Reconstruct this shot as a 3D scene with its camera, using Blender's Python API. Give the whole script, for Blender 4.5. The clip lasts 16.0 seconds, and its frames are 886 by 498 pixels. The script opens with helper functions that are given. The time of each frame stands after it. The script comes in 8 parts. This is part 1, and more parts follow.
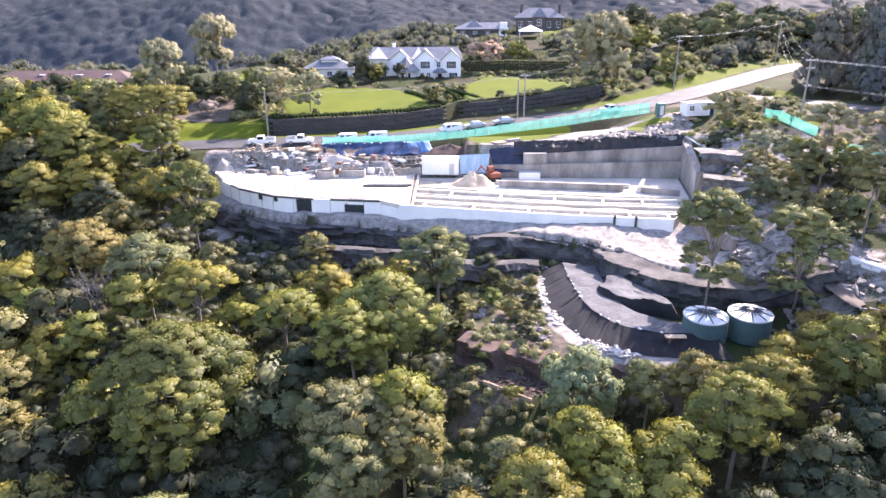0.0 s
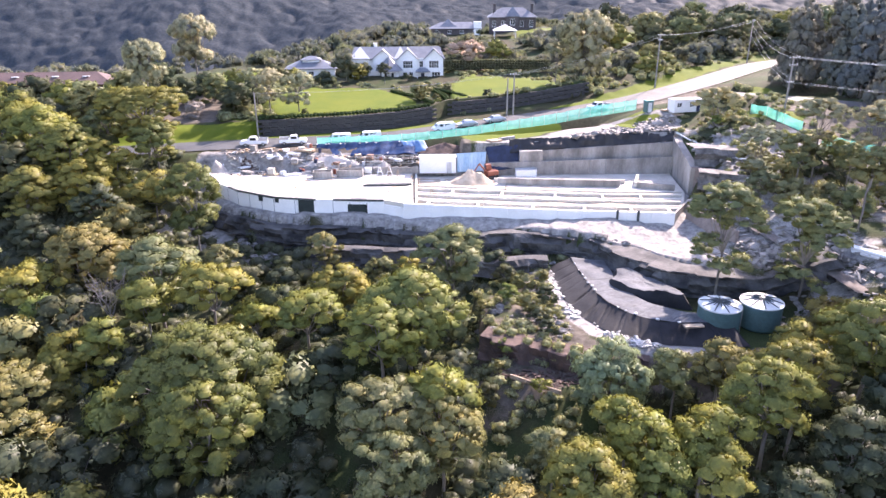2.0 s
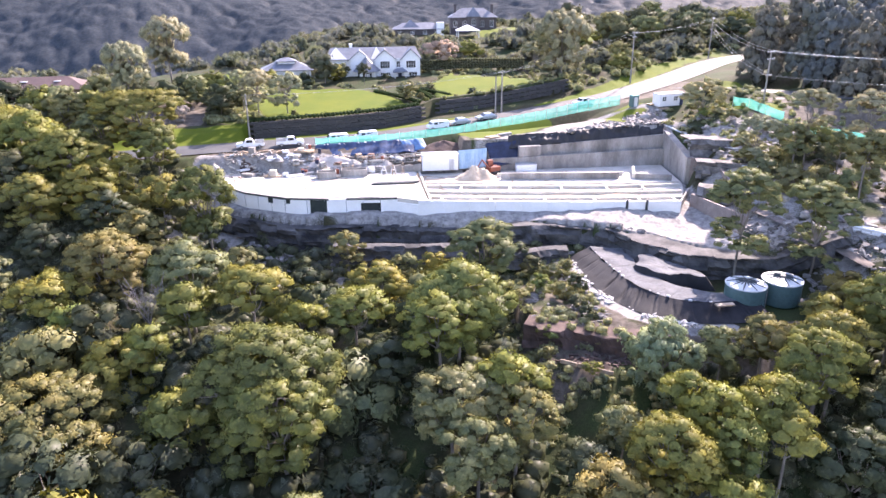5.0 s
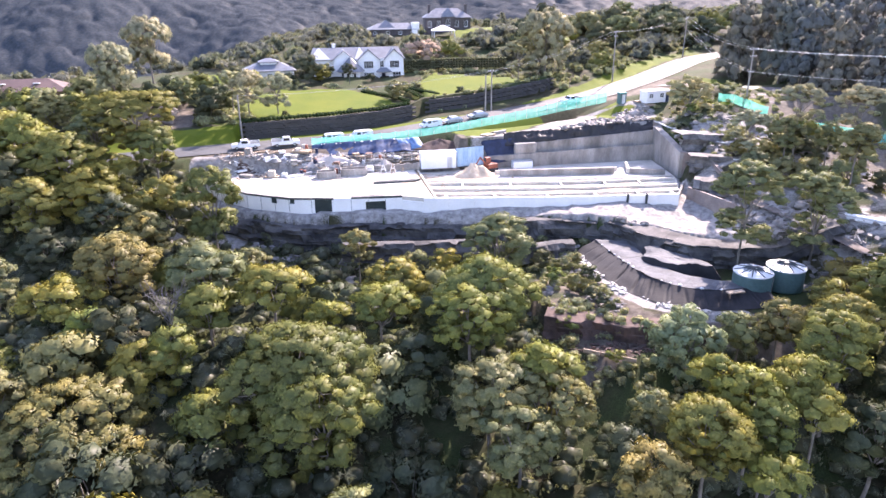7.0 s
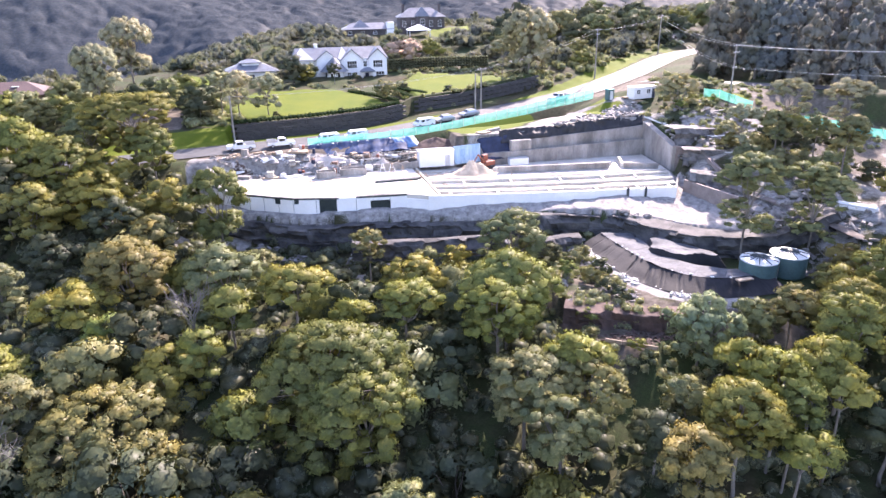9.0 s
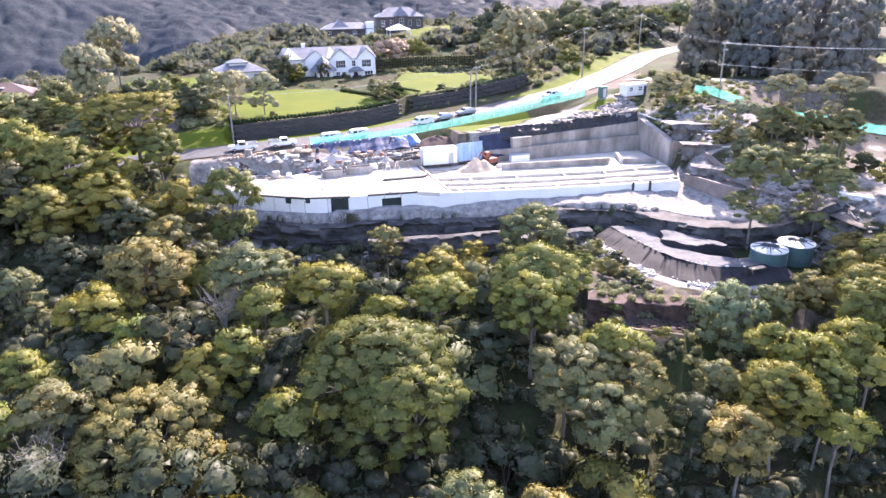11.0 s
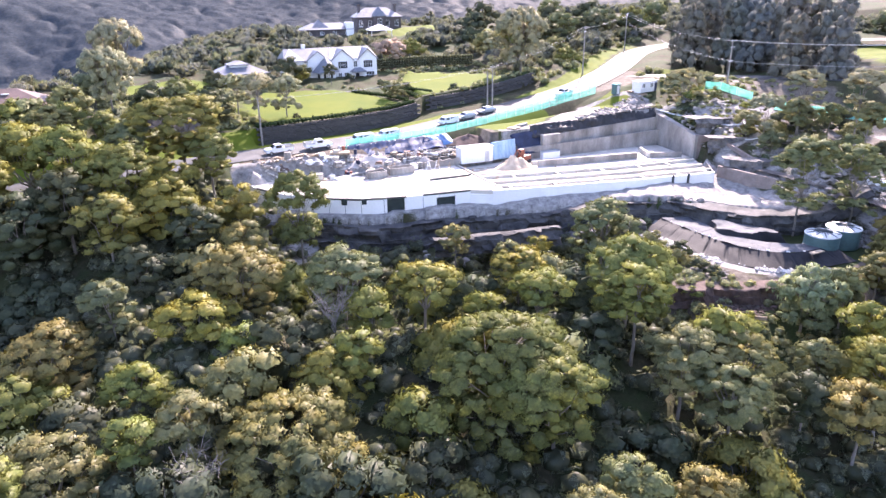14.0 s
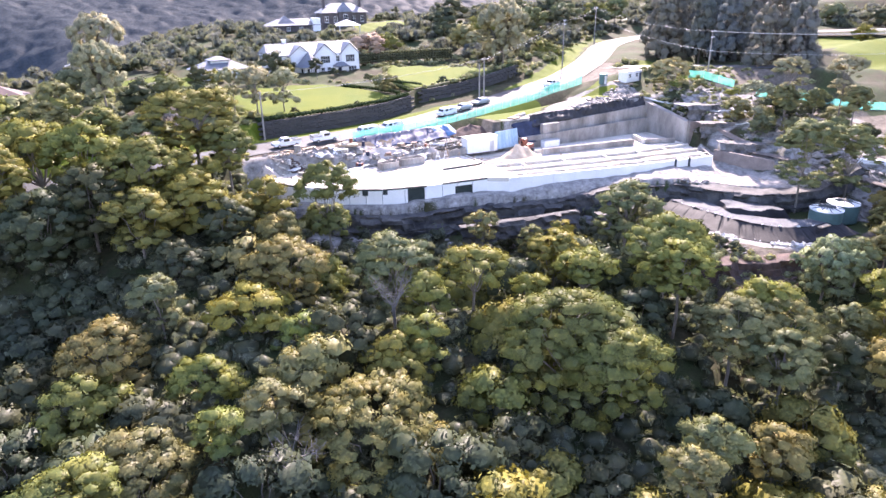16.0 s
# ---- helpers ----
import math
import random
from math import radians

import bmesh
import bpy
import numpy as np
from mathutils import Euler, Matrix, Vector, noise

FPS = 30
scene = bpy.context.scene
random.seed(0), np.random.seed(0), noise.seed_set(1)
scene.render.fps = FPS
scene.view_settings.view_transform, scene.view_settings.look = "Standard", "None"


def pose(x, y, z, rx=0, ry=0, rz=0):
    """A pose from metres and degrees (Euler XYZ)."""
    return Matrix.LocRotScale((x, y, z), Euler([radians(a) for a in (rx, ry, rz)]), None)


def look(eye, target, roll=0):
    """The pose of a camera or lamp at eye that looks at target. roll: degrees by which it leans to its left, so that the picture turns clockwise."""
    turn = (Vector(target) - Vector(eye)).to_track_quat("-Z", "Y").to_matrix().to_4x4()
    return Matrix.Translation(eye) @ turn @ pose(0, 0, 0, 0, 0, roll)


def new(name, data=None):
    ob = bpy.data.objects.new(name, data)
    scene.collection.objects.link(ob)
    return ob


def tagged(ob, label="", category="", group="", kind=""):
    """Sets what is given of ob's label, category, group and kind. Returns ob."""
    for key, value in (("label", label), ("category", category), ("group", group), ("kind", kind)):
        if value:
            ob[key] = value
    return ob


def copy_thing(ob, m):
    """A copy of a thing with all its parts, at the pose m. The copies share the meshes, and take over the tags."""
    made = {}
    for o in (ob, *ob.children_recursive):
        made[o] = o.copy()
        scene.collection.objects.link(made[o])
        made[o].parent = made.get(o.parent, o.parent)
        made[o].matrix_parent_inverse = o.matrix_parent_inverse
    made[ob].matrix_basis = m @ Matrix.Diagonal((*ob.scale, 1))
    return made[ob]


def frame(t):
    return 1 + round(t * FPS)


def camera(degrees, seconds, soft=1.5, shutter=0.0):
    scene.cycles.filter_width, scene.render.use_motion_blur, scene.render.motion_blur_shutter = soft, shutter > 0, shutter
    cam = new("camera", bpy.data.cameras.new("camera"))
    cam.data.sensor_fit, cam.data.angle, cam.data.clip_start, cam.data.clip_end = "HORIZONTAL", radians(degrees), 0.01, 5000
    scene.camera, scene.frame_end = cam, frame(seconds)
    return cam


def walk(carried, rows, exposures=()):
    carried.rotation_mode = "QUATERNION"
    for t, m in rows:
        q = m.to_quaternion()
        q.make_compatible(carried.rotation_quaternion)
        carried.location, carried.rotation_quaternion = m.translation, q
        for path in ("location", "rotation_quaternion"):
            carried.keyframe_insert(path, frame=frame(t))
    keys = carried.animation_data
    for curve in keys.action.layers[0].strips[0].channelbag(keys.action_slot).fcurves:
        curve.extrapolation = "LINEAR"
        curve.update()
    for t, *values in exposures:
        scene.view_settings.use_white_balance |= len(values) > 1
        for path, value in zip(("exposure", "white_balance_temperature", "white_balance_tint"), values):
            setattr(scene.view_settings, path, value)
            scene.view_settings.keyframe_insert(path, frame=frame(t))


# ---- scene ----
cam = camera(67.9, 16.0)
PATH = [
    (0, (0.9, 0.754, 30.252), (0.886, 2.62, 29.531), -0.3),
    (0.5, (-0.672, 0.741, 30.282), (-0.67, 2.606, 29.56), -0.2),
    (1, (-2.292, 0.597, 30.272), (-2.258, 2.463, 29.552), -0.2),
    (1.5, (-3.959, 0.308, 30.277), (-3.892, 2.172, 29.555), -0.2),
    (2, (-5.69, 0.182, 30.234), (-5.591, 2.045, 29.512), -0.3),
    (2.5, (-7.519, 0.102, 30.184), (-7.386, 1.963, 29.463), -0.3),
    (3, (-9.464, 0.004, 30.128), (-9.298, 1.863, 29.409), -0.4),
    (3.5, (-11.5, -0.134, 30.105), (-11.304, 1.723, 29.387), -0.4),
    (4, (-13.51, -0.259, 30.058), (-13.288, 1.594, 29.34), -0.4),
    (6.5, (-22.526, -0.466, 29.801), (-22.172, 1.367, 29.083), -0.7),
    (7, (-24.187, -0.393, 29.786), (-23.804, 1.435, 29.068), -0.6),
    (7.5, (-25.88, -0.252, 29.781), (-25.47, 1.57, 29.063), -0.6),
    (8, (-27.657, -0.077, 29.758), (-27.219, 1.738, 29.04), -0.7),
    (10.5, (-36.253, 1.047, 29.649), (-35.689, 2.825, 28.929), -0.8),
    (11, (-38.426, 1.418, 29.617), (-37.836, 3.188, 28.897), -0.8),
    (11.5, (-40.881, 2.204, 29.596), (-40.268, 3.966, 28.874), -0.9),
    (12, (-43.639, 3.145, 29.691), (-43.001, 4.898, 28.969), -0.9),
    (12.5, (-46.596, 4.157, 29.873), (-45.933, 5.9, 29.15), -0.9),
    (13, (-49.648, 5.138, 29.924), (-48.958, 6.871, 29.202), -0.8),
    (13.5, (-52.763, 5.953, 29.927), (-52.041, 7.672, 29.204), -0.8),
    (14, (-55.929, 6.932, 29.984), (-55.177, 8.638, 29.261), -0.9),
    (14.5, (-59.142, 7.956, 30.069), (-58.362, 9.65, 29.347), -0.8),
    (15, (-62.286, 8.93, 29.973), (-61.471, 10.608, 29.253), -0.9),
    (15.5, (-65.177, 9.907, 29.513), (-64.323, 11.563, 28.788), -0.9),
    (16, (-67.797, 10.912, 29.031), (-66.895, 12.541, 28.301), -1.0),
]
walk(cam, [(t, look(eye, target, roll)) for t, eye, target, roll in PATH],
     exposures=[(0.0, 2.06, 6650, 31), (16.0, 2.26, 6500, 33)])

# ---- light ----
SUN_AZ, SUN_EL = 40.0, 35.0          # degrees right of +y, degrees up
world = bpy.data.worlds.new("sky")
scene.world = world
world.use_nodes = True
wn = world.node_tree.nodes
sky = wn.new("ShaderNodeTexSky")
sky.sky_type = "NISHITA"
sky.sun_disc = False
sky.sun_elevation, sky.sun_rotation = radians(SUN_EL), radians(SUN_AZ)
world.node_tree.links.new(sky.outputs[0], wn["Background"].inputs[0])
wn["Background"].inputs[1].default_value = 0.15
sun = new("sun", bpy.data.lights.new("sun", "SUN"))
sun.data.energy, sun.data.angle, sun.data.color = 4.1, radians(0.6), (1.0, 0.93, 0.82)
sd = Vector((math.sin(radians(SUN_AZ)) * math.cos(radians(SUN_EL)), math.cos(radians(SUN_AZ)) * math.cos(radians(SUN_EL)), math.sin(radians(SUN_EL))))
sun.matrix_world = look(sd * 300, (0, 0, 0))


# ---- materials ----
def ramp(nt, fac, stops):
    r = nt.nodes.new("ShaderNodeValToRGB")
    e = r.color_ramp.elements
    while len(e) < len(stops):
        e.new(0.5)
    for el, (p, c) in zip(e, stops):
        el.position, el.color = p, (*c, 1)
    nt.links.new(fac, r.inputs[0])
    return r.outputs[0]


def noise_tex(nt, coord, scale, detail=4, rough=0.6, dist=0.0):
    n = nt.nodes.new("ShaderNodeTexNoise")
    n.inputs["Scale"].default_value, n.inputs["Detail"].default_value = scale, detail
    n.inputs["Roughness"].default_value, n.inputs["Distortion"].default_value = rough, dist
    nt.links.new(coord, n.inputs["Vector"])
    return n.outputs["Fac"]


def mixc(nt, fac, a, b, mode="MIX"):
    m = nt.nodes.new("ShaderNodeMix")
    m.data_type, m.blend_type = "RGBA", mode
    for sock, v in ((m.inputs[0], fac), (m.inputs[6], a), (m.inputs[7], b)):
        if isinstance(v, (int, float)):
            sock.default_value = v
        elif isinstance(v, tuple):
            sock.default_value = (*v, 1)
        else:
            nt.links.new(v, sock)
    return m.outputs[2]


def mat(name, a, b, rough=0.8, metal=0.0, scale=1.0, fine=12.0, bump=0.3, vary=0.0, spec=0.5, stretch=None, grain=1.0):
    """A surface between two colours at two scales, with fine relief. Coordinates are in metres in the object."""
    m = bpy.data.materials.new(name)
    m.use_nodes = True
    nt = m.node_tree
    bs = nt.nodes["Principled BSDF"]
    tc = nt.nodes.new("ShaderNodeTexCoord")
    co = tc.outputs["Object"]
    if stretch:
        mp = nt.nodes.new("ShaderNodeMapping")
        mp.inputs["Scale"].default_value = stretch
        nt.links.new(co, mp.inputs["Vector"])
        co = mp.outputs["Vector"]
    big, small = noise_tex(nt, co, scale), noise_tex(nt, co, fine, 5, 0.7)
    c = ramp(nt, big, [(0.3, a), (0.7, b)])
    g = ramp(nt, small, [(0.25, (1 - 0.28 * grain,) * 3), (0.75, (1 + 0.15 * grain,) * 3)])
    c = mixc(nt, 1.0, c, g, "MULTIPLY")
    if vary:
        oi = nt.nodes.new("ShaderNodeObjectInfo")
        v = ramp(nt, oi.outputs["Random"], [(0, (1 - vary,) * 3), (1, (1 + vary,) * 3)])
        c = mixc(nt, 1.0, c, v, "MULTIPLY")
    nt.links.new(c, bs.inputs["Base Color"])
    bs.inputs["Roughness"].default_value, bs.inputs["Metallic"].default_value = rough, metal
    bs.inputs["Specular IOR Level"].default_value = spec
    if bump:
        bp = nt.nodes.new("ShaderNodeBump")
        bp.inputs["Strength"].default_value, bp.inputs["Distance"].default_value = bump, 0.05
        nt.links.new(small, bp.inputs["Height"])
        nt.links.new(bp.outputs[0], bs.inputs["Normal"])
    return m


def leaf_mat(name, dark, light, trans=0.4, tint=0.12, fine=7.0, holes=True):
    """Leaves: a colour for each leaf, a tint for each tree, and light through the leaf."""
    m = bpy.data.materials.new(name)
    m.use_nodes = True
    nt = m.node_tree
    nt.nodes.remove(nt.nodes["Principled BSDF"])
    out = nt.nodes["Material Output"]
    geo = nt.nodes.new("ShaderNodeNewGeometry")
    oi = nt.nodes.new("ShaderNodeObjectInfo")
    tc = nt.nodes.new("ShaderNodeTexCoord")
    big = noise_tex(nt, tc.outputs["Object"], 0.45, 3)
    c = ramp(nt, geo.outputs["Random Per Island"], [(0, tuple(0.75 * d + 0.25 * e for d, e in zip(dark, light))), (1, tuple(0.15 * d + 0.85 * e for d, e in zip(dark, light)))])
    c = mixc(nt, 1.0, c, ramp(nt, big, [(0.3, (0.85, 0.9, 0.95)), (0.7, (1.18, 1.1, 1.0))]), "MULTIPLY")
    c = mixc(nt, 1.0, c, ramp(nt, oi.outputs["Random"], [(0, (1 - tint, 1 - tint * 0.6, 1)), (0.5, (1, 1, 1)), (1, (1 + tint, 1 + tint * 0.4, 0.9))]), "MULTIPLY")
    speck = noise_tex(nt, tc.outputs["Object"], fine, 4, 0.75)
    c = mixc(nt, 1.0, c, ramp(nt, speck, [(0.28, (0.68, 0.7, 0.72)), (0.72, (1.32, 1.3, 1.24))]), "MULTIPLY")
    bp = nt.nodes.new("ShaderNodeBump")
    bp.inputs["Strength"].default_value, bp.inputs["Distance"].default_value = 0.55, 0.8 / fine
    nt.links.new(speck, bp.inputs["Height"])
    d = nt.nodes.new("ShaderNodeBsdfDiffuse")
    nt.links.new(bp.outputs[0], d.inputs["Normal"])
    tr = nt.nodes.new("ShaderNodeBsdfTranslucent")
    gl = nt.nodes.new("ShaderNodeBsdfGlossy")
    gl.inputs["Roughness"].default_value = 0.5
    gl.inputs["Color"].default_value = (0.6, 0.6, 0.6, 1)
    nt.links.new(c, d.inputs["Color"])
    nt.links.new(mixc(nt, 1.0, c, (1.38, 1.32, 0.72), "MULTIPLY"), tr.inputs["Color"])
    m1, m2 = nt.nodes.new("ShaderNodeMixShader"), nt.nodes.new("ShaderNodeMixShader")
    m1.inputs[0].default_value, m2.inputs[0].default_value = trans, 0.012
    nt.links.new(d.outputs[0], m1.inputs[1])
    nt.links.new(tr.outputs[0], m1.inputs[2])
    nt.links.new(m1.outputs[0], m2.inputs[1])
    nt.links.new(gl.outputs[0], m2.inputs[2])
    if holes:
        # gaps between the leaves of a spray
        m3, tp = nt.nodes.new("ShaderNodeMixShader"), nt.nodes.new("ShaderNodeBsdfTransparent")
        gap = noise_tex(nt, tc.outputs["Object"], fine * 1.25, 2, 0.6)
        nt.links.new(ramp(nt, gap, [(0.455, (0, 0, 0)), (0.475, (1, 1, 1))]), m3.inputs[0])
        nt.links.new(tp.outputs[0], m3.inputs[1])
        nt.links.new(m2.outputs[0], m3.inputs[2])
        nt.links.new(m3.outputs[0], out.inputs["Surface"])
    else:
        nt.links.new(m2.outputs[0], out.inputs["Surface"])
    return m


LEAF = {
    "olive": leaf_mat("leaf_olive", (0.122, 0.135, 0.078), (0.328, 0.325, 0.177)),
    "grey": leaf_mat("leaf_grey", (0.122, 0.145, 0.097), (0.308, 0.337, 0.215), 0.3),
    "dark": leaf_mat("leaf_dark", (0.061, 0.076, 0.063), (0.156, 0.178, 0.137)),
    "garden": leaf_mat("leaf_garden", (0.086, 0.094, 0.085), (0.216, 0.220, 0.190), 0.4),
    "hedge": leaf_mat("leaf_hedge", (0.015, 0.03, 0.012), (0.045, 0.075, 0.025), 0.2),
    # distant haze is put into this blue-grey, low-contrast leaf colour
    "far": leaf_mat("leaf_far_hazed", (0.056, 0.067, 0.08), (0.072, 0.084, 0.097), 0.3, 0.0, 0.35, False),
}
def gum_mat(name, dark, light, trans=0.3, calm=1.0):
    """Leaves of a tuft: a colour for each leaf, drifts over the crown, a tint for each tree, and light through the leaf."""
    m = bpy.data.materials.new(name)
    m.use_nodes = True
    nt = m.node_tree
    nt.nodes.remove(nt.nodes["Principled BSDF"])
    geo, oi, tc = [nt.nodes.new("ShaderNode" + k) for k in ("NewGeometry", "ObjectInfo", "TexCoord")]
    c = ramp(nt, geo.outputs["Random Per Island"], [(0, tuple(e + 0.35 * calm * (d - e) for d, e in zip(dark, light))), (0.85, light), (1, tuple(1.06 * e for e in light))])
    for sc, lo, hi in ((0.3, (0.78, 0.86, 0.92), (1.2, 1.1, 1.0)), (1.3, (0.8, 0.84, 0.86), (1.16, 1.13, 1.08))):
        c = mixc(nt, 1.0, c, ramp(nt, noise_tex(nt, tc.outputs["Object"], sc, 3), [(0.32, tuple(1 + calm * (v - 1) for v in lo)), (0.68, tuple(1 + calm * (v - 1) for v in hi))]), "MULTIPLY")
    c = mixc(nt, 1.0, c, ramp(nt, oi.outputs["Random"], [(0, (0.76, 0.84, 0.92)), (0.35, (0.92, 1.0, 0.92)), (0.65, (1.04, 1, 0.98)), (1, (1.14, 1.07, 0.88))]), "MULTIPLY")
    fine = noise_tex(nt, tc.outputs["Object"], 4.5, 4, 0.75)
    c = mixc(nt, 1.0, c, ramp(nt, fine, [(0.3, (0.84, 0.85, 0.87)), (0.7, (1.11, 1.1, 1.07))]), "MULTIPLY")
    bp = nt.nodes.new("ShaderNodeBump")
    bp.inputs["Strength"].default_value, bp.inputs["Distance"].default_value = 0.4, 0.2
    nt.links.new(fine, bp.inputs["Height"])
    d, tr, gl, m1, m2 = [nt.nodes.new("ShaderNode" + k) for k in ("BsdfDiffuse", "BsdfTranslucent", "BsdfGlossy", "MixShader", "MixShader")]
    gl.inputs["Roughness"].default_value = 0.45
    nt.links.new(c, d.inputs["Color"]), nt.links.new(bp.outputs[0], d.inputs["Normal"])
    nt.links.new(mixc(nt, 1.0, c, (1.2, 1.2, 0.8), "MULTIPLY"), tr.inputs["Color"])
    m1.inputs[0].default_value, m2.inputs[0].default_value = trans, 0.015
    nt.links.new(d.outputs[0], m1.inputs[1]), nt.links.new(tr.outputs[0], m1.inputs[2])
    nt.links.new(m1.outputs[0], m2.inputs[1]), nt.links.new(gl.outputs[0], m2.inputs[2])
    nt.links.new(m2.outputs[0], nt.nodes["Material Output"].inputs["Surface"])
    return m


GUM, CORE = {}, {}
for k, a, b, t in (
        ("olive", (0.056, 0.062, 0.024), (0.186, 0.182, 0.054), 0.3), ("yellow", (0.072, 0.072, 0.022), (0.222, 0.216, 0.058), 0.3), ("bright", (0.056, 0.072, 0.021), (0.182, 0.205, 0.064), 0.3),
        # dark also puts the gully's shade into the leaves of its trees
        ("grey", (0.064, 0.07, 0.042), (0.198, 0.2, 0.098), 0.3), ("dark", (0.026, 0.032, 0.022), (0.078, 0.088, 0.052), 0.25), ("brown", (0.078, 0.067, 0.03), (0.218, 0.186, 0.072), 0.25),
        # pine is paled here and evened by calm below, imitating haze in its colour
        ("pine", (0.085, 0.087, 0.085), (0.145, 0.148, 0.142), 0.15), ("fresh", (0.1, 0.115, 0.058), (0.28, 0.30, 0.15), 0.35), ("twig", (0.17, 0.132, 0.118), (0.34, 0.27, 0.24), 0.1),
        # pale lifts the slope gums towards the tone that haze gives them
        ("pale", (0.125, 0.122, 0.08), (0.31, 0.3, 0.19), 0.3)):
    GUM[k] = gum_mat("leaves_" + k, a, b, 0.5 * t, 0.4 if k == "pine" else 1.0)
    # inner masses stay darker than the leaves, painting in shade between them
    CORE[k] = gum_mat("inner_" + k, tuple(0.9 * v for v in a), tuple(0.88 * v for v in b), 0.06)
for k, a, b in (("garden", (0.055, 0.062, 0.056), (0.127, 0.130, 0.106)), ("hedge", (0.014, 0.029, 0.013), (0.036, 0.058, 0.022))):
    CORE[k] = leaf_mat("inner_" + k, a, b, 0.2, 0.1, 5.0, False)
BARK = mat("bark", (0.11, 0.095, 0.08), (0.24, 0.215, 0.19), 0.9, scale=2, fine=14, stretch=(1, 1, 0.3))
DEAD = mat("dead_wood", (0.11, 0.1, 0.096), (0.2, 0.185, 0.178), 0.9, scale=2)
CONC = mat("pale_concrete", (0.44, 0.40, 0.335), (0.63, 0.59, 0.515), 0.85, scale=0.35, fine=5, bump=0.15)
CONC_OLD = mat("weathered_concrete", (0.14, 0.129, 0.117), (0.42, 0.39, 0.355), 0.9, scale=0.32, fine=6, bump=0.3, stretch=(1, 1, 0.35))
WHITEWALL = mat("white_membrane", (0.73, 0.72, 0.69), (0.83, 0.82, 0.79), 0.6, scale=0.3, fine=4, bump=0.05, grain=0.3)
BROWNRENDER = mat("brown_render", (0.17, 0.135, 0.12), (0.30, 0.25, 0.225), 0.9, scale=0.5, fine=6, bump=0.3)
SAND = mat("sand", (0.40, 0.31, 0.215), (0.60, 0.49, 0.365), 0.95, scale=0.6, fine=9)
SANDTRACK = mat("sandy_track", (0.10, 0.083, 0.07), (0.19, 0.16, 0.14), 0.95, scale=0.7, fine=7)
REDSOIL = mat("red_soil", (0.045, 0.030, 0.025), (0.14, 0.092, 0.075), 0.95, scale=0.7, fine=7)
STONE = mat("sandstone_rock", (0.06, 0.056, 0.054), (0.42, 0.39, 0.355), 0.9, scale=0.45, fine=3, bump=0.8, stretch=(1, 1, 1.5))
DUST = mat("pale_dust", (0.33, 0.295, 0.26), (0.55, 0.5, 0.45), 0.95, scale=0.6, fine=7, bump=0.3)
PALESTONE = mat("pale_broken_stone", (0.3, 0.29, 0.27), (0.62, 0.6, 0.56), 0.9, scale=1.5, fine=8, bump=0.4)
STONEWALL = mat("dark_stone", (0.034, 0.032, 0.032), (0.095, 0.088, 0.084), 0.9, scale=0.5, fine=6, bump=0.6, vary=0.14)
ASPHALT = mat("asphalt", (0.043, 0.045, 0.047), (0.080, 0.083, 0.084), 0.74, scale=0.25, fine=8, bump=0.25, spec=0.34)
TARP = mat("black_membrane", (0.009, 0.009, 0.0105), (0.026, 0.0255, 0.028), 0.72, spec=0.3, scale=0.5, fine=3, bump=0.5)
BLACKSHEET = mat("black_sheet", (0.008, 0.008, 0.009), (0.022, 0.021, 0.022), 0.6, scale=0.6, fine=4, bump=0.5)
TARP_DUST = mat("dusty_membrane", (0.056, 0.06, 0.066), (0.132, 0.139, 0.149), 0.84, spec=0.28, scale=0.5, fine=4, bump=0.4)
BLUETARP = mat("blue_sheet", (0.05, 0.12, 0.25), (0.11, 0.24, 0.42), 0.6, scale=0.8, fine=4)
PALEBLUE = mat("pale_blue_sheet", (0.22, 0.36, 0.48), (0.42, 0.55, 0.64), 0.5, scale=0.5, fine=4, stretch=(2.5, 1, 0.3))
NAVY = mat("navy_sheet", (0.007, 0.011, 0.03), (0.02, 0.034, 0.08), 0.7, scale=0.6, fine=4)
BAG = mat("white_bag", (0.6, 0.58, 0.54), (0.8, 0.79, 0.76), 0.85, vary=0.15)
TANK = mat("green_tank", (0.06, 0.118, 0.116), (0.085, 0.158, 0.153), 0.5, scale=0.4, fine=3, bump=0.05)
TANKTOP = mat("pale_tank_roof", (0.5, 0.53, 0.52), (0.68, 0.7, 0.69), 0.5, scale=0.5, bump=0.05)
RIBDARK = mat("dark_rib", (0.03, 0.035, 0.035), (0.06, 0.07, 0.07), 0.6)
WHITE = mat("white_paint", (0.72, 0.73, 0.74), (0.84, 0.84, 0.84), 0.55, scale=0.4, bump=0.05)
CARWHITE = mat("car_white", (0.74, 0.74, 0.75), (0.82, 0.82, 0.82), 0.25, bump=0, scale=0.3)
CARSILVER = mat("car_silver", (0.4, 0.41, 0.43), (0.5, 0.5, 0.52), 0.3, metal=0.5, bump=0)
GLASS = mat("dark_glass", (0.015, 0.02, 0.025), (0.03, 0.035, 0.04), 0.08, bump=0)
RUBBER = mat("rubber", (0.015, 0.015, 0.015), (0.03, 0.03, 0.03), 0.8)
SLATE = mat("slate_roof", (0.10, 0.115, 0.14), (0.17, 0.185, 0.21), 0.5, scale=0.6, fine=5, bump=0.4)
PALEROOF = mat("pale_metal_roof", (0.38, 0.39, 0.40), (0.52, 0.53, 0.54), 0.4, scale=0.3, fine=3, bump=0.1)
REDROOF = mat("brown_tile_roof", (0.085, 0.052, 0.046), (0.14, 0.088, 0.076), 0.75, scale=0.4, fine=5, bump=0.4)
BRICK = mat("brown_brick", (0.14, 0.085, 0.065), (0.25, 0.155, 0.12), 0.85, scale=0.6, fine=8)
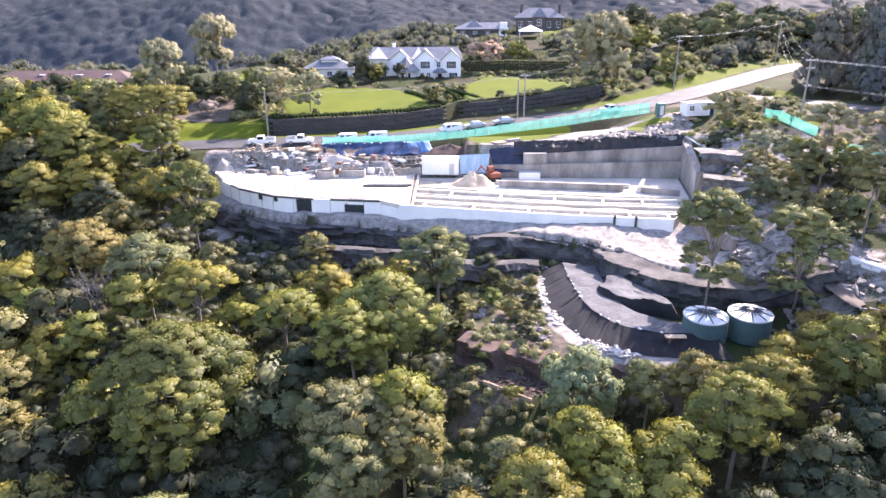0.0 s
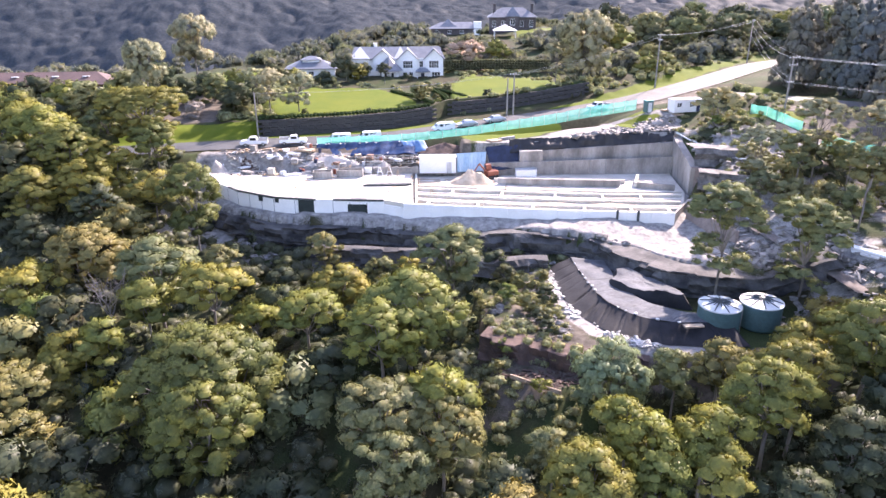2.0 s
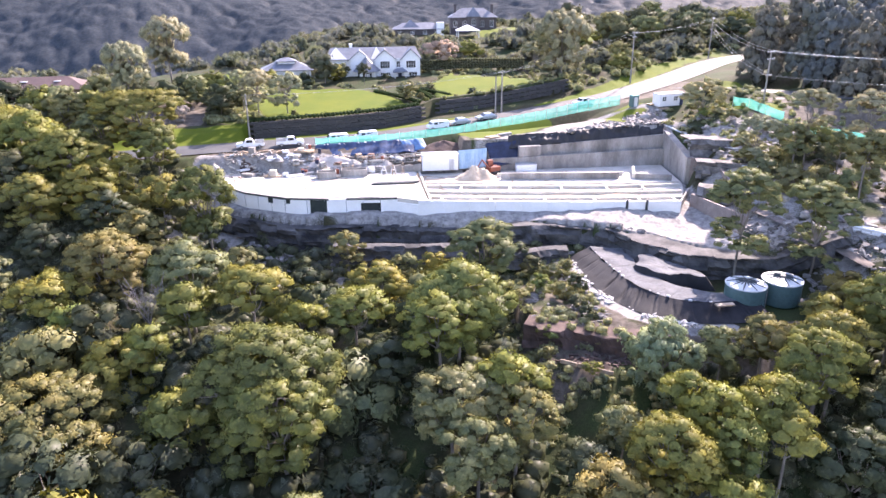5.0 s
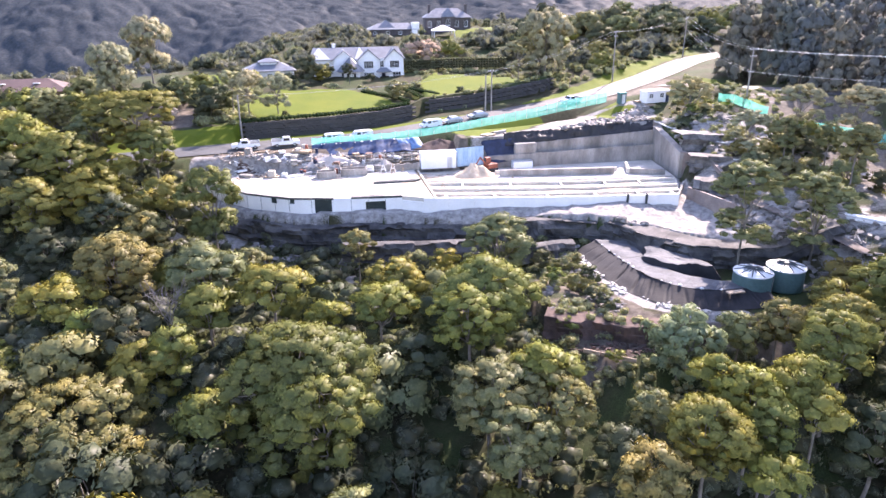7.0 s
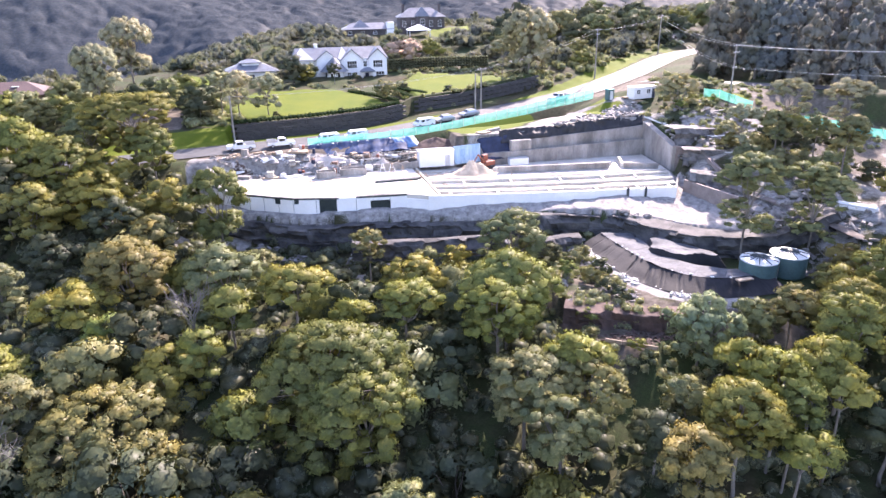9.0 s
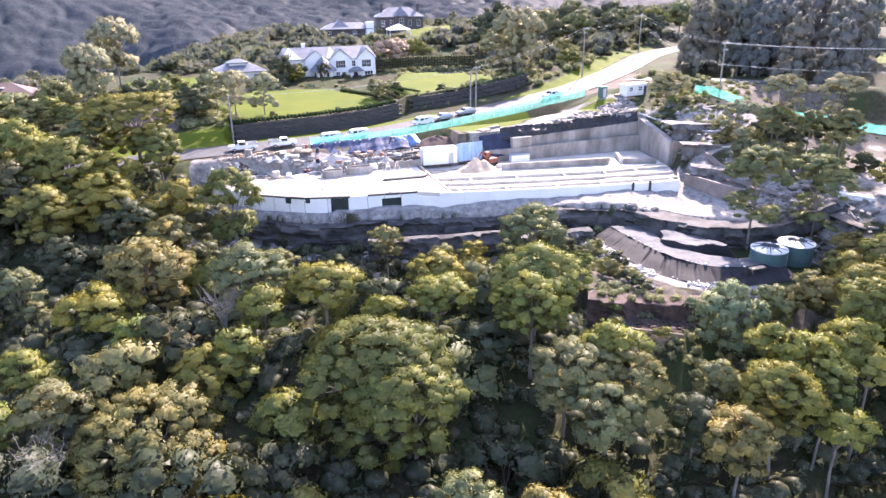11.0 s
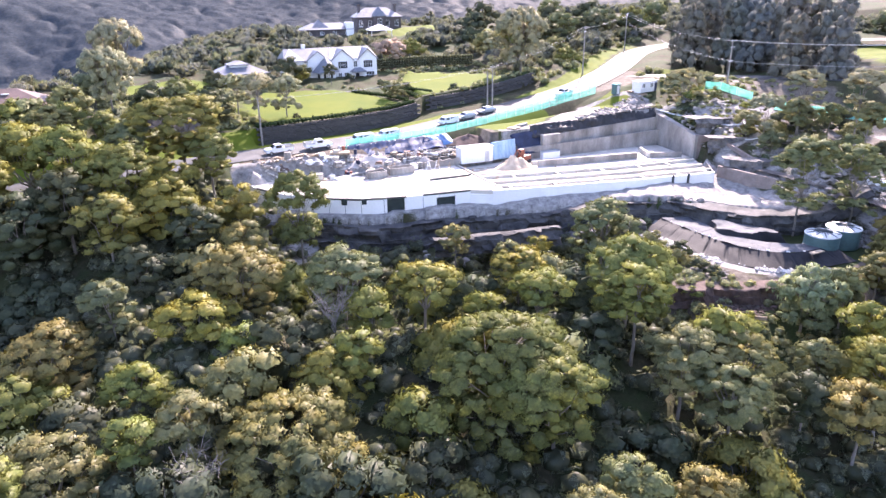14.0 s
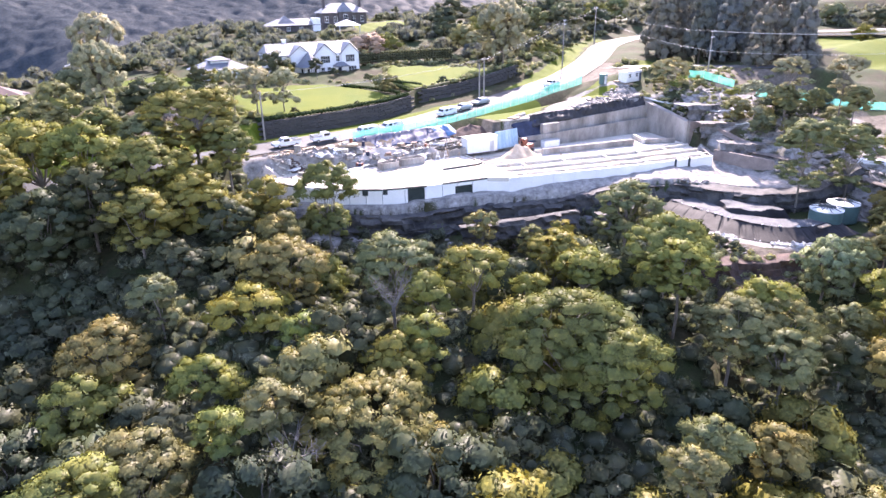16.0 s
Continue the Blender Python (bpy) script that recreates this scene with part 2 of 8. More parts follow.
STEEL = mat("galvanised_steel", (0.35, 0.36, 0.37), (0.5, 0.5, 0.5), 0.45, metal=0.7)
TIMBER = mat("timber", (0.28, 0.20, 0.13), (0.46, 0.35, 0.24), 0.8, scale=1, fine=10, vary=0.25)
GREYWOOD = mat("pole_wood", (0.22, 0.20, 0.18), (0.34, 0.31, 0.28), 0.85, scale=1.5, stretch=(1, 1, 0.2))
RED = mat("red_paint", (0.20, 0.06, 0.035), (0.30, 0.09, 0.05), 0.5)
PALLET = mat("grey_scrap", (0.17, 0.165, 0.16), (0.42, 0.40, 0.37), 0.8, vary=0.4)
WIRE = mat("wire", (0.4, 0.4, 0.4), (0.5, 0.5, 0.5), 0.5, bump=0)
RUBBLE = mat("site_rubble", (0.09, 0.08, 0.072), (0.5, 0.455, 0.41), 0.95, scale=1.6, fine=7, bump=0.6)
DARKHOLE = mat("dark_opening", (0.012, 0.02, 0.018), (0.03, 0.045, 0.04), 0.8)


def cloth_mat():
    """Green shade cloth, woven and half open."""
    m = bpy.data.materials.new("shade_cloth")
    m.use_nodes = True
    nt = m.node_tree
    nt.nodes.remove(nt.nodes["Principled BSDF"])
    tc = nt.nodes.new("ShaderNodeTexCoord")
    c = ramp(nt, noise_tex(nt, tc.outputs["Object"], 0.8), [(0.3, (0.08, 0.42, 0.36)), (0.7, (0.16, 0.58, 0.50))])
    d, t, m1, m2, tp = [nt.nodes.new("ShaderNode" + k) for k in ("BsdfDiffuse", "BsdfTranslucent", "MixShader", "MixShader", "BsdfTransparent")]
    nt.links.new(c, d.inputs[0]), nt.links.new(c, t.inputs[0])
    m1.inputs[0].default_value, m2.inputs[0].default_value = 0.55, 0.42
    nt.links.new(d.outputs[0], m1.inputs[1]), nt.links.new(t.outputs[0], m1.inputs[2])
    nt.links.new(m1.outputs[0], m2.inputs[1]), nt.links.new(tp.outputs[0], m2.inputs[2])
    nt.links.new(m2.outputs[0], nt.nodes["Material Output"].inputs["Surface"])
    return m


CLOTH = cloth_mat()
CLOTH_SOLID = mat("aqua_plastic", (0.10, 0.36, 0.33), (0.15, 0.46, 0.42), 0.5, scale=0.5, fine=4, bump=0.05)


def ground_mat():
    """Forest litter, mown grass, pale crushed rock and red soil, by the kind stored at each point of the ground."""
    m = bpy.data.materials.new("ground")
    m.use_nodes = True
    nt = m.node_tree
    bs = nt.nodes["Principled BSDF"]
    tc = nt.nodes.new("ShaderNodeTexCoord")
    co = tc.outputs["Object"]
    n1, n2, n3 = noise_tex(nt, co, 0.12, 6), noise_tex(nt, co, 1.1, 6, 0.7), noise_tex(nt, co, 7, 4, 0.7)
    litter = ramp(nt, n2, [(0.3, (0.022, 0.024, 0.012)), (0.55, (0.05, 0.045, 0.025)), (0.75, (0.09, 0.075, 0.045))])
    scrub = ramp(nt, n3, [(0.35, (0.02, 0.032, 0.012)), (0.7, (0.06, 0.08, 0.03))])
    base = mixc(nt, ramp(nt, n1, [(0.42, (0, 0, 0)), (0.6, (1, 1, 1))]), litter, scrub)
    grass = mixc(nt, n3, (0.070, 0.098, 0.008), (0.112, 0.142, 0.013))
    grass = mixc(nt, 1.0, grass, ramp(nt, n1, [(0.3, (0.75, 0.85, 0.9)), (0.7, (1.15, 1.05, 1.0))]), "MULTIPLY")
    dry = mixc(nt, n3, (0.15, 0.14, 0.03), (0.22, 0.2, 0.055))
    grass = mixc(nt, ramp(nt, n2, [(0.55, (0, 0, 0)), (0.8, (0.4, 0.4, 0.4))]), grass, dry)
    rock = ramp(nt, n2, [(0.27, (0.10, 0.094, 0.088)), (0.48, (0.27, 0.254, 0.234)), (0.75, (0.45, 0.428, 0.398))])
    rock = mixc(nt, 1.0, rock, ramp(nt, n3, [(0.3, (0.75, 0.75, 0.75)), (0.7, (1.1, 1.1, 1.1))]), "MULTIPLY")
    soil = ramp(nt, n2, [(0.3, (0.06, 0.051, 0.041)), (0.7, (0.165, 0.140, 0.112))])
    c = base
    # distant ground, given the far woods' haze-blue tone
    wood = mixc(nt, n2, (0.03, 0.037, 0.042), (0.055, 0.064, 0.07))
    for key, col in (("wood", wood), ("grass", grass), ("soil", soil), ("rock", rock)):
        at = nt.nodes.new("ShaderNodeAttribute")
        at.attribute_name = key
        ma = nt.nodes.new("ShaderNodeMath")
        ma.operation = "MULTIPLY_ADD"
        nt.links.new(n3, ma.inputs[0])
        ma.inputs[1].default_value = 0.5
        nt.links.new(at.outputs["Fac"], ma.inputs[2])
        c = mixc(nt, ramp(nt, ma.outputs[0], [(0.68, (0, 0, 0)), (0.82, (1, 1, 1))]), c, col)
    nt.links.new(c, bs.inputs["Base Color"])
    bs.inputs["Roughness"].default_value, bs.inputs["Specular IOR Level"].default_value = 0.92, 0.12
    bp = nt.nodes.new("ShaderNodeBump")
    bp.inputs["Strength"].default_value, bp.inputs["Distance"].default_value = 0.5, 0.15
    nt.links.new(n2, bp.inputs["Height"])
    nt.links.new(bp.outputs[0], bs.inputs["Normal"])
    return m


# ---- building helpers ----
def mesh_np(name, verts, faces, material, smooth=False, second=None, which=None):
    """One mesh from arrays: faces all of one size."""
    me = bpy.data.meshes.new(name)
    verts, faces = np.asarray(verts, dtype=np.float32), np.asarray(faces, dtype=np.int32)
    k = faces.shape[1]
    me.vertices.add(len(verts))
    me.vertices.foreach_set("co", verts.ravel())
    me.loops.add(faces.size)
    me.loops.foreach_set("vertex_index", faces.ravel())
    me.polygons.add(len(faces))
    me.polygons.foreach_set("loop_start", np.arange(0, faces.size, k, dtype=np.int32))
    me.polygons.foreach_set("use_smooth", np.full(len(faces), smooth) if which is None or not smooth else np.asarray(which, bool))
    me.materials.append(material)
    if second is not None:
        me.materials.append(second)
        me.polygons.foreach_set("material_index", np.asarray(which, dtype=np.int32))
    me.update(calc_edges=True)
    return me


def part(name, bm, material, parent=None, label="", smooth=False):
    """Links a bmesh (or a mesh) as one object, under a thing if one is given."""
    if isinstance(bm, bpy.types.Mesh):
        me = bm
    else:
        me = bpy.data.meshes.new(name)
        bm.normal_update()
        bm.to_mesh(me)
        bm.free()
        me.materials.append(material)
        if smooth:
            me.polygons.foreach_set("use_smooth", [True] * len(me.polygons))
    ob = new(name, me)
    ob.parent = parent
    if label:
        ob["label"] = label
    return ob


def thing(name, label, category, m=None, group="", kind=""):
    ob = new(name)
    ob.empty_display_size = 0.3
    if m is not None:
        ob.matrix_world = m
    return tagged(ob, label, category, group, kind)


def box(bm, x0, y0, z0, x1, y1, z1, m=None, bevel=0.0):
    r = bmesh.ops.create_cube(bm, size=1)
    bmesh.ops.scale(bm, vec=(x1 - x0, y1 - y0, z1 - z0), verts=r["verts"])
    bmesh.ops.translate(bm, vec=((x0 + x1) / 2, (y0 + y1) / 2, (z0 + z1) / 2), verts=r["verts"])
    vs = r["verts"]
    if bevel:
        es = list({e for v in vs for e in v.link_edges})
        rb = bmesh.ops.bevel(bm, geom=es, offset=bevel, segments=1, affect="EDGES")
        vs = list({v for v in rb["verts"]} | {v for v in vs if v.is_valid})
    if m is not None:
        bmesh.ops.transform(bm, matrix=m, verts=vs)
    return vs


def boxes(*specs, bevel=0.0):
    bm = bmesh.new()
    for s in specs:
        box(bm, *s, bevel=bevel)
    return bm


def tube(bm, p, q, r0, r1=None, n=6):
    """A tapered rod from p to q."""
    p, q = Vector(p), Vector(q)
    r1 = r0 if r1 is None else r1
    d = (q - p).length
    r = bmesh.ops.create_cone(bm, cap_ends=True, segments=n, radius1=r0, radius2=max(r1, 0.001), depth=d)
    bmesh.ops.transform(bm, matrix=Matrix.Translation((p + q) / 2) @ (q - p).to_track_quat("Z", "Y").to_matrix().to_4x4(), verts=r["verts"])
    return r["verts"]


def prism(bm, pts, z0, z1):
    """An upright prism over a plan polygon."""
    lo = [bm.verts.new((x, y, z0)) for x, y in pts]
    hi = [bm.verts.new((x, y, z1)) for x, y in pts]
    bm.faces.new(hi)
    bm.faces.new(lo[::-1])
    for i in range(len(pts)):
        j = (i + 1) % len(pts)
        bm.faces.new((lo[i], lo[j], hi[j], hi[i]))
    bmesh.ops.recalc_face_normals(bm, faces=bm.faces[:])


def resample(pts, step):
    """Points at even steps along a polyline (any dimension)."""
    p = np.array(pts, float)
    s = np.concatenate([[0], np.cumsum(np.linalg.norm(np.diff(p[:, :2], axis=0), axis=1))])
    u = np.linspace(0, s[-1], max(2, int(s[-1] / step) + 1))
    return np.stack([np.interp(u, s, p[:, k]) for k in range(p.shape[1])], 1)


def smooth_line(p, n=3):
    for _ in range(n):
        q = p.copy()
        q[1:-1] = (p[:-2] + 2 * p[1:-1] + p[2:]) / 4
        p = q
    return p


def side(p):
    """Unit normals to the left of a plan line."""
    d = np.gradient(p[:, :2], axis=0)
    d /= np.linalg.norm(d, axis=1)[:, None] + 1e-9
    return np.stack([-d[:, 1], d[:, 0]], 1)


def grid_faces(nu, nv):
    i = np.arange(nu * nv).reshape(nu, nv)
    return np.stack([i[:-1, :-1], i[1:, :-1], i[1:, 1:], i[:-1, 1:]], -1).reshape(-1, 4)


def inside(px, py, poly):
    """Which points lie in a plan polygon."""
    r = np.zeros(px.shape, bool)
    for (x0, y0), (x1, y1) in zip(poly, poly[1:] + poly[:1]):
        c = (y0 > py) != (y1 > py)
        with np.errstate(divide="ignore", invalid="ignore"):
            r ^= c & (px < (x1 - x0) * (py - y0) / (y1 - y0 + 1e-12) + x0)
    return r


def line_dist(px, py, line):
    """Distance from a plan polyline and the height of its nearest point."""
    best, zz = np.full(px.shape, 1e9), np.zeros(px.shape)
    for a, b in zip(line, line[1:]):
        dx, dy = b[0] - a[0], b[1] - a[1]
        k = np.clip(((px - a[0]) * dx + (py - a[1]) * dy) / (dx * dx + dy * dy), 0, 1)
        d = np.hypot(px - a[0] - k * dx, py - a[1] - k * dy)
        near = d < best
        best = np.where(near, d, best)
        zz = np.where(near, a[2] + k * (b[2] - a[2]), zz)
    return best, zz


def step(a, b, x):
    k = np.clip((x - a) / (b - a), 0, 1)
    return k * k * (3 - 2 * k)


def waves(x, y, s, seed=0):
    """Cheap smooth noise for arrays, about -1 to 1."""
    r = np.random.RandomState(seed)
    v = 0
    for _ in range(7):
        a, f, p = r.uniform(0, 6.283), s * r.uniform(0.5, 2.2), r.uniform(0, 6.283)
        v = v + np.sin((x * math.cos(a) + y * math.sin(a)) * f + p)
    return v / 3.5


# ---- plan ----
ROAD = [(-160, 112, 1.0), (-95, 122, 2.2), (-47, 128.6, 3.0), (-10, 132, 3.5), (25, 141, 6.0), (45, 148, 7.6), (66, 162, 9.5), (91, 184, 11.3), (108, 194, 11.8), (136, 201, 12.2), (200, 207, 12.5), (300, 212, 12.5)]
SIDEROAD = [(60, 160, 8.4), (66, 151, 8.65), (72, 142, 9.2), (80, 124, 10.2), (88, 108, 10.8)]
WALL_L = [(-43.5, 124.0), (-41.4, 117.4), (-38.6, 112.4), (-34.2, 107.4), (-27.5, 103.2), (-20.5, 101.3), (-9.7, 100.2)]
WALL_R = [(-6.6, 98.2), (13.1, 93.8), (33.5, 90.6)]
PIT = WALL_L + WALL_R + [(37.5, 93.5), (40.5, 102.5), (43.0, 116.5), (9.0, 117.6), (4.0, 119.0), (-22.0, 118.0), (-37.0, 123.0)]
CLIFF = [(-46, 110.5), (-38, 109), (-34.5, 105.4), (-28, 101.7), (-20.5, 99.7), (-10, 98.2), (-6, 96.0), (4, 92.6), (13.6, 89.4), (20.4, 86.6), (24.0, 80.4), (27.8, 75.2), (32.8, 72.6), (39, 71.8), (46, 71.4)]
LEDGE = CLIFF + [(52, 76), (50, 92), (44, 103), (40, 98), (36, 95)] + [(x, y + 2) for x, y in WALL_R[::-1] + WALL_L[::-1]] + [(-47, 112)]
PIT_FLOOR = [(x + 0.5, y + 1.0) for x, y in WALL_L + WALL_R] + [(37.2, 95.0), (39.6, 99.5), (41.6, 102.8), (44.1, 117.9), (43.5, 118.9), (9.0, 119.6), (4.0, 119.0), (-22.0, 118.0), (-37.0, 123.0)]
LAWN_1 = [(-33, 143.5), (-14, 145.0), (-2.5, 149.0), (-4.0, 158), (-8.6, 165), (-14, 171), (-30, 172), (-40, 160)]
LAWN_2 = [(4.5, 155), (14, 154), (34, 159), (36, 168), (30, 176), (12, 184), (5.5, 172)]
VERGES = [[(-75, 127), (-47, 132.3), (-10, 136), (12, 140), (14, 143.5), (-3, 142.5), (-36, 139.0), (-38, 142.5), (-60, 141.5), (-75, 138)],
          [(28, 145), (46, 153.5), (62.5, 166), (76, 177.5), (90, 189), (106, 199.5), (103, 204), (88, 194), (73, 182.5), (60, 170), (44, 157.5), (26, 148)],
          [(6, 122), (24, 127), (26, 134), (12, 132), (4, 127)], [(34, 126), (45, 128), (44, 134), (33, 131)],
          [(52, 182), (76, 196), (80, 215), (54, 206)], [(60, 230), (95, 245), (90, 262), (58, 250)],
          [(-78, 128), (-66, 128), (-66, 137), (-82, 137)], [(110, 88), (190, 96), (180, 140), (150, 160), (118, 118)], [(-60, 180), (-40, 178), (-38, 196), (-62, 198)], [(30, 262), (60, 266), (58, 280), (30, 276)]]

GARDEN_WALL = [[-90, -37, -20, -8, 0, 3.5, 14, 26, 37], [136, 139.2, 140.3, 143, 146.9, 150.2, 150.6, 153.8, 158.5], [1.9, 2.5, 2.9, 3.3, 3.8, 4.6, 5.4, 6.6, 7.6]]   # x, y, foot


def height(x, y):
    """The ground's height over the plan."""
    z = np.interp(y, [-400, -60, 0, 30, 45, 58, 66, 74, 82, 90, 97, 112, 128, 140, 148, 175, 200, 280, 330, 420, 520, 620, 800, 1200, 1900, 4000],
                  [-70, -36, -27, -18, -14.5, -11.5, -9.0, -7.4, -6.4, -5.6, -3.5, -0.5, 3.0, 4.5, 6.2, 8.4, 9.5, 15, 12, -2, -18, -24, 10, 95, 190, 260])
    z = z + 8.5 * step(26, 56, x) * step(15, 50, y) * (1 - 0.68 * step(122, 150, y)) * (1 - step(330, 420, y))
    z = z + 0.035 * np.clip(x - 90, 0, 400) * step(60, 140, y) * (1 - step(400, 700, y))
    z = z - 4.5 * step(-58, -78, x) * (1 - step(92, 118, y)) * step(10, 40, y)
    z = z - 52 * step(-48, -125, x) * step(185, 300, y) * (1 - step(480, 800, y)) - 10 * step(-20, -60, x) * step(200, 280, y) * (1 - step(360, 500, y))
    far = step(420, 700, y)
    z = z + far * (22 * waves(x, y, 0.006, 3) + 6 * waves(x, y, 0.02, 4)) - far * 0.02 * np.abs(x) * (1 - step(700, 1200, y))
    z = z - 4.8 * step(-50, -40, x) * step(8, -2, x) * step(68, 82, y) * step(116, 112, y)
    rough = step(40, 10, np.hypot(x * 0.6, y - 120))
    z = z + 0.5 * waves(x, y, 0.25, 5) * (1 - rough * 0.8) + 0.15 * waves(x, y, 0.9, 6)
    led = inside(x, y, LEDGE)
    top = -2.5 + 1.15 * step(-8, 6, x) * step(84, 92, y) + 0.25 * np.round(2 * waves(x, y, 0.16, 8)) + 0.1 * waves(x, y, 1.2, 9) + 5.0 * step(34, 50, x) * (0.7 + 0.3 * step(70, 95, y))
    dw, _ = line_dist(x, y, [(*q, 0) for q in WALL_L + WALL_R])
    top = top - 0.62 * np.clip(dw - 0.6, 0, 5) * step(14, 2, x) * (0.8 + 0.35 * waves(x, y, 0.5, 12))
    z = np.where(led, np.maximum(top, -9), z)
    z = np.where(inside(x, y, PIT_FLOOR), -1.15, z)
    z = z - 1.9 * step(9, 3, np.hypot((x - 52) / 1.3, y - 124.5))
    back = (x > 4) & (x < 48) & (y > 118.6) & (y < 128)
    z = np.where(back & ~inside(x, y, PIT_FLOOR), np.maximum(z, 4.6 + 1.7 * step(12, 40, x)), z)
    pool = inside(x, y, [(2.5, 61.5), (8.5, 57.6), (16, 58.6), (15.6, 60.0), (10, 62.6), (4.3, 65.0)])
    z = np.where(inside(x, y, [(3.6, 65.8), (10, 62.9), (15.5, 60.3), (13.5, 64.5), (12.6, 84), (8, 84), (2, 76)]), -6.0 + 0.2 * waves(x, y, 0.7, 13), z)
    apron_d, _ = line_dist(x, y, [(2.5, 61.5, 0), (8.5, 57.6, 0), (16, 58.6, 0)])
    z = np.where((x > -4) & (x < 24) & (y > 44) & (y < 61), np.maximum(z, -8.1 - 0.62 * apron_d), z)
    z = np.where(pool, -8.0 + 0.15 * waves(x, y, 0.8, 11), z)
    rim = [(12.5, 84), (24, 84), (34, 74), (39, 70), (39, 61), (25, 60), (13, 64)]
    d, _ = line_dist(x, y, [(*q, 0) for q in rim + rim[:1]])
    z = np.where(inside(x, y, rim), -5.7, np.where((y < 84) & (x < 40) & (x > 8), np.maximum(z, -5.7 - 0.75 * d), z))
    for flat, zl in ((LAWN_1, 6.2), (LAWN_2, 7.3)):
        f = inside(x, y, flat)
        z = np.where(f, zl + 0.085 * (y - 146 - (6 if zl > 7 else 0)), z)
    wy_, wz_ = np.interp(x, *GARDEN_WALL[:2]), np.interp(x, GARDEN_WALL[0], GARDEN_WALL[2])
    band = (x > -38) & (x < 38)
    z = np.where(band & (y < wy_ + 0.75) & (y > wy_ - 14) & (y > 126), np.minimum(z, wz_), z)
    z = np.where(band & (y >= wy_ + 0.75) & (y < wy_ + 3.2), wz_ + 3.2, z)
    for line, half in ((SIDEROAD, 5.0), (ROAD, 5.5)):
        d, zr = line_dist(x, y, line)
        k = step(half + 5, half, d)
        z = z * (1 - k) + (zr - 0.12) * k
    return z


def ground_z(x, y):
    return float(height(np.array([x], float), np.array([y], float))[0])


def axis(lo, a, b, hi, fine, grow=1.09):
    mid = list(np.arange(a, b + 1e-6, fine))
    s, v = fine, b
    while v < hi:
        s *= grow
        v += s
        mid.append(v)
    s, v, left = fine, a, []
    while v > lo:
        s *= grow
        v -= s
        left.append(v)
    return np.array(left[::-1] + mid)


GX, GY = axis(-2600, -62, 66, 2600, 0.7), axis(-500, 56, 152, 4200, 0.7)
gx, gy = np.meshgrid(GX, GY, indexing="ij")
gz = height(gx, gy)
ground_me = mesh_np("ground", np.stack([gx, gy, gz], -1).reshape(-1, 3), grid_faces(len(GX), len(GY)), ground_mat(), True)
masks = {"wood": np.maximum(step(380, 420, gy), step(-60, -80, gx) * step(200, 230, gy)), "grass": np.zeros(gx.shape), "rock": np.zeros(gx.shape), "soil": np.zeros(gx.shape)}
for poly in (LAWN_1, LAWN_2, *VERGES):
    masks["grass"][inside(gx, gy, poly)] = 1
sel = inside(gx, gy, LEDGE)
masks["rock"][sel] = np.where(gx[sel] < 8, 0.82, np.where(gx[sel] > 37, 0.5, 0.8)) + 0.22 * waves(gx[sel], gy[sel], 0.6, 63)
masks["rock"][inside(gx, gy, PIT)] = 1
masks["soil"][inside(gx, gy, [(-46, 116), (-42, 127), (-14, 127), (6, 124), (6, 117), (-38, 117)])] = 0.7
sel = inside(gx, gy, [(-44, 116), (-40, 124), (-14, 122.5), (-10, 117), (-38, 116)])
masks["rock"][sel] = 0.95 + 0.35 * waves(gx[sel], gy[sel], 0.7, 64)
masks["rock"][inside(gx, gy, [(6, 117), (6, 122), (24, 127), (34, 134), (48, 130), (46, 116)])] = 0.62
sel = inside(gx, gy, [(36, 60), (62, 68), (70, 84), (52, 96), (40, 92), (34, 72)])
masks["rock"][sel] = 0.5 + 0.22 * waves(gx[sel], gy[sel], 0.5, 61)
sel = inside(gx, gy, [(44, 97), (60, 90), (70, 100), (58, 120), (46, 119)])
masks["rock"][sel] = np.maximum(masks["rock"][sel], 0.55 + 0.25 * waves(gx[sel], gy[sel], 0.5, 66))
sel = inside(gx, gy, [(56, 76), (84, 84), (80, 122), (58, 124)])
masks["rock"][sel] = np.maximum(masks["rock"][sel], 0.2 + 0.25 * waves(gx[sel], gy[sel], 0.35, 68))
masks["soil"][sel] = 0.7
for poly in ([(35, 124), (41.5, 123.4), (44, 129), (36, 131)], [(8, 121.5), (20, 124.5), (24, 133), (12, 131), (5, 126)], [(54, 118), (63, 113), (67, 117), (58, 124)], [(72, 147), (78, 146), (79, 152), (74, 154)]):
    sel = inside(gx, gy, poly)
    masks["rock"][sel], masks["soil"][sel], masks["grass"][sel] = 0, 0, 1
masks["soil"][inside(gx, gy, [(12, 131.8), (30, 136.8), (44, 140.5), (52, 137), (62, 134), (74, 148), (66, 160), (46, 146), (28, 139.5), (12, 135)])] = 1.0
masks["soil"][inside(gx, gy, [(1, 54), (12, 58), (16, 68), (10, 84), (2, 74), (0, 62)])] = 0.55
masks["soil"][inside(gx, gy, [(8, 62), (25, 55), (42, 57), (40, 61.5), (25, 60.5), (13.5, 64.5), (12.6, 84), (9, 84)])] = 0.7
masks["grass"][inside(gx, gy, [(-46, 143), (-36, 143), (-34, 176), (-50, 180)])] = 0.5
masks["soil"][inside(gx, gy, [(-60, 142), (-47, 143), (-46, 152), (-51, 166), (-58, 166), (-60, 150)])] = 0.95
sel = inside(gx, gy, [(-46, 100), (-36, 98), (-34, 106), (-40, 117), (-48, 114)])
masks["rock"][sel] = 0.8 + 0.25 * waves(gx[sel], gy[sel], 0.6, 67)
